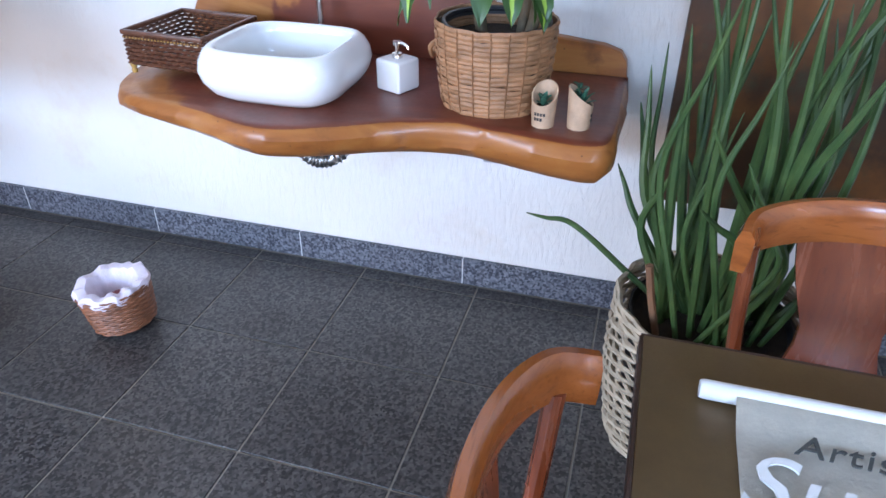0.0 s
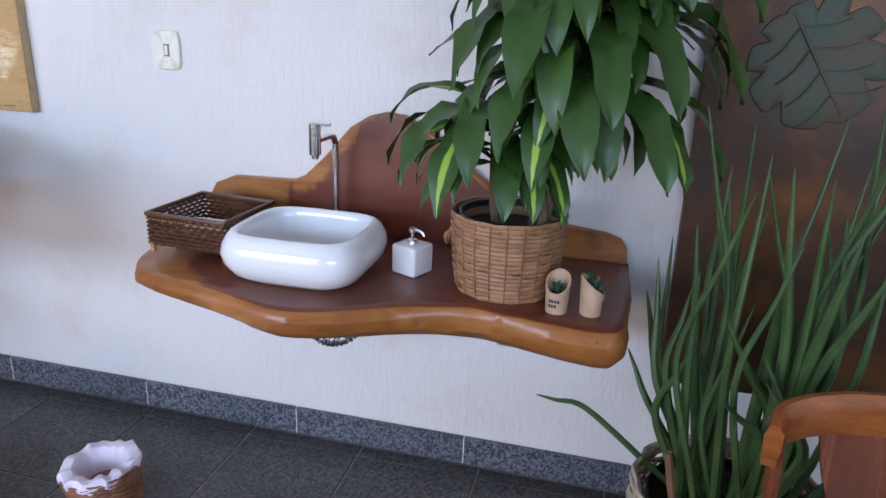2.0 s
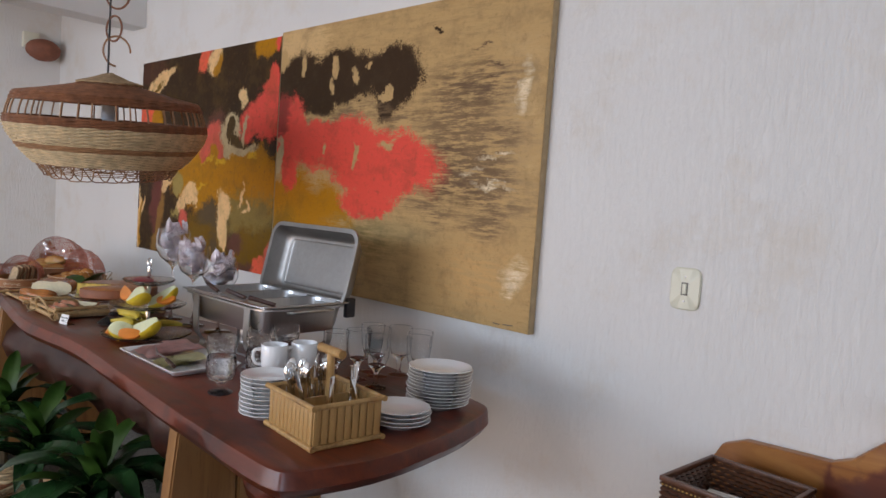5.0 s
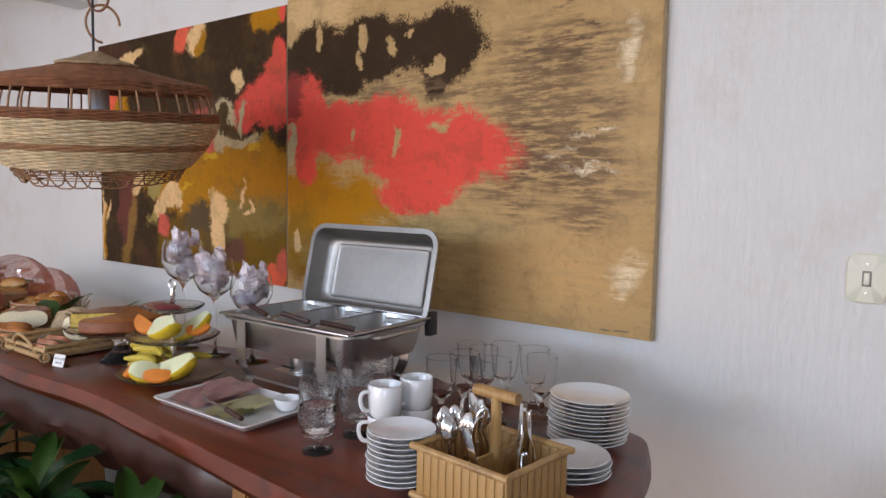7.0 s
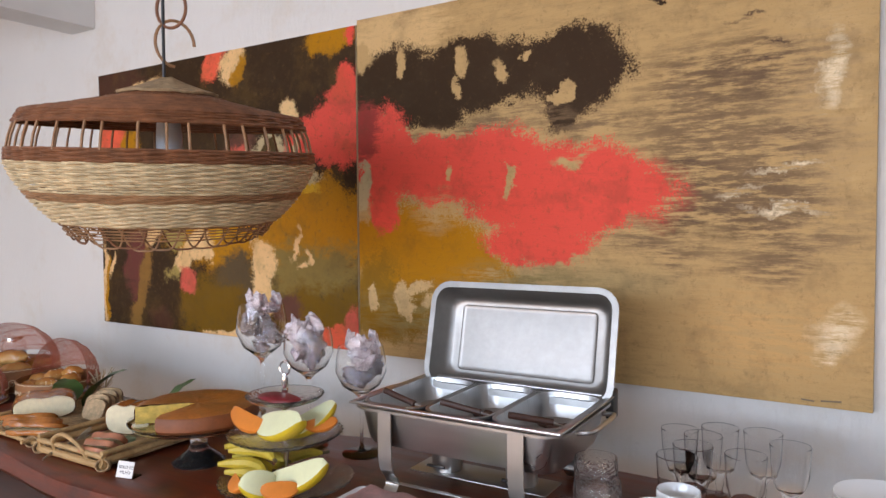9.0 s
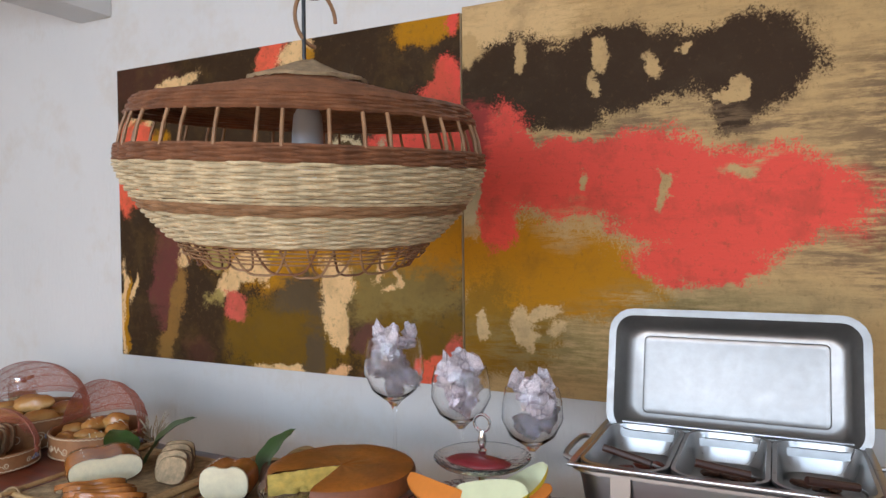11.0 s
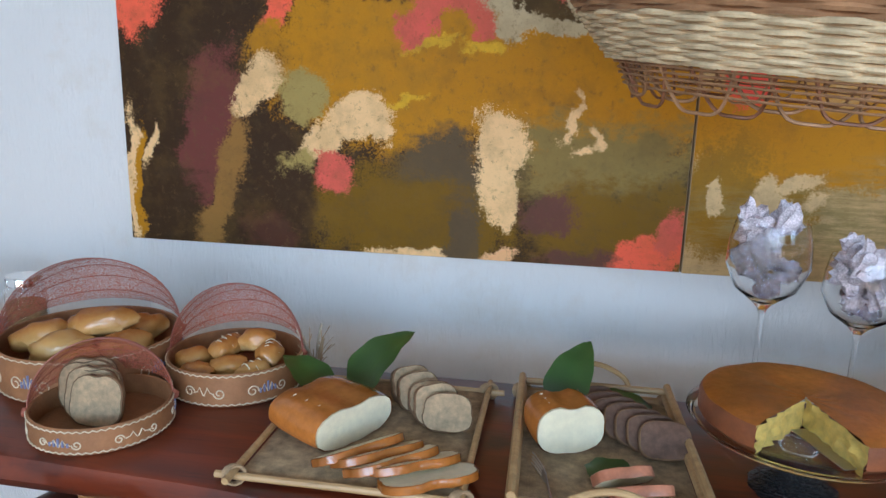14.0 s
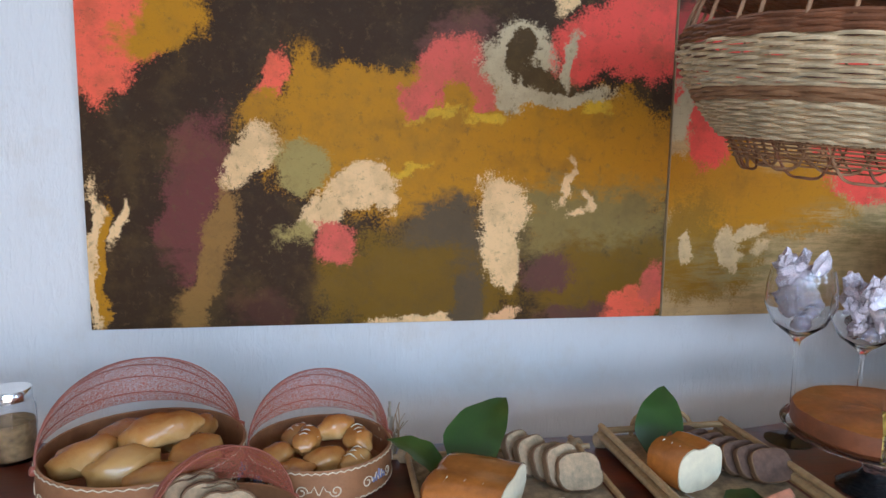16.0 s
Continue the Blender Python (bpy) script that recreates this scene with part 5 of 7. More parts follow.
def bird_cage(at, w, eave, top, label):
    cage = thing("bird_cage", at, label, "bird cage", "white bird cages on the floor")
    h = w / 2
    for z, tall in ((0.02, 0.035), (eave - 0.025, 0.045)):
        bm = bmesh.new()
        for s in (-1, 1):
            n = int(w / 0.014)
            for k in range(n + 1):
                u = -h + w * k / n
                for lean in (-1, 1):
                    tube(bm, [(u, s * h, z - tall / 2), (max(-h, min(h, u + lean * 0.02)), s * h, z + tall / 2)], 0.0013, 4)
                    tube(bm, [(s * h, u, z - tall / 2), (s * h, max(-h, min(h, u + lean * 0.02)), z + tall / 2)], 0.0013, 4)
        for s in (-1, 1):
            for dz in (-tall / 2, tall / 2):
                box(bm, (w + 0.008, 0.006, 0.006), (0, s * h, z + dz))
                box(bm, (0.006, w - 0.004, 0.006), (s * h, 0, z + dz))
        part("lace_band", bm, WHITE_PAINT, cage)
    wire = tube(bmesh.new(), [(0, 0, 0.02), (0, 0, eave - 0.03)], 0.0016, 5)
    wire = as_mesh("wire", wire)
    wire.materials.append(WHITE_PAINT)
    n = 9
    for s in (-1, 1):
        for k in range(n + 1):
            u = -h + w * k / n
            hang("wire", wire, cage, pose(u, s * h, 0))
            if 0 < k < n:
                hang("wire", wire, cage, pose(s * h, u, 0))
    for s in range(4):
        for k in range(n):
            u = -h + w * k / n
            p = Matrix.Rotation(radians(90 * s), 4, "Z") @ Vector((u, -h, 0))
            rise = top - eave
            pts = spline([(p.x, p.y, eave), (p.x * 0.93, p.y * 0.93, eave + rise * 0.38), (p.x * 0.62, p.y * 0.62, eave + rise * 0.75), (p.x * 0.12, p.y * 0.12, eave + rise * 0.97)], 5)
            part("roof_wire", tube(bmesh.new(), pts, 0.0017, 5), WHITE_PAINT, cage)
    part("finial", lathe(bmesh.new(), [(0, -0.006), (0.022, -0.006), (0.018, 0.004), (0.010, 0.012), (0.013, 0.022), (0.013, 0.040), (0.009, 0.046), (0.012, 0.054), (0.008, 0.062), (0.004, 0.066), (0.006, 0.074), (0, 0.080)], 14, (0, 0, top - 0.004)), WHITE_PAINT, cage)
    part("tray", box(bmesh.new(), (w, w, 0.01), (0, 0, 0.008), 0.002), WHITE_PAINT, cage)
    part("door_frame", tube(bmesh.new(), [(-h * 0.4, -h - 0.003, 0.06), (h * 0.4, -h - 0.003, 0.06), (h * 0.4, -h - 0.003, eave * 0.6), (-h * 0.4, -h - 0.003, eave * 0.6)], 0.003, 5, closed=True), WHITE_PAINT, cage)
    candle = thing("pillar_candle", at @ pose(0.01, 0.01, 0.013), "thick pale beige candle standing inside a white bird cage", "candle", "candles in the bird cages")
    tall = eave * 0.42
    part("wax", lathe(bmesh.new(), [(0, 0), (w * 0.20, 0), (w * 0.205, 0.004), (w * 0.205, tall - 0.006), (w * 0.19, tall), (w * 0.12, tall - 0.005), (0, tall - 0.008)], 28), WAX, candle)
    part("wick", tube(bmesh.new(), [(0, 0, tall - 0.010), (0.002, 0, tall + 0.006)], 0.0012, 5), BLACK, candle)
    return cage


bird_cage(pose(-3.195, 1.050, 0, 0, 0, 31), 0.228, 0.335, 0.430, "tall white wire bird cage with lace bands and a finial")
bird_cage(pose(-3.000, 1.168, 0, 0, 0, 31), 0.176, 0.280, 0.330, "small white wire bird cage with lace bands and a finial")


def floor_plant(at, label, seed, count, size):
    rnd = random.Random(seed)
    p = thing("floor_plant", at, label, "potted plant", "plants under the table edge")
    tagged(part("basket", woven(bmesh.new(), lambda z: 0.12 + 0.025 * z / 0.2, 0.0, 0.12, 7, 18, 0.009, 0.004, 5, seed=seed), WICKER_BROWN, p), kind="stuff")
    tagged(part("upper_weave", woven(bmesh.new(), lambda z: 0.12 + 0.025 * z / 0.2, 0.12, 0.20, 5, 18, 0.009, 0.006, 5, seed=seed + 4), WICKER_CREAM, p, "cream wicker weave"), kind="stuff")
    part("soil", lathe(bmesh.new(), [(0, 0.17), (0.125, 0.165), (0.115, 0.01), (0, 0.01)], 20), SOIL, p)
    part("stem", tube(bmesh.new(), [(0, 0, 0.15), (0.01, 0, 0.41)], 0.02, 8), STEM, p)
    kinds = [leaf_shape(0.42 * size, 0.092 * size, radians(62), radians(125), LEAF_DARK, fold=0.25, wave=0.003, sway=0.05), leaf_shape(0.36 * size, 0.086 * size, radians(40), radians(120), LEAF_DARK, fold=0.3, wave=0.003, sway=-0.04),
             leaf_shape(0.34 * size, 0.07 * size, radians(74), radians(80), LEAF_PLAIN, fold=0.3, sway=0.03), leaf_shape(0.40 * size, 0.088 * size, radians(25), radians(110), LEAF_DARK, fold=0.2, wave=0.004)]
    for k in range(count):
        hang("leaf", kinds[k % 4], p, pose(0, 0, 0.29 + 0.15 * k / count, rnd.uniform(-10, 10), rnd.uniform(-12, 12), k * 137.5 + rnd.uniform(-12, 12)))


floor_plant(pose(-4.28, 1.00, 0), "dark glossy long-leaved plant in a pale wicker basket", 31, 28, 1.08)
floor_plant(pose(-4.82, 0.97, 0), "dark glossy leafy plant in a wicker basket by the table", 32, 26, 1.02)
floor_plant(pose(-5.32, 0.97, 0), "dark glossy leafy plant in a wicker basket at the back", 33, 24, 0.98)

# ---- buffet table, tableware end ----
GLASS = glass("clear_glass")
GLASS_CUT = Tree("patterned_glass")
_d = GLASS_CUT.node("ShaderNodeTexVoronoi")
_d.inputs["Scale"].default_value = 120
GLASS_CUT.link(GLASS_CUT.co.outputs["Object"], _d.inputs["Vector"])
GLASS_CUT.bump(_d.outputs["Distance"], 0.4, 0.003)
GLASS_CUT = GLASS_CUT.set((1, 1, 1), 0.0, 0.0, Transmission_Weight=0.985, IOR=1.24)
CUTLERY_DARK = wood("dark_handle", (0.035, 0.014, 0.010), (0.075, 0.030, 0.018), 0.4, "x", 2.0)
HAM = simple("sliced_ham", (0.80, 0.50, 0.46), 0.4, vary=0.22, scale=26, bump=0.2)
CHEESE = simple("sliced_cheese", (0.74, 0.68, 0.40), 0.4, vary=0.10, scale=20, bump=0.1)
T = TABLE_Z


def plate_profile(r, h):
    return [(0, 0.002), (r * 0.55, 0.002), (r * 0.58, 0.0), (r * 0.62, 0.002), (r * 0.72, h * 0.35), (r * 0.97, h * 0.95), (r, h), (r * 0.985, h + 0.0012), (r * 0.93, h * 0.92), (r * 0.70, h * 0.5), (r * 0.60, 0.0055), (0, 0.0050)]


def plate_stack(x, y, r, count, step, h, label):
    """Every plate is a thing of its own on one shared mesh."""
    me = as_mesh("plate", lathe(bmesh.new(), plate_profile(r, h), 40))
    me.materials.append(CERAMIC)
    rnd = random.Random(int(r * 1e4) + count)
    for k in range(count):
        ob = new("plate", me)
        ob.matrix_basis = pose(x + rnd.uniform(-0.003, 0.003), y + rnd.uniform(-0.003, 0.003), T + k * step)
        tagged(ob, label, "plate", "stacked plates")


plate_stack(-3.050, 1.492, 0.094, 12, 0.0090, 0.019, "white ceramic plate in a tall stack")
plate_stack(-2.988, 1.278, 0.084, 4, 0.0108, 0.018, "white ceramic plate in a low stack")
plate_stack(-3.240, 1.033, 0.070, 10, 0.0108, 0.016, "small white saucer in a stack")


def cup(x, y, z, turn, label="stacked white ceramic coffee cup with a small handle"):
    c = thing("coffee_cup", pose(x, y, z, 0, 0, turn), label, "cup", "stacked white cups")
    part("body", lathe(bmesh.new(), [(0, 0.003), (0.024, 0.003), (0.026, 0.0), (0.029, 0.003), (0.036, 0.014), (0.0385, 0.04), (0.039, 0.078), (0.0375, 0.080), (0.0360, 0.078), (0.0355, 0.03), (0.03, 0.012), (0, 0.009)], 30), CERAMIC, c)
    part("handle", tube(bmesh.new(), spline([(0.036, 0, 0.066), (0.056, 0, 0.064), (0.060, 0, 0.045), (0.052, 0, 0.026), (0.036, 0, 0.022)], 5), 0.0048, 8), CERAMIC, c)
    return c


for x, y, a in ((-3.388, 1.148, 235), (-3.372, 1.240, 250)):
    cup(x, y, T, a)
    cup(x, y, T + 0.072, a + 12)


def goblet(x, y, stacked, label="short patterned glass goblet with another stacked inside"):
    me_out = [(0, 0.0), (0.034, 0.0), (0.035, 0.004), (0.012, 0.010), (0.009, 0.022), (0.014, 0.034), (0.034, 0.042), (0.042, 0.060), (0.044, 0.085), (0.041, 0.108), (0.0395, 0.110), (0.038, 0.107), (0.0405, 0.084), (0.038, 0.060), (0.028, 0.046), (0, 0.042)]
    g = lone("goblet", lathe(bmesh.new(), me_out, 32), GLASS_CUT, pose(x, y, T), label, "glass", "patterned goblets")
    if stacked:
        up = [(0, 0.050), (0.030, 0.050), (0.036, 0.062), (0.0365, 0.11), (0.042, 0.124), (0.0435, 0.150), (0.042, 0.168), (0.0405, 0.168), (0.041, 0.15), (0.039, 0.126), (0.034, 0.11), (0, 0.104)]
        lone("glass_tumbler", lathe(bmesh.new(), up, 32), GLASS_CUT, pose(x, y, T), "patterned glass tumbler stacked in a goblet", "glass", "patterned goblets")


goblet(-3.492, 1.040, True)
goblet(-3.500, 1.172, True)
goblet(-3.545, 1.290, True)

wine = [(0, 0.0), (0.032, 0.0), (0.033, 0.003), (0.010, 0.008), (0.006, 0.020), (0.009, 0.034), (0.007, 0.040), (0.012, 0.052), (0.026, 0.066), (0.034, 0.090), (0.0365, 0.120), (0.0385, 0.150), (0.0375, 0.151), (0.0355, 0.12), (0.033, 0.090), (0.025, 0.069), (0, 0.056)]
wine_mesh = as_mesh("wine_glass", lathe(bmesh.new(), wine, 30, squash=lambda a, r, z: (r * (1 + (0.025 * math.cos(8 * a) if 0.05 < z < 0.1 else 0)) * math.cos(a), r * (1 + (0.025 * math.cos(8 * a) if 0.05 < z < 0.1 else 0)) * math.sin(a), z)))
wine_mesh.materials.append(GLASS)
for x, y in ((-3.293, 1.460), (-3.223, 1.571), (-3.374, 1.632), (-3.395, 1.554), (-3.398, 1.470), (-3.450, 1.575), (-3.411, 1.388), (-3.285, 1.640)):
    ob = new("wine_glass", wine_mesh)
    ob.matrix_basis = pose(x, y, T, 0, 0, 40 * x) @ Matrix.Diagonal((1.06, 1.06, 1.10, 1))
    tagged(ob, "clear stemmed wine glass standing among others", "wine glass", "stemmed glasses")

holder = thing("cutlery_box", pose(-3.054, 1.083, T, 0, 0, -6), "bamboo cutlery box with a T-shaped handle", "cutlery box")
BW, BD, BH = 0.212, 0.190, 0.108
slat = box(bmesh.new(), (0.0185, 0.007, BH - 0.02), (0, 0, BH / 2), 0.003)
slat = as_mesh("slat", slat)
slat.materials.append(BAMBOO)
for s in (-1, 1):
    for k in range(11):
        hang("slat", slat, holder, pose(-BW / 2 + BW * (k + 0.5) / 11, s * BD / 2, 0.002 * (k % 2)))
    for k in range(9):
        hang("slat", slat, holder, pose(s * BW / 2, -BD / 2 + BD * (k + 0.5) / 9, 0.002 * (k % 2), 0, 0, 90))
for z in (0.006, BH - 0.006):
    for s in (-1, 1):
        part("rail", tube(bmesh.new(), [(-BW / 2 - 0.012, s * (BD / 2 + 0.004), z), (BW / 2 + 0.012, s * (BD / 2 + 0.004), z)], 0.0072, 8), BAMBOO, holder)
        part("rail", tube(bmesh.new(), [(s * (BW / 2 + 0.004), -BD / 2 - 0.008, z), (s * (BW / 2 + 0.004), BD / 2 + 0.008, z)], 0.0066, 8), BAMBOO, holder)
part("bottom", box(bmesh.new(), (BW - 0.01, BD - 0.01, 0.008), (0, 0, 0.008)), BAMBOO, holder)
part("divider", box(bmesh.new(), (0.006, BD - 0.012, BH - 0.03), (0.0, 0, BH / 2)), BAMBOO, holder)
part("post", tube(bmesh.new(), [(0.0, 0.01, 0.01), (0.0, 0.01, 0.20)], 0.0105, 10), BAMBOO, holder)
part("grip", tube(bmesh.new(), [(-0.052, 0.01, 0.205), (0.052, 0.01, 0.205)], 0.0115, 12), BAMBOO, holder)


def spoon():
    bm = bmesh.new()
    tube(bm, spline([(0, 0, 0), (0, 0.003, 0.06), (0, 0, 0.13)], 4), lambda s: 0.004 - 0.0015 * s, 6, flat=0.5)
    lathe(bm, [(0, 0.125), (0.010, 0.133), (0.0175, 0.155), (0.0165, 0.175), (0.008, 0.190), (0, 0.193)], 14, squash=lambda a, r, z: (r * math.cos(a), 0.30 * r * math.sin(a) - 0.012 * (r / 0.0175), z))
    return bm


def fork():
    bm = bmesh.new()
    # one flat blank: half of its outline, mirrored, with three slots between four tines
    half = [(0.0024, 0.0), (0.0034, 0.03), (0.0026, 0.10), (0.0030, 0.128), (0.0085, 0.140), (0.0112, 0.152), (0.0112, 0.180), (0.0100, 0.192), (0.0084, 0.180), (0.0078, 0.153), (0.0046, 0.153), (0.0040, 0.180), (0.0030, 0.192), (0.0016, 0.180), (0.0014, 0.153)]
    outline = half + [(-x, z) for x, z in reversed(half)]
    front = bm.faces.new([bm.verts.new((x, -0.0011, z)) for x, z in outline])
    back = bmesh.ops.extrude_face_region(bm, geom=[front])["geom"]
    bmesh.ops.translate(bm, vec=(0, 0.0022, 0), verts=[v for v in back if isinstance(v, bmesh.types.BMVert)])
    bmesh.ops.triangulate(bm, faces=[f for f in bm.faces if len(f.verts) > 4])
    for v in bm.verts:
        v.co.y += 0.006 * math.sin(v.co.z / 0.192 * math.tau)
    return bm


def knife():
    bm = bmesh.new()
    box(bm, (0.014, 0.006, 0.09), (0, 0, 0.045), 0.002)
    box(bm, (0.019, 0.002, 0.10), (0, 0, 0.14), 0.0007)
    return bm


kinds = []
for nm, b in (("spoon", spoon()), ("fork", fork()), ("table_knife", knife())):
    me = as_mesh(nm, b)
    me.materials.append(CHROME)
    kinds.append((nm, me))
rnd = random.Random(77)
for k in range(21):
    nm, me = kinds[0 if k < 11 else (1 if k < 16 else 2)]
    x = rnd.uniform(-0.085, -0.015) if k < 15 else rnd.uniform(0.02, 0.085)
    ob = new(nm, me)
    ob.matrix_basis = pose(-3.056 + x, 1.083 + rnd.uniform(-0.06, 0.06), T + 0.012, rnd.uniform(-16, 16), rnd.uniform(-16, 16), rnd.uniform(-90, 90)) @ Matrix.Diagonal((0.86, 0.86, 0.86, 1))
    tagged(ob, "stainless steel %s standing in the bamboo box" % nm.replace("_", " "), nm.replace("table_", ""), "cutlery in the box")

# chafing dish
chafer = thing("chafing_dish", pose(-3.868, 1.410, T, 0, 0, 1.4), "open stainless chafing dish with three food pans and raised lid", "chafing dish")
CW, CD, RZ = 0.530, 0.356, 0.215


def tub(bm, w, d, top, deep, taper, r, rim=0.0, wall=0.0015):
    """An open rounded box, hung from its rim."""
    def ring(w, d, z, rr):
        pts = []
        for cx, cy, a0 in ((1, 1, 0), (-1, 1, 90), (-1, -1, 180), (1, -1, 270)):
            for s in range(6):
                a = radians(a0 + 90 * s / 5)
                pts.append(bm.verts.new((cx * (w / 2 - rr) + rr * math.cos(a), cy * (d / 2 - rr) + rr * math.sin(a), z)))
        return pts
    rings = []
    if rim:
        rings += [ring(w + 2 * rim, d + 2 * rim, top - 0.006, r + rim), ring(w + 2 * rim, d + 2 * rim, top, r + rim)]
    rings += [ring(w, d, top, r), ring(w - taper * 0.6, d - taper * 0.6, top - deep * 0.75, r), ring(w - taper, d - taper, top - deep * 0.96, r), ring(w - taper - 0.02, d - taper - 0.02, top - deep, max(0.004, r - 0.01))]
    for a, b in zip(rings, rings[1:]):
        for i in range(24):
            bm.faces.new((a[i], a[(i + 1) % 24], b[(i + 1) % 24], b[i]))
    bm.faces.new(rings[-1])
    return bm


part("water_pan", tub(bmesh.new(), CW - 0.02, CD - 0.02, RZ - 0.006, 0.095, 0.035, 0.045, 0.014), STEEL, chafer)
bm = bmesh.new()
for s in (-1, 1):
    box(bm, (CW, 0.013, 0.006), (0, s * (CD / 2 - 0.006), RZ), 0.002)
    box(bm, (0.013, CD - 0.026, 0.006), (s * (CW / 2 - 0.006), 0, RZ), 0.002)
part("rim", bm, STEEL, chafer)
FOOD_MEAT = simple("browned_meat", (0.12, 0.045, 0.022), 0.4, vary=0.5, scale=30, bump=0.6, distance=0.006)
FOOD_TOMATO = simple("tomato_sauce", (0.25, 0.05, 0.025), 0.35, vary=0.4, scale=30, bump=0.5, distance=0.006)
for k in (-1, 0, 1):
    p = part("food_pan", tub(bmesh.new(), 0.152, CD - 0.052, RZ + 0.001, 0.062, 0.022, 0.040, 0.008), STEEL, chafer, "", pose(k * 0.170, 0, 0))
    bm = bmesh.new()
    rr = random.Random(k + 5)
    for j in range(9):
        bmesh.ops.create_icosphere(bm, subdivisions=2, radius=0.016, matrix=pose(rr.uniform(-0.04, 0.04), rr.uniform(-0.10, 0.08), RZ - 0.052, 0, 0, rr.uniform(0, 180)) @ Matrix.Diagonal((1.5, 0.8, 0.45, 1)))
    for v in bm.verts:
        v.co += v.normal * noise.noise(v.co * 90) * 0.004
    tagged(lone("cooked_food", bm, FOOD_TOMATO if k < 0 else FOOD_MEAT, chafer.matrix_basis @ pose(k * 0.170, 0, 0), "remains of browned hot food in the pan", "food", "food in the chafing dish"))
    u = thing("serving_spoon", chafer.matrix_basis @ pose(k * 0.170 + 0.03, -0.115, RZ - 0.012, 0, 8, 12 + 20 * k), "serving spoon with a dark wooden handle", "spoon", "serving spoons")
    part("handle", tube(bmesh.new(), [(-0.075, 0, 0.02), (0.02, 0, 0.016)], 0.0075, 8), CUTLERY_DARK, u)
    part("shaft", tube(bmesh.new(), [(0.015, 0, 0.016), (0.06, 0.03, 0.0), (0.09, 0.06, -0.02)], 0.003, 6), STEEL, u)
for s in (-1, 1):
    part("carrying_handle", tube(bmesh.new(), spline([(s * CW / 2, -0.085, RZ - 0.02), (s * (CW / 2 + 0.03), -0.075, RZ - 0.016), (s * (CW / 2 + 0.035), 0, RZ - 0.014), (s * (CW / 2 + 0.03), 0.075, RZ - 0.016), (s * CW / 2, 0.085, RZ - 0.02)], 5), 0.0055, 8), STEEL, chafer)
    for x in (-0.165, 0.165):
        bm = bmesh.new()
        prof = spline([(0, s * (CD / 2 - 0.004), RZ - 0.012), (0, s * (CD / 2 - 0.004), 0.12), (0, s * (CD / 2 - 0.010), 0.07), (0, s * (CD / 2 - 0.035), 0.03), (0, s * (CD / 2 - 0.005), 0.002)], 5)
        rows = [[bm.verts.new((w, p.y + t, p.z)) for w, t in ((-0.018, -0.0015), (0.018, -0.0015), (0.018, 0.0015), (-0.018, 0.0015))] for p in prof]
        for a, b in zip(rows, rows[1:]):
            for q in range(4):
                bm.faces.new((a[q], a[(q + 1) % 4], b[(q + 1) % 4], b[q]))
        part("leg", bm, STEEL, chafer, "", pose(x, 0, 0))
part("burner_shelf", box(bmesh.new(), (0.36, 0.10, 0.003), (0, 0, 0.03), 0.001), STEEL, chafer)
for s in (-1, 1):
    part("stretcher", box(bmesh.new(), (0.34, 0.012, 0.003), (0, s * 0.145, 0.032), 0.001), STEEL, chafer)
    b = part("burner", lathe(bmesh.new(), [(0, 0), (0.037, 0), (0.038, 0.045), (0.03, 0.05), (0.022, 0.047), (0, 0.046)], 24), STEEL, chafer, "", pose(s * 0.10, 0, 0.032))
    part("knob", box(bmesh.new(), (0.05, 0.008, 0.006), (0, -0.055, 0.02), 0.002), BLACK, b)
lid = bmesh.new()
tub(lid, CW - 0.030, 0.262, 0.0, 0.066, 0.05, 0.040, 0.016)
lid_ob = part("lid", lid, SATIN, chafer, "raised rectangular steel lid", pose(0.004, CD / 2 - 0.006, RZ + 0.116, 77.0, 0, 0))
part("inset_line", tub(bmesh.new(), CW - 0.14, 0.180, -0.0625, 0.0025, 0.004, 0.012), SATIN, lid_ob)
for s in (-1, 1):
    part("hinge", box(bmesh.new(), (0.02, 0.04, 0.07), (s * (CW / 2 - 0.01), CD / 2 + 0.008, RZ - 0.02), 0.004), BLACK, chafer, "black hinge block")

# cold meat platter
platter = thing("serving_platter", pose(-3.897, 1.111, T, 0, 0, 0.5), "white rectangular platter with cold cuts", "platter")
bm = bmesh.new()


def dish_ring(w, d, z, r):
    return [bm.verts.new((cx * (w / 2 - r) + r * math.cos(radians(a0 + 18 * s)), cy * (d / 2 - r) + r * math.sin(radians(a0 + 18 * s)), z)) for cx, cy, a0 in ((1, 1, 0), (-1, 1, 90), (-1, -1, 180), (1, -1, 270)) for s in range(6)]


rings = [dish_ring(*v) for v in ((0.355, 0.20, 0.0, 0.012), (0.368, 0.212, 0.002, 0.014), (0.40, 0.243, 0.0185, 0.016), (0.40, 0.243, 0.0205, 0.016), (0.394, 0.237, 0.021, 0.015), (0.366, 0.210, 0.0075, 0.013), (0.352, 0.197, 0.006, 0.012))]
for a, b in zip(rings, rings[1:]):
    for i in range(24):
        bm.faces.new((a[i], a[(i + 1) % 24], b[(i + 1) % 24], b[i]))
bm.faces.new(rings[0][::-1])
bm.faces.new(rings[-1])
part("dish", bm, CERAMIC, platter)


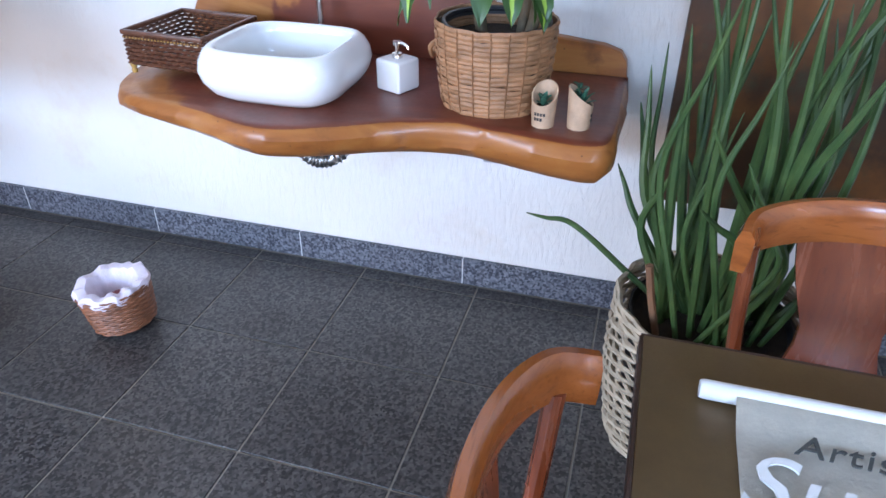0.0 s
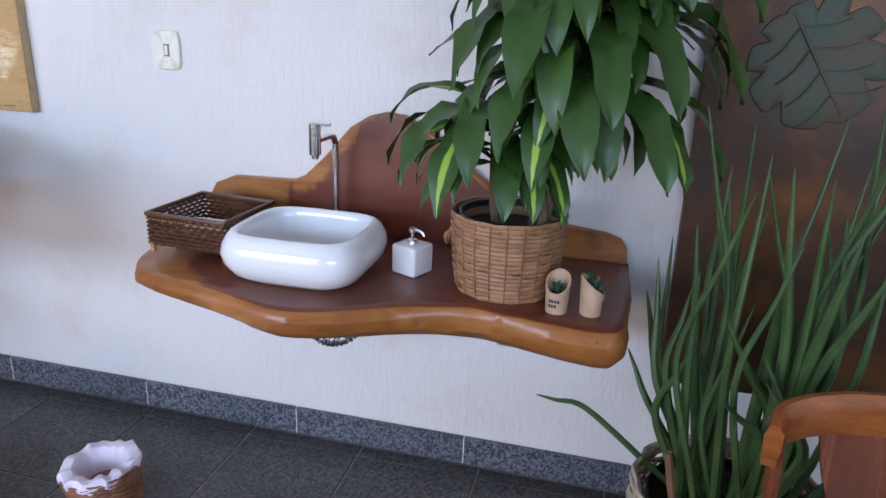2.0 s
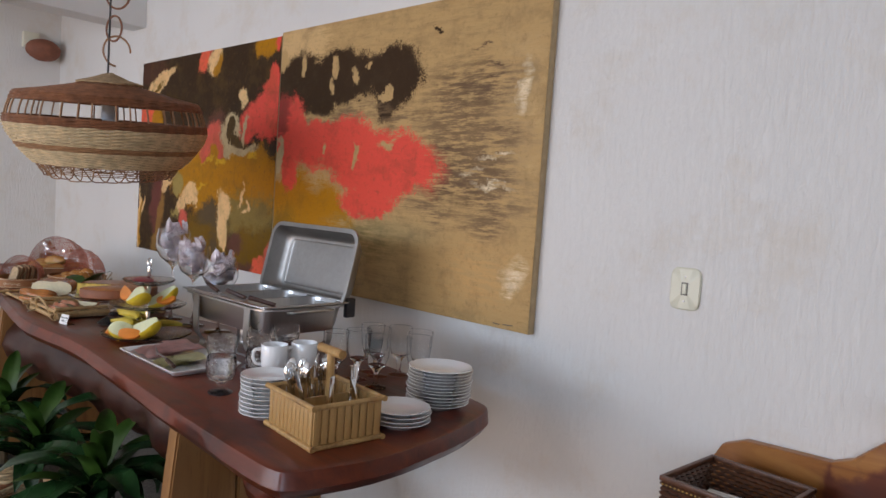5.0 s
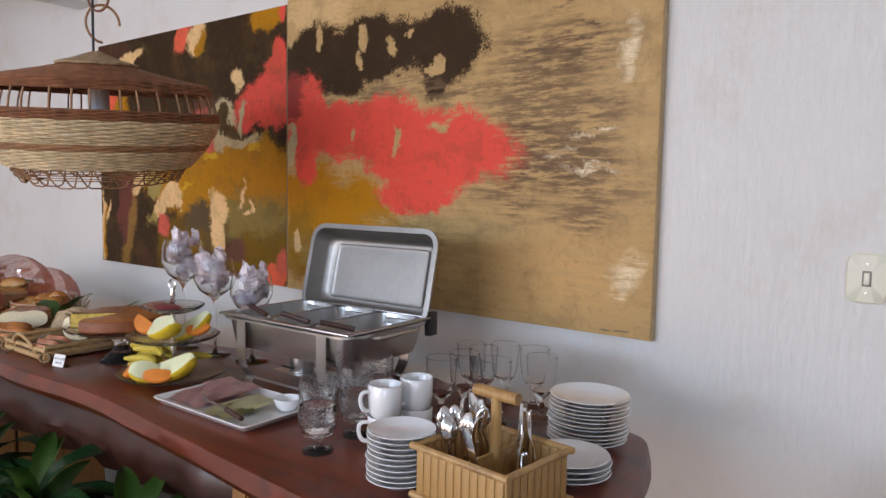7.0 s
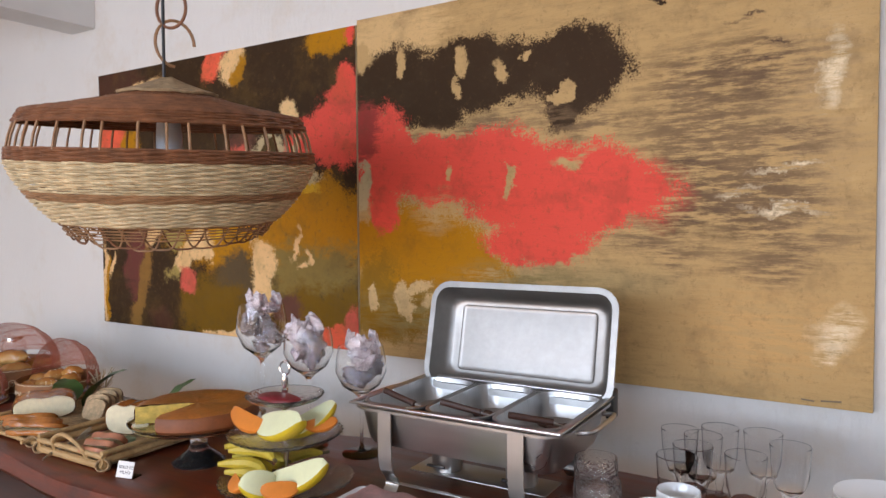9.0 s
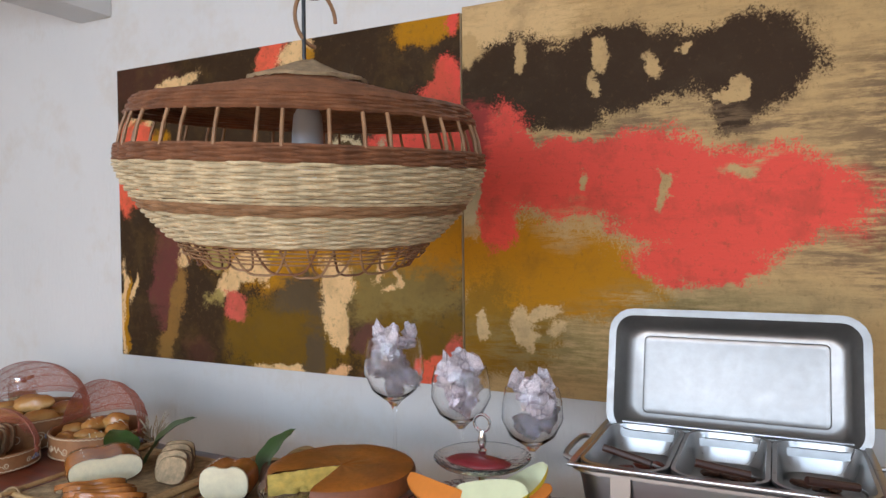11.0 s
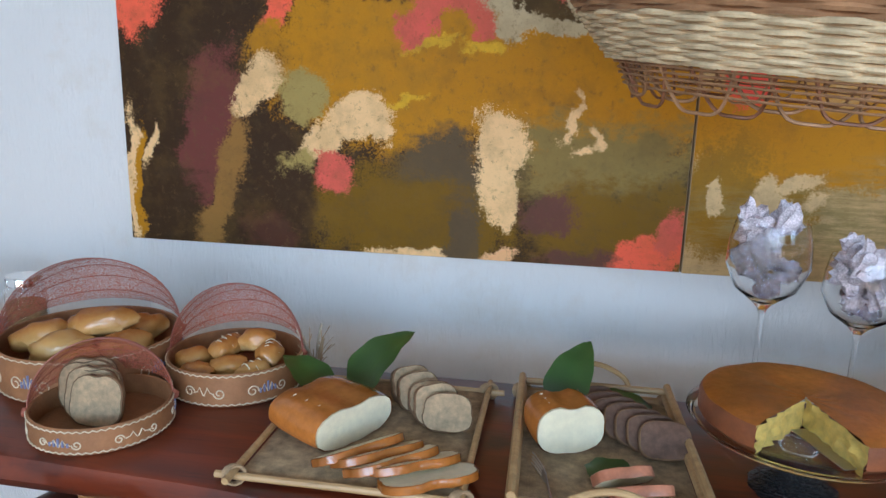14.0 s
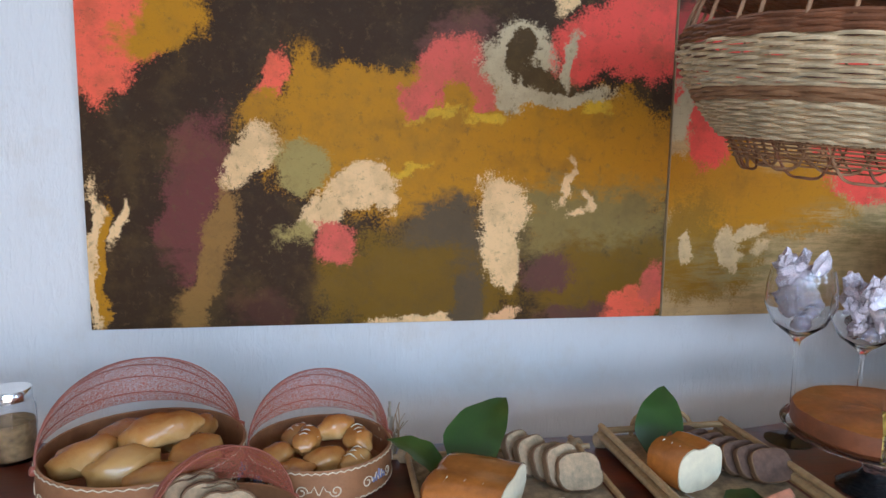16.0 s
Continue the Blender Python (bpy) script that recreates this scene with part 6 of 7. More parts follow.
def slices(name, material, n, x0, y0, dx, dy, w, d, seed, label, category):
    r = random.Random(seed)
    for k in range(n):
        bm = bmesh.new()
        gx, gy = 10, 7
        g = [[bm.verts.new((w * (i / gx - 0.5), d * (j / gy - 0.5), 0.0028 * math.sin(i * 1.1 + k) + 0.003 * noise.noise(Vector((i * 0.5, j * 0.5, k))))) for i in range(gx + 1)] for j in range(gy + 1)]
        for j in range(gy):
            for i in range(gx):
                bm.faces.new((g[j][i], g[j][i + 1], g[j + 1][i + 1], g[j + 1][i]))
        bmesh.ops.solidify(bm, geom=bm.faces[:], thickness=0.0014)
        lone(name, bm, material, pose(x0 + dx * k, y0 + dy * k, T + 0.0115 + 0.0034 * k, r.uniform(-1.5, 1.5), r.uniform(-2, 1), r.uniform(-7, 7)), label, category, name + " on the platter")


slices("ham_slice", HAM, 8, -4.010, 1.075, 0.004, 0.013, 0.145, 0.095, 3, "thin pink ham slice on the white platter", "ham")
slices("cheese_slice", CHEESE, 6, -3.855, 1.060, 0.005, 0.013, 0.10, 0.085, 4, "thin yellow cheese slice on the white platter", "cheese")
for x, y, tip in ((-3.752, 1.170, 0),):
    lone("sauce_dish", lathe(bmesh.new(), [(0, 0.0), (0.02, 0.0), (0.030, 0.012), (0.036, 0.030), (0.0345, 0.031), (0.028, 0.013), (0.018, 0.004), (0, 0.004)], 26), CERAMIC, pose(x, y, T + 0.0115, 0, tip, 40), "small white ceramic sauce dish on the platter", "dish", "sauce dishes")
f = thing("serving_fork", pose(-3.825, 1.035, T + 0.027, 0, 0, -12), "steel fork with a dark wooden handle on the platter", "fork")
part("tines", fork(), STEEL, f, "", pose(0, 0, 0, 0, -90, 0) @ pose(0, 0, -0.03))
part("handle", tube(bmesh.new(), [(0.0, 0, 0.001), (0.09, 0, 0.001)], 0.0065, 8), CUTLERY_DARK, f)
# ---- buffet table, food end ----
CRUST = Tree("bread_crust")
_n1, _n2, _n3 = CRUST.noise(7, 4), CRUST.noise(30, 5, 0.65), CRUST.noise(120, 3)
_x = CRUST.node("ShaderNodeSeparateXYZ")
CRUST.link(CRUST.co.outputs["Generated"], _x.inputs[0])
_t = CRUST.math("ADD", _x.outputs[2], CRUST.range(_n2, 0.3, 0.7, -0.22, 0.22))
_c = CRUST.ramp(_t, (0.15, (0.62, 0.38, 0.15)), (0.5, (0.50, 0.23, 0.055)), (1.0, (0.36, 0.115, 0.020)))
_c = CRUST.mix(CRUST.range(CRUST.math("ADD", _n1, CRUST.range(CRUST.node("ShaderNodeObjectInfo").outputs["Random"], 0, 1, -0.16, 0.16)), 0.45, 0.7, 0, 0.7), _c, (0.62, 0.38, 0.13))
CRUST.bump(_n3, 0.2, 0.003)
CRUST = CRUST.set(_c, 0.24)
GLAZED = simple("glazed_crust", (0.42, 0.140, 0.026), 0.19, vary=0.45, scale=9, bump=0.1)
CRUMB = simple("white_crumb", (0.82, 0.73, 0.50), 0.85, vary=0.08, scale=60, bump=0.6, distance=0.004)
BROWN_CRUMB = simple("brown_crumb", (0.74, 0.53, 0.31), 0.85, vary=0.26, scale=70, bump=1.0, distance=0.007)
BROWN_CRUST = simple("brown_crust", (0.22, 0.12, 0.055), 0.7, vary=0.25, scale=30, bump=0.4)
DARK_CRUMB = simple("dark_crumb", (0.15, 0.082, 0.052), 0.85, vary=0.35, scale=60, bump=0.6, distance=0.004)
CAKE_TOP = simple("cake_top", (0.40, 0.125, 0.016), 0.36, vary=0.40, scale=11, bump=0.3)
CAKE_SIDE = simple("cake_side", (0.22, 0.062, 0.016), 0.55, vary=0.3, scale=20, bump=0.3)
CAKE_CRUMB = simple("cake_crumb", (0.76, 0.54, 0.13), 0.85, vary=0.25, scale=50, bump=0.8, distance=0.006)
BANANA = simple("banana_skin", (0.58, 0.44, 0.05), 0.45, vary=0.22, scale=18, bump=0.1)
MELON = simple("melon_flesh", (0.72, 0.74, 0.46), 0.35, vary=0.08, scale=14, bump=0.1)
MELON_RIND = simple("melon_rind", (0.70, 0.50, 0.03), 0.4, vary=0.12, scale=20, bump=0.1)
PAPAYA = simple("papaya_flesh", (0.72, 0.22, 0.03), 0.35, vary=0.15, scale=14, bump=0.1)
WATERMELON = simple("red_fruit", (0.22, 0.02, 0.025), 0.35, vary=0.2, scale=20)
TULLE = Tree("coral_tulle")
_f = TULLE.noise(420, 2, 0.6)
TULLE = TULLE.set((0.50, 0.14, 0.08), 0.7, 0.0, Alpha=TULLE.range(_f, 0.42, 0.58, 0.30, 0.78))
HOOP = simple("coral_wire", (0.30, 0.085, 0.05), 0.5, vary=0.15)
LEATHER = simple("tan_leather_band", (0.31, 0.135, 0.052), 0.6, vary=0.22, scale=24, bump=0.3)
LACE = simple("cream_lacing", (0.70, 0.58, 0.40), 0.7, vary=0.15, scale=30)
BLUE_INK = simple("blue_paint", (0.20, 0.22, 0.36), 0.6, vary=0.1)
FOIL = simple("silver_shell", (0.84, 0.80, 0.83), 0.12, 1.0, vary=0.2, scale=34, bump=0.9, distance=0.012)
SHELL = simple("pale_shell", (0.70, 0.62, 0.64), 0.26, 0.4, vary=0.2, scale=40, bump=0.5, distance=0.005)
BURLAP = simple("burlap", (0.50, 0.35, 0.19), 0.9, vary=0.4, scale=45, bump=1.0, distance=0.006)


def lump(r, squash, seed, rough=0.10, scale=18.0, sub=3):
    bm = bmesh.new()
    bmesh.ops.create_icosphere(bm, subdivisions=sub, radius=r)
    for v in bm.verts:
        n = v.co.normalized()
        v.co = Vector((n.x * squash[0], n.y * squash[1], n.z * squash[2])) * r * (1 + rough * noise.noise(n * scale * 0.1 + Vector((seed, 0, 0))) + 0.3 * rough * noise.noise(n * scale * 0.4 + Vector((seed, 3, 0))))
    return bm


def bun(at, length, width, height, seed, label, slash=0):
    b = thing("bread_roll", at, label, "bread", "rolls in the baskets")
    bm = lump(1.0, (length / 2, width / 2, height / 2), seed, 0.22)
    for v in bm.verts:
        if v.co.z < -height * 0.28:
            v.co.z = -height * 0.28 + (v.co.z + height * 0.28) * 0.35
        if slash:
            v.co.z -= 0.004 * max(0, math.cos(v.co.x / length * math.tau * slash)) ** 8 * (v.co.z > 0)
    part("crust", bm, CRUST, b, "", pose(0, 0, height * 0.38))
    if slash == 1:
        bm = lump(1.0, (length * 0.36, width * 0.10, height * 0.10), seed + 2, 0.2)
        part("split", bm, CRUMB, b, "pale split along the crust", pose(0, 0, height * 0.86))
    elif slash:
        for k in range(3):
            bm = tube(bmesh.new(), spline([(0, -width * 0.40, height * 0.55), (0, 0, height * 0.88), (0, width * 0.40, height * 0.55)], 5), lambda s: 0.0018 * math.sin(math.pi * min(1, max(0.05, s))), 5, flat=0.5)
            part("stripe", bm, CRUMB, b, "", pose((k - 1) * length * 0.2, 0, 0))
    return b


def hooded_basket(x, y, r, band, hood, turn, label):
    b = thing("bread_basket", pose(x, y, T, 0, 0, turn), label, "basket", "round bread baskets with net hoods")
    bm = lathe(bmesh.new(), [(0, 0.002), (r - 0.004, 0.0), (r, 0.004), (r + 0.001, band * 0.5), (r, band - 0.002), (r - 0.002, band), (r - 0.005, band - 0.002), (r - 0.006, 0.010), (0, 0.010)], 56)
    side = part("band", bm, LEATHER, b)
    for z in (0.006, band - 0.005):
        pts = [((r + 0.0012) * math.cos(math.tau * k / 120), (r + 0.0012) * math.sin(math.tau * k / 120), z + 0.0016 * (1 if k % 2 else -1)) for k in range(120)]
        part("lacing", tube(bmesh.new(), pts, 0.0013, 4, closed=True), LACE, side, "cream zigzag lacing")
    # painted scrolls round the band
    n = max(5, int(r * 50))
    for k in range(n):
        a0 = math.tau * k / n
        blue = k % 2 == 0
        bm = bmesh.new()
        for s in (-1, 1):
            pts = []
            for q in range(19):
                u = q / 18
                curl, th = band * 0.17 * (1 - 0.72 * u), math.pi * (1 + s * 2.6 * u)
                aa = a0 + s * 0.031 / r + curl * math.cos(th if s > 0 else th + math.pi) / r
                pts.append(((r + 0.0018) * math.cos(aa), (r + 0.0018) * math.sin(aa), band * 0.44 + curl * math.sin(th)))
            tube(bm, pts, 0.0013, 4)
            tube(bm, [((r + 0.0018) * math.cos(a0 + s * w / r), (r + 0.0018) * math.sin(a0 + s * w / r), band * z) for w, z in ((0.001, 0.36), (0.008, 0.60), (0.013, 0.46), (0.021, 0.42))], 0.0012, 4)
        part("scroll", bm, LACE, side, "white painted scroll")
        if blue:
            bm = bmesh.new()
            for q in range(5):
                aa = a0 + (q - 2) * 0.008 / r
                tube(bm, [((r + 0.0016) * math.cos(aa), (r + 0.0016) * math.sin(aa), band * 0.36), ((r + 0.0016) * math.cos(aa), (r + 0.0016) * math.sin(aa), band * (0.50 + 0.16 * (2 - abs(q - 2)) / 2))], 0.0022, 4)
            part("flower", bm, BLUE_INK, side, "blue painted flower")
    # hood: hoops hinged at both sides, net between them
    angles = [82, 66, 50, 34, 18]

    def hoop_point(angle, s):
        w = r * math.cos(math.pi * s)
        h = hood * math.sin(math.pi * s)
        return Vector((w, h * math.cos(radians(angle)) * (r / hood) * 0.98, band - 0.008 + h * math.sin(radians(angle))))

    for a in angles:
        part("hoop", tube(bmesh.new(), [hoop_point(a, s / 24) for s in range(25)], 0.0013, 5), HOOP, b, "coral wire hoop")
    bm = bmesh.new()
    grid = [[bm.verts.new(hoop_point(82 - 72 * j / 16, i / 24) * (1.0 - 0.012 * (0.5 - 0.5 * math.cos(j * math.pi / 2)))) for i in range(25)] for j in range(17)]
    for j in range(16):
        for i in range(24):
            bm.faces.new((grid[j][i], grid[j][i + 1], grid[j + 1][i + 1], grid[j + 1][i]))
    part("net", bm, TULLE, b, "sheer coral net hood")
    for s in (-1, 1):
        part("knot", lump(0.008, (1, 1, 1.2), 3 + s, 0.3, sub=2), HOOP, b, "", pose(s * (r + 0.002), 0, band - 0.008))
    return b


B1, B2, B3 = (-5.996, 1.372), (-5.672, 1.392), (-5.820, 1.150)
hooded_basket(B1[0], B1[1], 0.182, 0.092, 0.165, 27, "round leather-banded bread basket with long rolls under a coral net hood")
hooded_basket(B2[0], B2[1], 0.140, 0.070, 0.150, 12, "round leather-banded bread basket with buns under a coral net hood")
hooded_basket(B3[0], B3[1], 0.122, 0.050, 0.120, 31, "small leather-banded basket with sliced brown bread under a net hood")
for k, (dx, dy, dz, a, l) in enumerate(((-0.090, -0.030, 0.034, 30, 0.130), (0.030, 0.000, 0.064, 18, 0.150), (-0.020, -0.070, 0.028, 22, 0.130), (0.095, -0.020, 0.024, 60, 0.12), (-0.040, 0.060, 0.030, -10, 0.13), (0.065, 0.085, 0.026, 50, 0.12), (0.045, -0.105, 0.016, 0, 0.11))):
    bun(pose(B1[0] + dx, B1[1] + dy, T + dz + 0.022, 0, -8, a), l, 0.082, 0.068, k * 1.7, "long golden crusty bread roll", 0)
for k, (dx, dy, dz, a) in enumerate(((-0.082, -0.025, 0.026, 40), (-0.026, 0.005, 0.042, 75), (0.030, 0.036, 0.054, 20), (0.074, 0.006, 0.040, 100), (0.010, -0.052, 0.026, 15), (0.066, -0.060, 0.022, 60), (-0.048, -0.080, 0.016, 0), (-0.045, 0.070, 0.024, 40))):
    bun(pose(B2[0] + dx, B2[1] + dy, T + dz + 0.006, 0, -5, a), 0.080, 0.058, 0.052, 20 + k * 1.3, "small glossy brown bun", 2 if k % 2 else 0)


def bread_slice(at, w, h, thick, crumb, crust, label, group, seed=0, notch=0.0):
    """A slice standing in its own xz plane: crumb faces and a crust band."""
    s = thing("bread_slice", at, label, "bread", group)
    n = 30
    ring = []
    for i in range(n):
        a = math.tau * i / n
        c, q = math.cos(a), math.sin(a)
        k = (abs(c) ** 3.2 + abs(q) ** 3.2) ** (-1 / 3.2)
        r = 1 + 0.035 * noise.noise(Vector((c * 2 + seed, q * 2, 0)))
        ring.append((w / 2 * k * c * r * (1.0 if q < 0 else 0.96), h / 2 * k * q * r + h / 2 - notch * h * math.exp(-(c / 0.20) ** 2) * (q > 0)))
    bm = bmesh.new()
    a = [bm.verts.new((x * 0.97, -thick / 2, (z - h / 2) * 0.96 + h / 2)) for x, z in ring]
    b = [bm.verts.new((x * 0.97, thick / 2, (z - h / 2) * 0.96 + h / 2)) for x, z in ring]
    bm.faces.new(a)
    bm.faces.new(b[::-1])
    for i in range(n):
        bm.faces.new((a[i], a[(i + 1) % n], b[(i + 1) % n], b[i]))
    part("crumb", bm, crumb, s)
    bm = bmesh.new()
    rows = []
    for y, k in ((-thick / 2 + 0.0004 - 0.001, 0.955), (-thick / 2 + 0.001, 1.0), (thick / 2 - 0.001, 1.0), (thick / 2 - 0.0004 + 0.001, 0.955)):
        rows.append([bm.verts.new((x * k, y, (z - h / 2) * k + h / 2)) for x, z in ring])
    for p, q in zip(rows, rows[1:]):
        for i in range(n):
            bm.faces.new((p[i], p[(i + 1) % n], q[(i + 1) % n], q[i]))
    part("crust", bm, crust, s)
    return s


for k in range(5):
    bread_slice(pose(B3[0] - 0.060 + (0, 0.012, 0.034, 0.042, 0.066)[k], B3[1] + 0.044 - 0.0190 * k, T + 0.011, -(10, 17, 12, 22, 15)[k], (6, -3, 4, -4, 0)[k], (38, 24, 20, 6, 4)[k]), 0.102, 0.094, 0.012, BROWN_CRUMB, BROWN_CRUST, "brown wholemeal bread slice leaning in the small basket", "brown slices", k, 0.05)

# dried grass
tuft = thing("dried_grass", pose(-5.528, 1.470, T), "small tuft of dry grey-brown grass stems", "dried flowers")
rnd = random.Random(9)
for k in range(46):
    a, l = rnd.uniform(0, math.tau), rnd.uniform(0.04, 0.10)
    part("stalk", tube(bmesh.new(), spline([(0.012 * math.cos(a), 0.012 * math.sin(a), 0), (0.02 * math.cos(a), 0.02 * math.sin(a), l * 0.6), (0.045 * math.cos(a) * rnd.uniform(0.3, 1.2), 0.045 * math.sin(a), l)], 3), 0.0011 if k % 6 else 0.0028, 4), RAFFIA if k % 3 else WICKER_PALE, tuft)


def cane_tray(name, at, w, d, label, rims, handles):
    t = thing(name, at, label, "tray")
    part("mat", box(bmesh.new(), (w - 0.01, d - 0.01, 0.006), (0, 0, 0.010), 0.002), BURLAP, t)
    for s in (-1, 1):
        for off, z, r in rims:
            part("rail", tube(bmesh.new(), [(-w / 2 - off, s * (d / 2), z), (0, s * d / 2, z + 0.001), (w / 2 + off, s * (d / 2), z)], r, 8), CANE, t)
            part("rail", tube(bmesh.new(), [(s * (w / 2), -d / 2 - off, z + r * 1.3), (s * w / 2, 0, z + r * 1.3 + 0.001), (s * (w / 2), d / 2 + off, z + r * 1.3)], r, 8), CANE, t)
    for sx in (-1, 1):
        for sy in (-1, 1):
            bm = bmesh.new()
            for k in range(6):
                tube(bm, [(0.016 * math.cos(math.tau * q / 12 + 0.7 * k), 0.016 * math.sin(math.tau * q / 12 + 0.7 * k) * 0.9, -0.01 + 0.004 * k) for q in range(12)], 0.0026, 4, closed=True)
            tagged(part("binding", bm, RAFFIA, t, "raffia corner binding", pose(sx * w / 2, sy * d / 2, 0.014, 70, 0, 45)), kind="stuff")
    if handles:
        for s in (-1, 1):
            part("handle", tube(bmesh.new(), spline([(-0.075, s * d / 2, 0.02), (-0.06, s * (d / 2 + 0.012), 0.055), (0, s * (d / 2 + 0.018), 0.078), (0.06, s * (d / 2 + 0.012), 0.055), (0.075, s * d / 2, 0.02)], 6), 0.0055, 8), CANE, t, "arched cane handle")
    return t


cane_tray("bread_tray", pose(-5.314, 1.218, T, 0, 0, 0), 0.366, 0.408, "square cane tray with a coarse brown mat and raffia bindings", ((0.032, 0.012, 0.0062),), False)
cane_tray("handled_tray", pose(-4.915, 1.222, T, 0, 0, 1), 0.290, 0.445, "bamboo serving tray with arched handles", ((0.006, 0.012, 0.010), (0.004, 0.036, 0.0075)), True)


def broad_leaf(at, l, w, label="broad dark green garnish leaf"):
    bm = bmesh.new()
    ribbon_leaf(bm, l, w, radians(60), radians(55), fold=0.16, wave=0.002, segments=14, tip=0.35)
    lone("garnish_leaf", bm, LEAF_PLAIN, at, label, "leaf", "garnish leaves")


broad_leaf(pose(-5.395, 1.330, T + 0.012, 0, -4, 40), 0.190, 0.135)
broad_leaf(pose(-5.440, 1.300, T + 0.020, 0, 6, 160), 0.135, 0.095)
broad_leaf(pose(-4.985, 1.335, T + 0.02, 0, -12, 60), 0.165, 0.095)
broad_leaf(pose(-4.925, 1.385, T + 0.03, 0, 50, 10), 0.160, 0.075, "broad pale green garnish leaf on the tray rim")
broad_leaf(pose(-4.935, 1.165, T + 0.018, 0, 58, -40), 0.120, 0.085)


def cut_loaf(at, l, w, h, label):
    b = thing("bread_loaf", at, label, "bread", "cut loaves on the trays")
    n = 26
    ring = []
    for i in range(n):
        a = math.tau * i / n
        c, q = math.cos(a), math.sin(a)
        k = (abs(c) ** 2.8 + abs(q) ** 2.8) ** (-1 / 2.8)
        ring.append((w / 2 * k * c, h / 2 * k * q + h / 2 - 0.10 * h * math.exp(-((c) / 0.22) ** 2) * (q > 0)))
    bm = bmesh.new()
    rows = []
    for s, k in ((0, 0.55), (0.03, 0.80), (0.10, 0.95), (0.3, 1.0), (0.7, 1.02), (1.0, 1.0)):
        rows.append([bm.verts.new((l * s, y * k, (z - h * 0.4) * k + h * 0.4)) for y, z in ring])
    for p, q in zip(rows, rows[1:]):
        for i in range(n):
            bm.faces.new((p[i], p[(i + 1) % n], q[(i + 1) % n], q[i]))
    bm.faces.new(rows[0])
    part("crust", bm, GLAZED, b)
    bm = bmesh.new()
    f = [bm.verts.new((l + 0.001 + 0.002 * noise.noise(Vector((y * 40, z * 40, 0))), y * 0.965, (z - h * 0.45) * 0.965 + h * 0.45)) for y, z in ring]
    g = [bm.verts.new((l - 0.004, y * 0.97, (z - h * 0.45) * 0.97 + h * 0.45)) for y, z in ring]
    bm.faces.new(f)
    for i in range(n):
        bm.faces.new((f[i], f[(i + 1) % n], g[(i + 1) % n], g[i]))
    part("cut_face", bm, CRUMB, b, "white cut crumb")
    for k in range(3):
        part("score", tube(bmesh.new(), spline([(l * (0.25 + 0.22 * k), -w * 0.46, h * 0.42), (l * (0.27 + 0.22 * k), -w * 0.40, h * 0.80), (l * (0.30 + 0.22 * k), -w * 0.26, h * 0.965)], 4), 0.002, 4, flat=0.4), CRUMB, b)
    return b


cut_loaf(pose(-5.468, 1.238, T + 0.013, 0, 0, -31), 0.150, 0.180, 0.074, "glazed white loaf cut to show pale crumb")
for k, (x, y, lean, turn) in enumerate(((-5.338, 1.120, 62, 46), (-5.304, 1.117, 65, 43), (-5.276, 1.102, 66, 42), (-5.240, 1.106, 69, 36), (-5.206, 1.082, 79, 30))):
    bread_slice(pose(x, y, T + 0.017, lean, 3 * (k % 2), turn), 0.166, 0.076, 0.0135, CRUMB, GLAZED, "soft white bread slice with glazed crust lying on the tray", "white slices on the tray", k + 9, 0.16)
rnd = random.Random(61)
for k in range(5):
    bread_slice(pose(-5.270 + 0.020 * k + rnd.uniform(-0.008, 0.008), 1.332 - 0.027 * k, T + 0.014, -20 - rnd.uniform(0, 14), rnd.uniform(-5, 5), 44 - 8 * k + rnd.uniform(-7, 7)), 0.092 + rnd.uniform(-0.006, 0.004), 0.074 + rnd.uniform(-0.006, 0.003), 0.015, BROWN_CRUMB, BROWN_CRUST, "brown seeded bread slice leaning on the tray", "brown slices on the tray", k + 30)
cut_loaf(pose(-5.000, 1.275, T + 0.014, 0, 0, -68), 0.086, 0.125, 0.090, "torn end of a soft white loaf with glazed top")
for k in range(7):
    bread_slice(pose(-4.915 + 0.018 * k, 1.320 - 0.021 * k, T + 0.020, -38, 0, 24 - 3 * k), 0.092, 0.066, 0.013, DARK_CRUMB, BROWN_CRUST, "dark brown bread slice leaning on the handled tray", "dark slices", k + 50)
PINK_CRUST = simple("pink_crust", (0.56, 0.22, 0.12), 0.35, vary=0.3, scale=20)
for k in range(3):
    bread_slice(pose(-4.895 + 0.026 * k, 1.115 - 0.034 * k, T + 0.017, 44 + 8 * k, 0, 22 - 6 * k), 0.100, 0.056, 0.016, CRUMB, PINK_CRUST, "white bread slice with a pinkish glazed crust", "slices on the handled tray", k + 70, 0.1)
f = thing("serving_fork", pose(-5.010, 1.075, T + 0.026, 0, 0, 110), "steel fork resting on the handled tray", "fork")
part("tines", fork(), STEEL, f, "", pose(0, 0, 0, 0, 82, 0) @ pose(0, 0, -0.13))

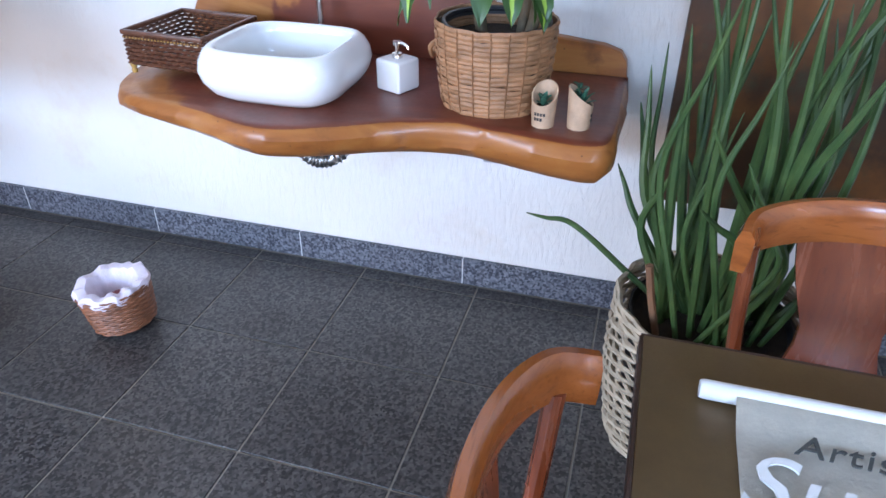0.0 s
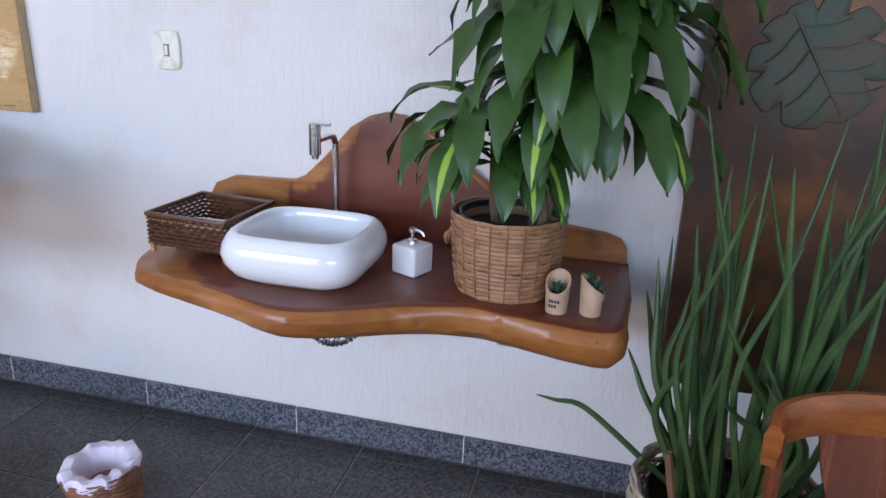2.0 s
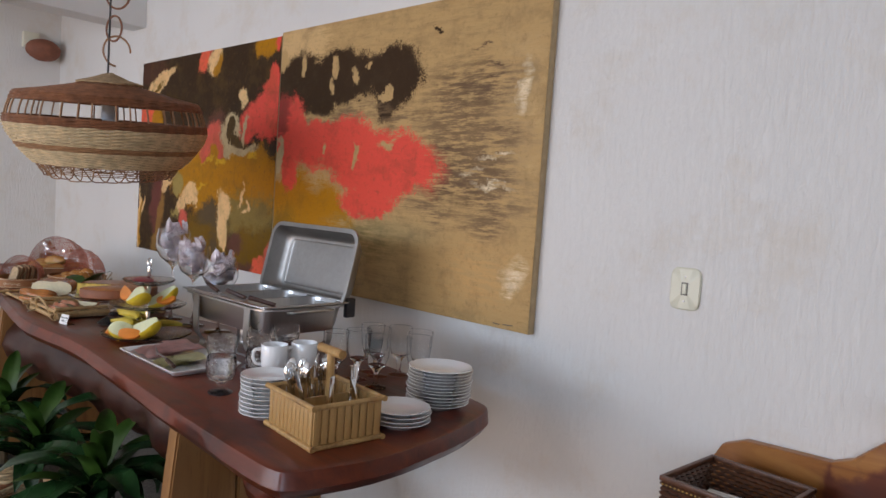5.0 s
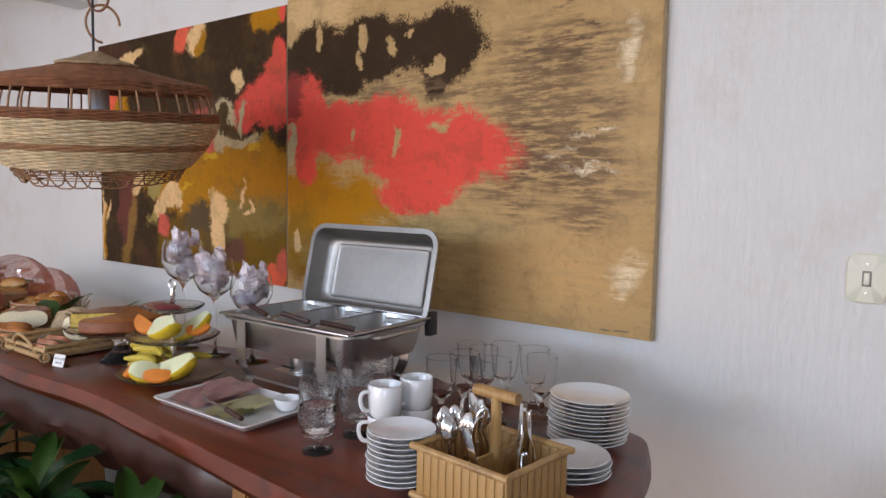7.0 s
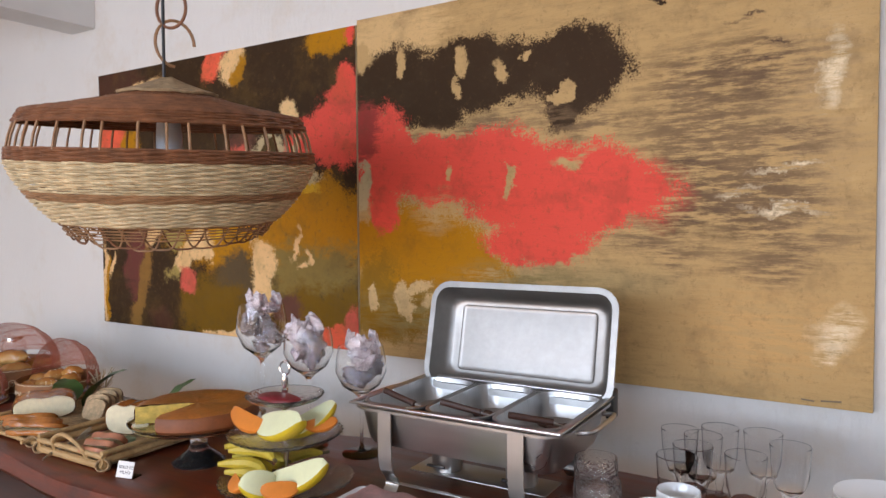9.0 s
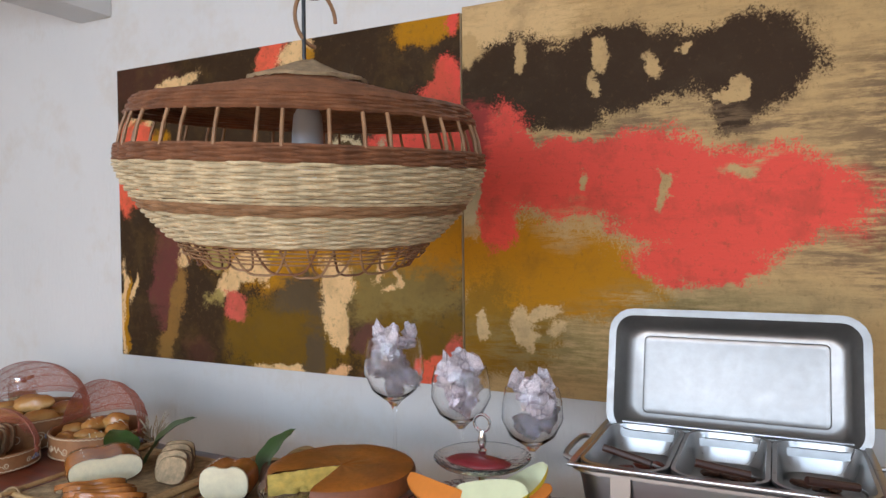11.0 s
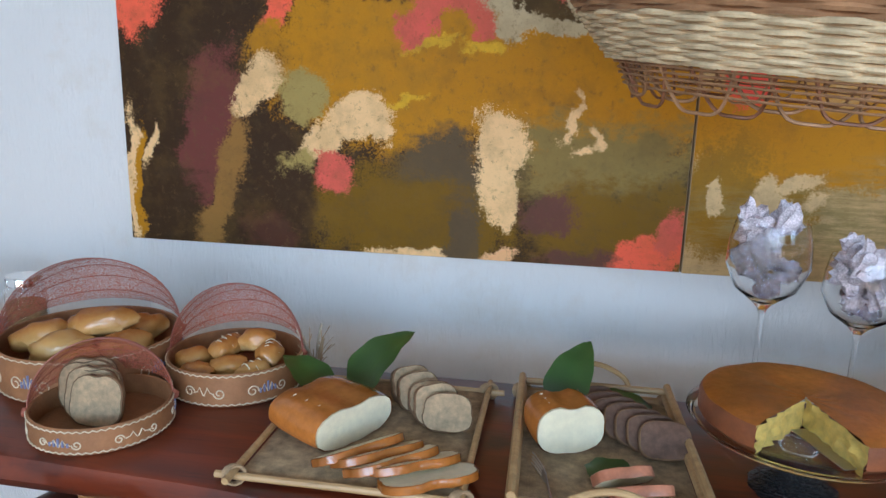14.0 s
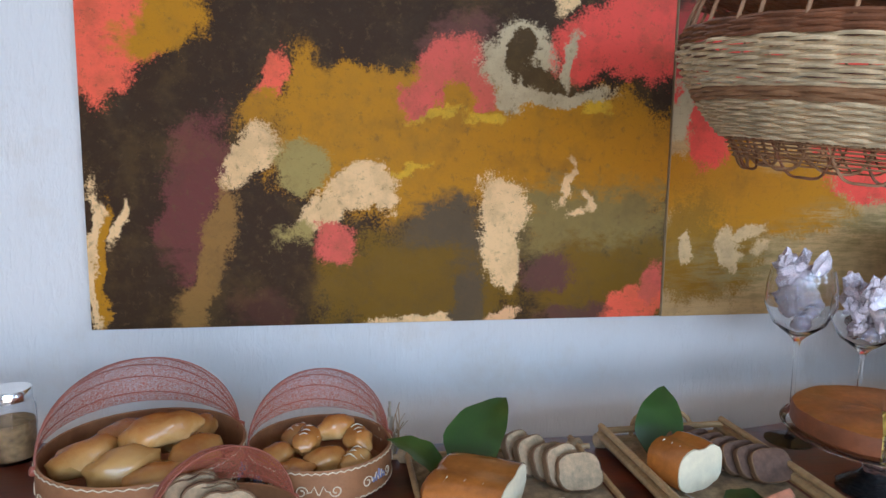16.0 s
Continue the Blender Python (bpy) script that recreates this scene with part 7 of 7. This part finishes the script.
# cake on its stand
stand2 = thing("cake_stand", pose(-4.610, 1.178, T), "clear pressed-glass footed cake stand", "cake stand")
flute = lambda a, r, z: (r * (1 + 0.03 * math.cos(14 * a) * (z < 0.02)) * math.cos(a), r * (1 + 0.03 * math.cos(14 * a) * (z < 0.02)) * math.sin(a), z)
part("foot", lathe(bmesh.new(), [(0, 0.0), (0.066, 0.0), (0.068, 0.006), (0.052, 0.018), (0.030, 0.034), (0.020, 0.052), (0.024, 0.066), (0.030, 0.076), (0.022, 0.090), (0.021, 0.098), (0.032, 0.1075), (0, 0.1075)], 42, squash=flute), GLASS_CUT, stand2)
part("plate", lathe(bmesh.new(), [(0, 0.108), (0.10, 0.108), (0.165, 0.112), (0.176, 0.124), (0.1745, 0.125), (0.163, 0.116), (0.10, 0.113), (0, 0.113)], 56), GLASS, stand2)
cake = thing("corn_cake", pose(-4.610, 1.178, T + 0.114), "round golden cake with a wedge cut away", "cake")
A0, A1, CR, CH = radians(-68), radians(239), 0.158, 0.046


def cake_ring(r, z, n=48):
    return [(r * math.cos(A0 + (A1 - A0) * i / n), r * math.sin(A0 + (A1 - A0) * i / n), z + 0.0025 * noise.noise(Vector((r * 20, i * 0.4, z * 9)))) for i in range(n + 1)]


TURN_CAKE = pose(0, 0, 0, 0, 0, -10)
bm = bmesh.new()
rows = [[bm.verts.new(p) for p in cake_ring(r, z)] for r, z in ((0.146, 0.0), (CR, 0.012), (CR, CH - 0.008), (CR - 0.004, CH - 0.001))]
for p, q in zip(rows, rows[1:]):
    for i in range(48):
        bm.faces.new((p[i], p[i + 1], q[i + 1], q[i]))
part("side_crust", bm, CAKE_SIDE, cake, "", TURN_CAKE)
bm = bmesh.new()
rows = [[bm.verts.new(p) for p in cake_ring(r, z)] for r, z in ((CR - 0.004, CH - 0.001), (CR - 0.02, CH + 0.004), (0.08, CH + 0.003), (0.04, CH + 0.003), (0.002, CH + 0.002))]
for p, q in zip(rows, rows[1:]):
    for i in range(48):
        bm.faces.new((p[i], p[i + 1], q[i + 1], q[i]))
part("top_crust", bm, CAKE_TOP, cake, "", TURN_CAKE)
for a in (A0, A1):
    bm = bmesh.new()
    nr, nz = 14, 6
    sgn = -1 if a == A0 else 1
    g = [[bm.verts.new((0.001 + (CR - 0.003) * i / nr, 0.009 * noise.noise(Vector((i * 0.7, j * 0.8, a))), 0.001 + CH * j / nz)) for i in range(nr + 1)] for j in range(nz + 1)]
    for j in range(nz):
        for i in range(nr):
            bm.faces.new((g[j][i], g[j][i + 1], g[j + 1][i + 1], g[j + 1][i]))
    part("cut_face", bm, CAKE_CRUMB, cake, "moist yellow cut crumb", TURN_CAKE @ pose(0, 0, 0, 0, 0, math.degrees(a)))
slicer = thing("cake_server", pose(-4.600, 1.100, T + 0.1145, 0, 0, 18), "steel cake server lying in the cut gap", "cake server")
part("blade", box(bmesh.new(), (0.035, 0.12, 0.002), (0, 0, 0.003), 0.0008), STEEL, slicer)

sign = thing("name_card", pose(-4.672, 1.003, T, 0, 0, 14), "small white card printed BOLO DE MILHO in a clear stand", "sign")
card = part("card", box(bmesh.new(), (0.050, 0.0015, 0.040), (0, 0, 0.021), 0.0004, pose(0, 0, 0, -18, 0, 0)), PAPER, sign)
part("stand", box(bmesh.new(), (0.052, 0.03, 0.002), (0.0, 0.012, 0.001)), GLASS, sign)
for text, x, z in (("BOLO DE", -0.0200, 0.0235), ("MILHO", -0.0145, 0.0115)):
    lettering(text, 0.0105, pose(x, -0.0012 + (z - 0.021) * 0.31, z, 72, 0, 0), INK, card, thick=0.0002)

# fruit stand of three glass tiers
tier = thing("fruit_stand", pose(-4.275, 1.165, T), "three-tier pressed-glass fruit stand with a chrome ring", "fruit stand")
for r, z in ((0.160, 0.006), (0.136, 0.118), (0.092, 0.208)):
    sq = lambda a, rr, zz, r=r: (rr * (1 + (0.02 * math.cos(36 * a) if rr > r * 0.9 else 0)) * math.cos(a), rr * (1 + (0.02 * math.cos(36 * a) if rr > r * 0.9 else 0)) * math.sin(a), zz)
    part("dish", lathe(bmesh.new(), [(0, z), (r * 0.6, z), (r * 0.9, z + 0.010), (r, z + 0.020), (r * 0.985, z + 0.022), (r * 0.88, z + 0.014), (r * 0.6, z + 0.005), (0, z + 0.005)], 72, squash=sq), GLASS_CUT, tier)
for z0, z1 in ((0.0, 0.121), (0.119, 0.212), (0.21, 0.278)):
    part("rod", lathe(bmesh.new(), [(0, z0), (0.006, z0), (0.006, z0 + 0.02), (0.009, z0 + 0.03), (0.005, (z0 + z1) / 2), (0.009, z1 - 0.02), (0.005, z1), (0, z1)], 12), CHROME, tier)
part("ring", tube(bmesh.new(), [(0.016 * math.cos(math.tau * k / 20), 0, 0.292 + 0.016 * math.sin(math.tau * k / 20)) for k in range(20)], 0.0028, 6, closed=True), CHROME, tier)
for z in (0.0,):
    part("foot", lathe(bmesh.new(), [(0, 0), (0.05, 0), (0.05, 0.012), (0, 0.013)], 24), GLASS, tier)


def wedge(at, length, width, flesh, rind, label, category):
    """A crescent slice: flesh above a skin."""
    w = thing("fruit_slice", at, label, category, "fruit on the stand")
    n, m = 18, 8
    bm_f, bm_r = bmesh.new(), bmesh.new()
    fl, rd = [], []
    for i in range(n + 1):
        s = i / n
        a = math.pi * (0.12 + 0.76 * s)
        k = math.sin(math.pi * min(1, max(0.0, s))) ** 0.6
        c = Vector((math.cos(a) * -length * 0.55, 0, -math.sin(a) * length * 0.30 + length * 0.30))
        fl.append([bm_f.verts.new(c + Vector((0, q * width * 0.42 * k, width * 0.10 * k + (1 - abs(q)) * width * 0.55 * k))) for q in (-1, -0.4, 0, 0.4, 1)])
        rd.append([bm_r.verts.new(c + Vector((0, width * 0.44 * k * math.cos(math.pi * j / m), -width * 0.22 * k * math.sin(math.pi * j / m) + width * 0.10 * k))) for j in range(m + 1)])
    for g, bm in ((fl, bm_f), (rd, bm_r)):
        for a, b in zip(g, g[1:]):
            for j in range(len(a) - 1):
                bm.faces.new((a[j], a[j + 1], b[j + 1], b[j]))
    part("flesh", bm_f, flesh, w)
    part("rind", bm_r, rind, w)
    return w


X, Y = -4.275, 1.165
for k, (dx, dy, z, a) in enumerate(((-0.10, -0.03, 0.040, 15), (-0.085, -0.06, 0.050, 8), (-0.09, 0.0, 0.055, 20), (-0.075, -0.04, 0.078, 4), (-0.06, -0.075, 0.035, -4), (-0.03, 0.08, 0.04, 80), (-0.09, -0.02, 0.088, 24))):
    b = thing("banana", pose(X + dx, Y + dy, T + z, 0, 0, a), "ripe yellow banana with brown specks", "banana", "bananas on the stand")
    part("skin", tube(bmesh.new(), spline([(-0.075, 0.0, 0.0), (-0.04, 0.018, 0.002), (0, 0.026, 0.004), (0.04, 0.018, 0.003), (0.07, 0.0, 0.0)], 5), lambda s: 0.0145 * math.sin(math.pi * min(0.97, max(0.06, s))) ** 0.5, 7), BANANA, b)
    part("tip", tube(bmesh.new(), [(0.068, 0.002, 0.0), (0.085, -0.010, 0.002)], 0.0045, 5), simple("banana_tip_%d" % k, (0.10, 0.07, 0.03), 0.7), b, "brown stalk end")
wedge(pose(X + 0.085, Y - 0.045, T + 0.030, 0, -22, 12), 0.185, 0.085, MELON, MELON_RIND, "pale green melon slice with yellow rind on the bottom tier", "melon")
wedge(pose(X + 0.01, Y - 0.105, T + 0.022, 0, 15, 60), 0.090, 0.085, MELON, MELON_RIND, "short melon chunk with bright yellow rind", "melon")
wedge(pose(X + 0.045, Y - 0.055, T + 0.148, 0, -14, -8), 0.160, 0.090, MELON, MELON_RIND, "pale melon slice with yellow rind on the middle tier", "melon")
wedge(pose(X + 0.060, Y + 0.035, T + 0.143, 0, -30, 20), 0.160, 0.070, MELON, MELON_RIND, "melon slice at the back of the middle tier", "melon")
wedge(pose(X - 0.075, Y - 0.045, T + 0.145, 0, 6, -10), 0.145, 0.060, PAPAYA, PAPAYA, "orange papaya slice on the middle tier", "papaya")
wedge(pose(X + 0.075, Y - 0.095, T + 0.026, 0, 0, 40), 0.085, 0.055, PAPAYA, PAPAYA, "orange papaya slice on the bottom tier", "papaya")
wedge(pose(X - 0.04, Y - 0.115, T + 0.026, 0, 0, -30), 0.080, 0.050, PAPAYA, PAPAYA, "orange papaya slice beside the bananas", "papaya")
wedge(pose(X + 0.09, Y + 0.03, T + 0.148, 0, -10, 30), 0.080, 0.045, PAPAYA, PAPAYA, "orange papaya slice behind the melon", "papaya")
lone("red_fruit", lump(1.0, (0.062, 0.034, 0.010), 5, 0.1), WATERMELON, pose(X, Y - 0.02, T + 0.224), "dark red fruit slices on the top tier", "fruit")


# three tall goblets filled with silvered shells
def shell_goblet(x, y, foot, low, high, rim, seed, label):
    g = thing("shell_goblet", pose(x, y, T), label, "goblet", "tall goblets of shells")
    h = high - low
    part("foot", lathe(bmesh.new(), [(0, 0.0), (foot, 0.0), (foot, 0.002), (0.012, 0.006), (0.0045, 0.02), (0.0045, low - 0.02), (0.008, low - 0.006), (0, low - 0.004)], 36), GLASS, g, "clear foot and stem")
    part("bowl", lathe(bmesh.new(), [(0, low - 0.003), (0.008, low - 0.005), (0.02, low + 0.008), (rim * 0.78, low + h * 0.22), (rim * 1.06, low + h * 0.5), (rim * 1.02, low + h * 0.78), (rim * 0.92, high),
                                 (rim * 0.90, high), (rim * 1.0, low + h * 0.78), (rim * 1.03, low + h * 0.5), (rim * 0.75, low + h * 0.24), (0.015, low + 0.012), (0, low + 0.008)], 36), GLASS, g)
    rnd = random.Random(seed)
    for k in range(14):
        u = k / 14
        z = low + 0.036 + (h * 0.84) * u
        rr = rim * (0.25 if u < 0.2 else 0.62) * math.sqrt(rnd.random())
        a = rnd.uniform(0, math.tau)
        bm = lump(1.0, (0.029, 0.018, 0.033), seed * 7 + k, 0.65, 24, 3)
        s = rnd.uniform(0.75, 1.1) * (0.75 if u < 0.2 else 1.0)
        lone("seashell", bm, FOIL if u < 0.7 and rnd.random() < 0.85 else SHELL, pose(x + rr * math.cos(a), y + rr * math.sin(a), T + z, rnd.uniform(0, 360), rnd.uniform(0, 360), 0) @ Matrix.Diagonal((s, s, s, 1)), "silvery crumpled shell inside a glass goblet", "shell", "shells in the goblets")
    for k in range(3):
        a = math.tau * k / 3 + seed
        bm = lump(1.0, (0.016, 0.009, 0.030), seed * 11 + k, 0.8, 20, 2)
        lone("seashell", bm, SHELL, pose(x + 0.6 * rim * math.cos(a), y + 0.6 * rim * math.sin(a), T + high + 0.012, rnd.uniform(-25, 25), rnd.uniform(-25, 25), 0), "pale pointed shell standing above the goblet rim", "shell", "shells in the goblets")


shell_goblet(-4.622, 1.420, 0.052, 0.238, 0.398, 0.070, 1, "tallest stemmed goblet filled with silvery shells")
shell_goblet(-4.446, 1.430, 0.052, 0.200, 0.340, 0.067, 2, "tall stemmed goblet filled with silvery shells")
shell_goblet(-4.280, 1.460, 0.055, 0.160, 0.298, 0.067, 3, "shorter stemmed goblet filled with pale shells")

# jars and a fluted dish at the far end
GRAIN = simple("cereal", (0.45, 0.28, 0.12), 0.8, vary=0.4, scale=60, bump=0.8, distance=0.006)
for x, y, h in ((-6.62, 1.53, 0.165), (-6.47, 1.50, 0.150), (-6.30, 1.545, 0.150)):
    j = thing("glass_jar", pose(x, y, T), "clear glass jar of cereal with a steel lid", "jar", "jars at the table end")
    part("body", lathe(bmesh.new(), [(0, 0), (0.044, 0), (0.047, 0.006), (0.047, h - 0.04), (0.040, h - 0.022), (0.040, h - 0.018), (0.038, h - 0.02), (0.045, h - 0.042), (0.045, 0.008), (0, 0.006)], 32), GLASS, j)
    part("filling", lathe(bmesh.new(), [(0, 0.008), (0.0435, 0.008), (0.0435, h * 0.55), (0, h * 0.57)], 28), GRAIN, j, "brown cereal filling")
    part("lid", lathe(bmesh.new(), [(0, h), (0.040, h), (0.042, h - 0.003), (0.042, h - 0.022), (0.0405, h - 0.022), (0, h - 0.004)], 32), CHROME, j)
for x, y, m in ((-6.255, 1.24, 0.05), (-6.36, 1.28, 0.045)):
    d = thing("jam_dish", pose(x, y, T), "small white fluted jam dish with dark jam", "dish", "jam dishes")
    wavy = lambda a, r, z: (r * (1 + (0.09 * math.cos(9 * a) if z > 0.015 else 0)) * math.cos(a), r * (1 + (0.09 * math.cos(9 * a) if z > 0.015 else 0)) * math.sin(a), z)
    part("bowl", lathe(bmesh.new(), [(0, 0), (m * 0.5, 0), (m * 0.75, 0.012), (m, 0.032), (m * 0.96, 0.034), (m * 0.7, 0.014), (0, 0.006)], 54, squash=wavy), CERAMIC, d)
    part("jam", lathe(bmesh.new(), [(0, 0.020), (m * 0.72, 0.019), (m * 0.6, 0.012)], 24), simple("jam_%d" % int(m * 1000), (0.05, 0.012, 0.03), 0.2), d, "dark glossy jam")

# ---- wicker pendant over the table ----
TILT = pose(0, 0, 0, 3.4, 4.0, 0)
UPRIGHT = pose(0, 0, 1.74) @ TILT.inverted() @ pose(0.01, -0.020, -1.74)
lamp = thing("pendant_lamp", pose(-4.667, 1.150, 1.74) @ TILT @ pose(0, 0, -1.74), "large two-tone wicker pendant lamp hanging from a cord", "pendant lamp")
ZT, ZR, ZS, ZB1, ZB0, ZL, ZE = 1.926, 1.856, 1.826, 1.767, 1.738, 1.588, 1.535


def lamp_r(z):
    if z >= ZR:
        u = (ZT - z) / (ZT - ZR)
        return 0.060 + 0.275 * u ** 1.35
    if z >= ZB0:
        u = (ZR - z) / (ZR - ZB0)
        return 0.335 + 0.037 * math.sin(u * math.pi / 2) ** 0.8
    u = (ZB0 - z) / (ZB0 - ZL)
    return 0.372 - 0.020 * u - 0.080 * u ** 1.7


tagged(part("roof", woven(bmesh.new(), lamp_r, ZR - 0.004, ZT - 0.004, 42, 40, 0.0050, 0.0022, 5, seed=41), WICKER_BROWN, lamp, "brown wicker roof"), kind="stuff")
part("raffia_cap", lathe(bmesh.new(), [(0.010, ZT + 0.030), (0.03, ZT + 0.022), (0.075, ZT + 0.004), (0.125, ZT - 0.010), (0.122, ZT - 0.016), (0.07, ZT - 0.004), (0.010, ZT + 0.018)], 60, squash=lambda a, r, z: (r * (1 + 0.05 * noise.noise(Vector((a * 6, r * 30, 0)))) * math.cos(a), r * (1 + 0.05 * noise.noise(Vector((a * 6, r * 30, 4)))) * math.sin(a), z + 0.004 * noise.noise(Vector((a * 9, r * 60, 0))))), RAFFIA, lamp, "frayed raffia cap")
tagged(part("upper_band", woven(bmesh.new(), lamp_r, ZS, ZR, 5, 40, 0.0046, 0.003, 5, seed=42), WICKER_BROWN, lamp, "brown wicker band"), kind="stuff")
for k in range(38):
    a = math.tau * k / 38 + 0.03 * math.sin(k * 2.3)
    pts = [((lamp_r(z) - 0.001) * math.cos(a), (lamp_r(z) - 0.001) * math.sin(a), z) for z in (ZS, ZS - 0.03, ZS - 0.06, ZB1 - 0.01)]
    part("bar", tube(bmesh.new(), pts, 0.0034, 6), WICKER_TAN, lamp)
tagged(part("middle_band", woven(bmesh.new(), lamp_r, ZB0, ZB1, 6, 40, 0.0044, 0.0034, 5, seed=43), WICKER_BROWN, lamp, "brown wicker band"), kind="stuff")
zc = ZB0 - 0.084
tagged(part("cream_weave", woven(bmesh.new(), lamp_r, zc + 0.012, ZB0, 12, 40, 0.0033, 0.0062, 5, seed=44), WICKER_CREAM, lamp, "cream wicker weave"), kind="stuff")
part("brown_stripe", woven(bmesh.new(), lamp_r, zc - 0.008, zc + 0.012, 3, 40, 0.0043, 0.0042, 5, seed=45), WICKER_TAN, lamp, "tan wicker stripe")
tagged(part("lower_weave", woven(bmesh.new(), lamp_r, ZL, zc - 0.008, 12, 40, 0.0033, 0.0062, 5, seed=46), WICKER_CREAM, lamp, "cream wicker weave"), kind="stuff")
tagged(part("under_weave", woven(bmesh.new(), lambda z: 0.236 + 0.032 * (z - ZE) / (ZL - ZE), ZE + 0.016, ZL, 5, 40, 0.0018, 0.0030, 4, seed=48), WICKER_TAN, lamp, "thin open weave below the cream bands"), kind="stuff")
rnd = random.Random(3)
for k in range(34):
    a = math.tau * k / 34
    b = a + 0.42 + rnd.uniform(-0.05, 0.05)
    drop = ZE + rnd.uniform(-0.006, 0.010)
    r0, r1 = lamp_r(ZL) - 0.004, 0.236 + rnd.uniform(-0.012, 0.008)
    pts = spline([(r0 * math.cos(a), r0 * math.sin(a), ZL + 0.01), (r1 * math.cos(a * 0.8 + b * 0.2), r1 * math.sin(a * 0.8 + b * 0.2), drop + 0.008), (r1 * math.cos((a + b) / 2), r1 * math.sin((a + b) / 2), drop),
                  (r1 * math.cos(a * 0.2 + b * 0.8), r1 * math.sin(a * 0.2 + b * 0.8), drop + 0.008), (r0 * math.cos(b), r0 * math.sin(b), ZL + 0.01)], 5)
    part("fringe_loop", tube(bmesh.new(), pts, 0.0024, 5), WICKER_TAN if k % 3 else WICKER_BROWN, lamp)
part("socket", lathe(bmesh.new(), [(0, 0.085), (0.022, 0.085), (0.030, 0.070), (0.033, 0.030), (0.033, 0.0), (0.028, -0.006), (0, -0.006)], 24, (0, 0, ZS - 0.055)), simple("grey_ballast", (0.55, 0.57, 0.60), 0.4, vary=0.05), lamp, "pale grey bulb ballast")
BULB = simple("milky_bulb", (0.75, 0.77, 0.80), 0.25, vary=0.02)
for k in range(4):
    a = math.tau * k / 4 + 0.4
    part("bulb_tube", tube(bmesh.new(), spline([(0.013 * math.cos(a), 0.013 * math.sin(a), ZS - 0.060), (0.015 * math.cos(a), 0.015 * math.sin(a), ZS - 0.11), (0.006 * math.cos(a), 0.006 * math.sin(a), ZS - 0.128)], 4), 0.0062, 8), BULB, lamp, "unlit milky lamp tube")
part("cord", tube(bmesh.new(), [(0, 0, ZS + 0.02), (0.002, 0, 2.2), (0, 0, H)], 0.0042, 8), BLACK, lamp, "black cord", UPRIGHT)
for z, r, tw in ((2.13, 0.042, 20), (2.045, 0.050, 70), (2.27, 0.05, 40), (2.45, 0.05, 100)):
    pts = [(r * math.cos(math.tau * k / 22 * (0.78 if z < 2.1 else 1)) + r * 0.6, 0, z + r * 1.2 * math.sin(math.tau * k / 22 * (0.78 if z < 2.1 else 1))) for k in range(22)]
    part("vine_coil", tube(bmesh.new(), pts, 0.0042, 6, closed=z >= 2.1), WICKER_BROWN if z >= 2.1 else WICKER_TAN, lamp, "curled vine on the cord", UPRIGHT @ pose(0, 0, 0, 0, 0, tw))

# terracotta wall lamp on the end wall
CLAY = simple("terracotta", (0.26, 0.09, 0.05), 0.7, vary=0.2, scale=20, bump=0.2)
sconce = thing("wall_lamp", pose(X0, 1.80, 2.50), "small round terracotta wall lamp on a pale mount", "wall lamp")
part("mount", box(bmesh.new(), (0.05, 0.11, 0.12), (0.025, -0.04, 0.07), 0.004), PLASTIC, sconce)
part("shade", lump(1.0, (0.085, 0.125, 0.085), 8, 0.06), CLAY, sconce, "rounded terracotta shade", pose(0.10, 0.03, 0))

# ---- floor tiles and skirting, piece by piece ----
PITCH, GAP = 0.421, 0.0065


def tile_mesh(w, d):
    bm = bmesh.new()
    box(bm, (w - GAP, d - GAP, 0.012), (0, 0, -0.005), 0.0012, segments=1)
    me = as_mesh("tile", bm, False)
    me.materials.append(TILE)
    return me


full, strip = tile_mesh(PITCH, PITCH), tile_mesh(PITCH, 0.058)
rest = bmesh.new()
for i in range(-15, 10):
    for j in range(-12, 2):
        x, y = -1.472 + PITCH * (i + 0.5), 1.907 - PITCH * (-j - 0.5)
        if j > 0:
            continue
        if j == 0:
            y = 1.907 + 0.029
        if x < X0 or x > X1 or y < Y0:
            continue
        near = -6.2 < x < 0.6 and y > -0.6
        if near:
            ob = new("tile", strip if j == 0 else full)
            ob.parent = floor
            ob.matrix_basis = Matrix.Translation((x - (X0 + X1) / 2, y - (Y0 + Y1) / 2, 0.063 + random.uniform(-0.0006, 0.0004)))
        else:
            box(rest, (PITCH - GAP, (0.058 if j == 0 else PITCH) - GAP, 0.012), (x, y, -0.005))
tagged(part("far_tiles", rest, TILE, floor, "", Matrix.Translation((-(X0 + X1) / 2, -(Y0 + Y1) / 2, 0.063)), False), kind="stuff")

skirting = tagged(new("baseboard"), "grey speckled granite skirting along the wall", "baseboard", kind="structure")
joints = [X0 + 0.01] + [-7.731 + 0.62 * k for k in range(17)] + [X1 - 0.01]
for x, x_next in zip(joints, joints[1:]):
    w = x_next - x
    bm = bmesh.new()
    box(bm, (w - 0.004, 0.016, 0.104), (w / 2, 0, 0.053), 0.0015, segments=1)
    part("skirting_piece", bm, SKIRT, skirting, "", Matrix.Translation((x, Y1 - 0.009, 0.0)), False)
    part("joint_filler", box(bmesh.new(), (0.006, 0.013, 0.100), (0, 0, 0.052)), GROUT_WHITE, skirting, "white filler in the joint", Matrix.Translation((x_next, Y1 - 0.009, 0.0)), False)
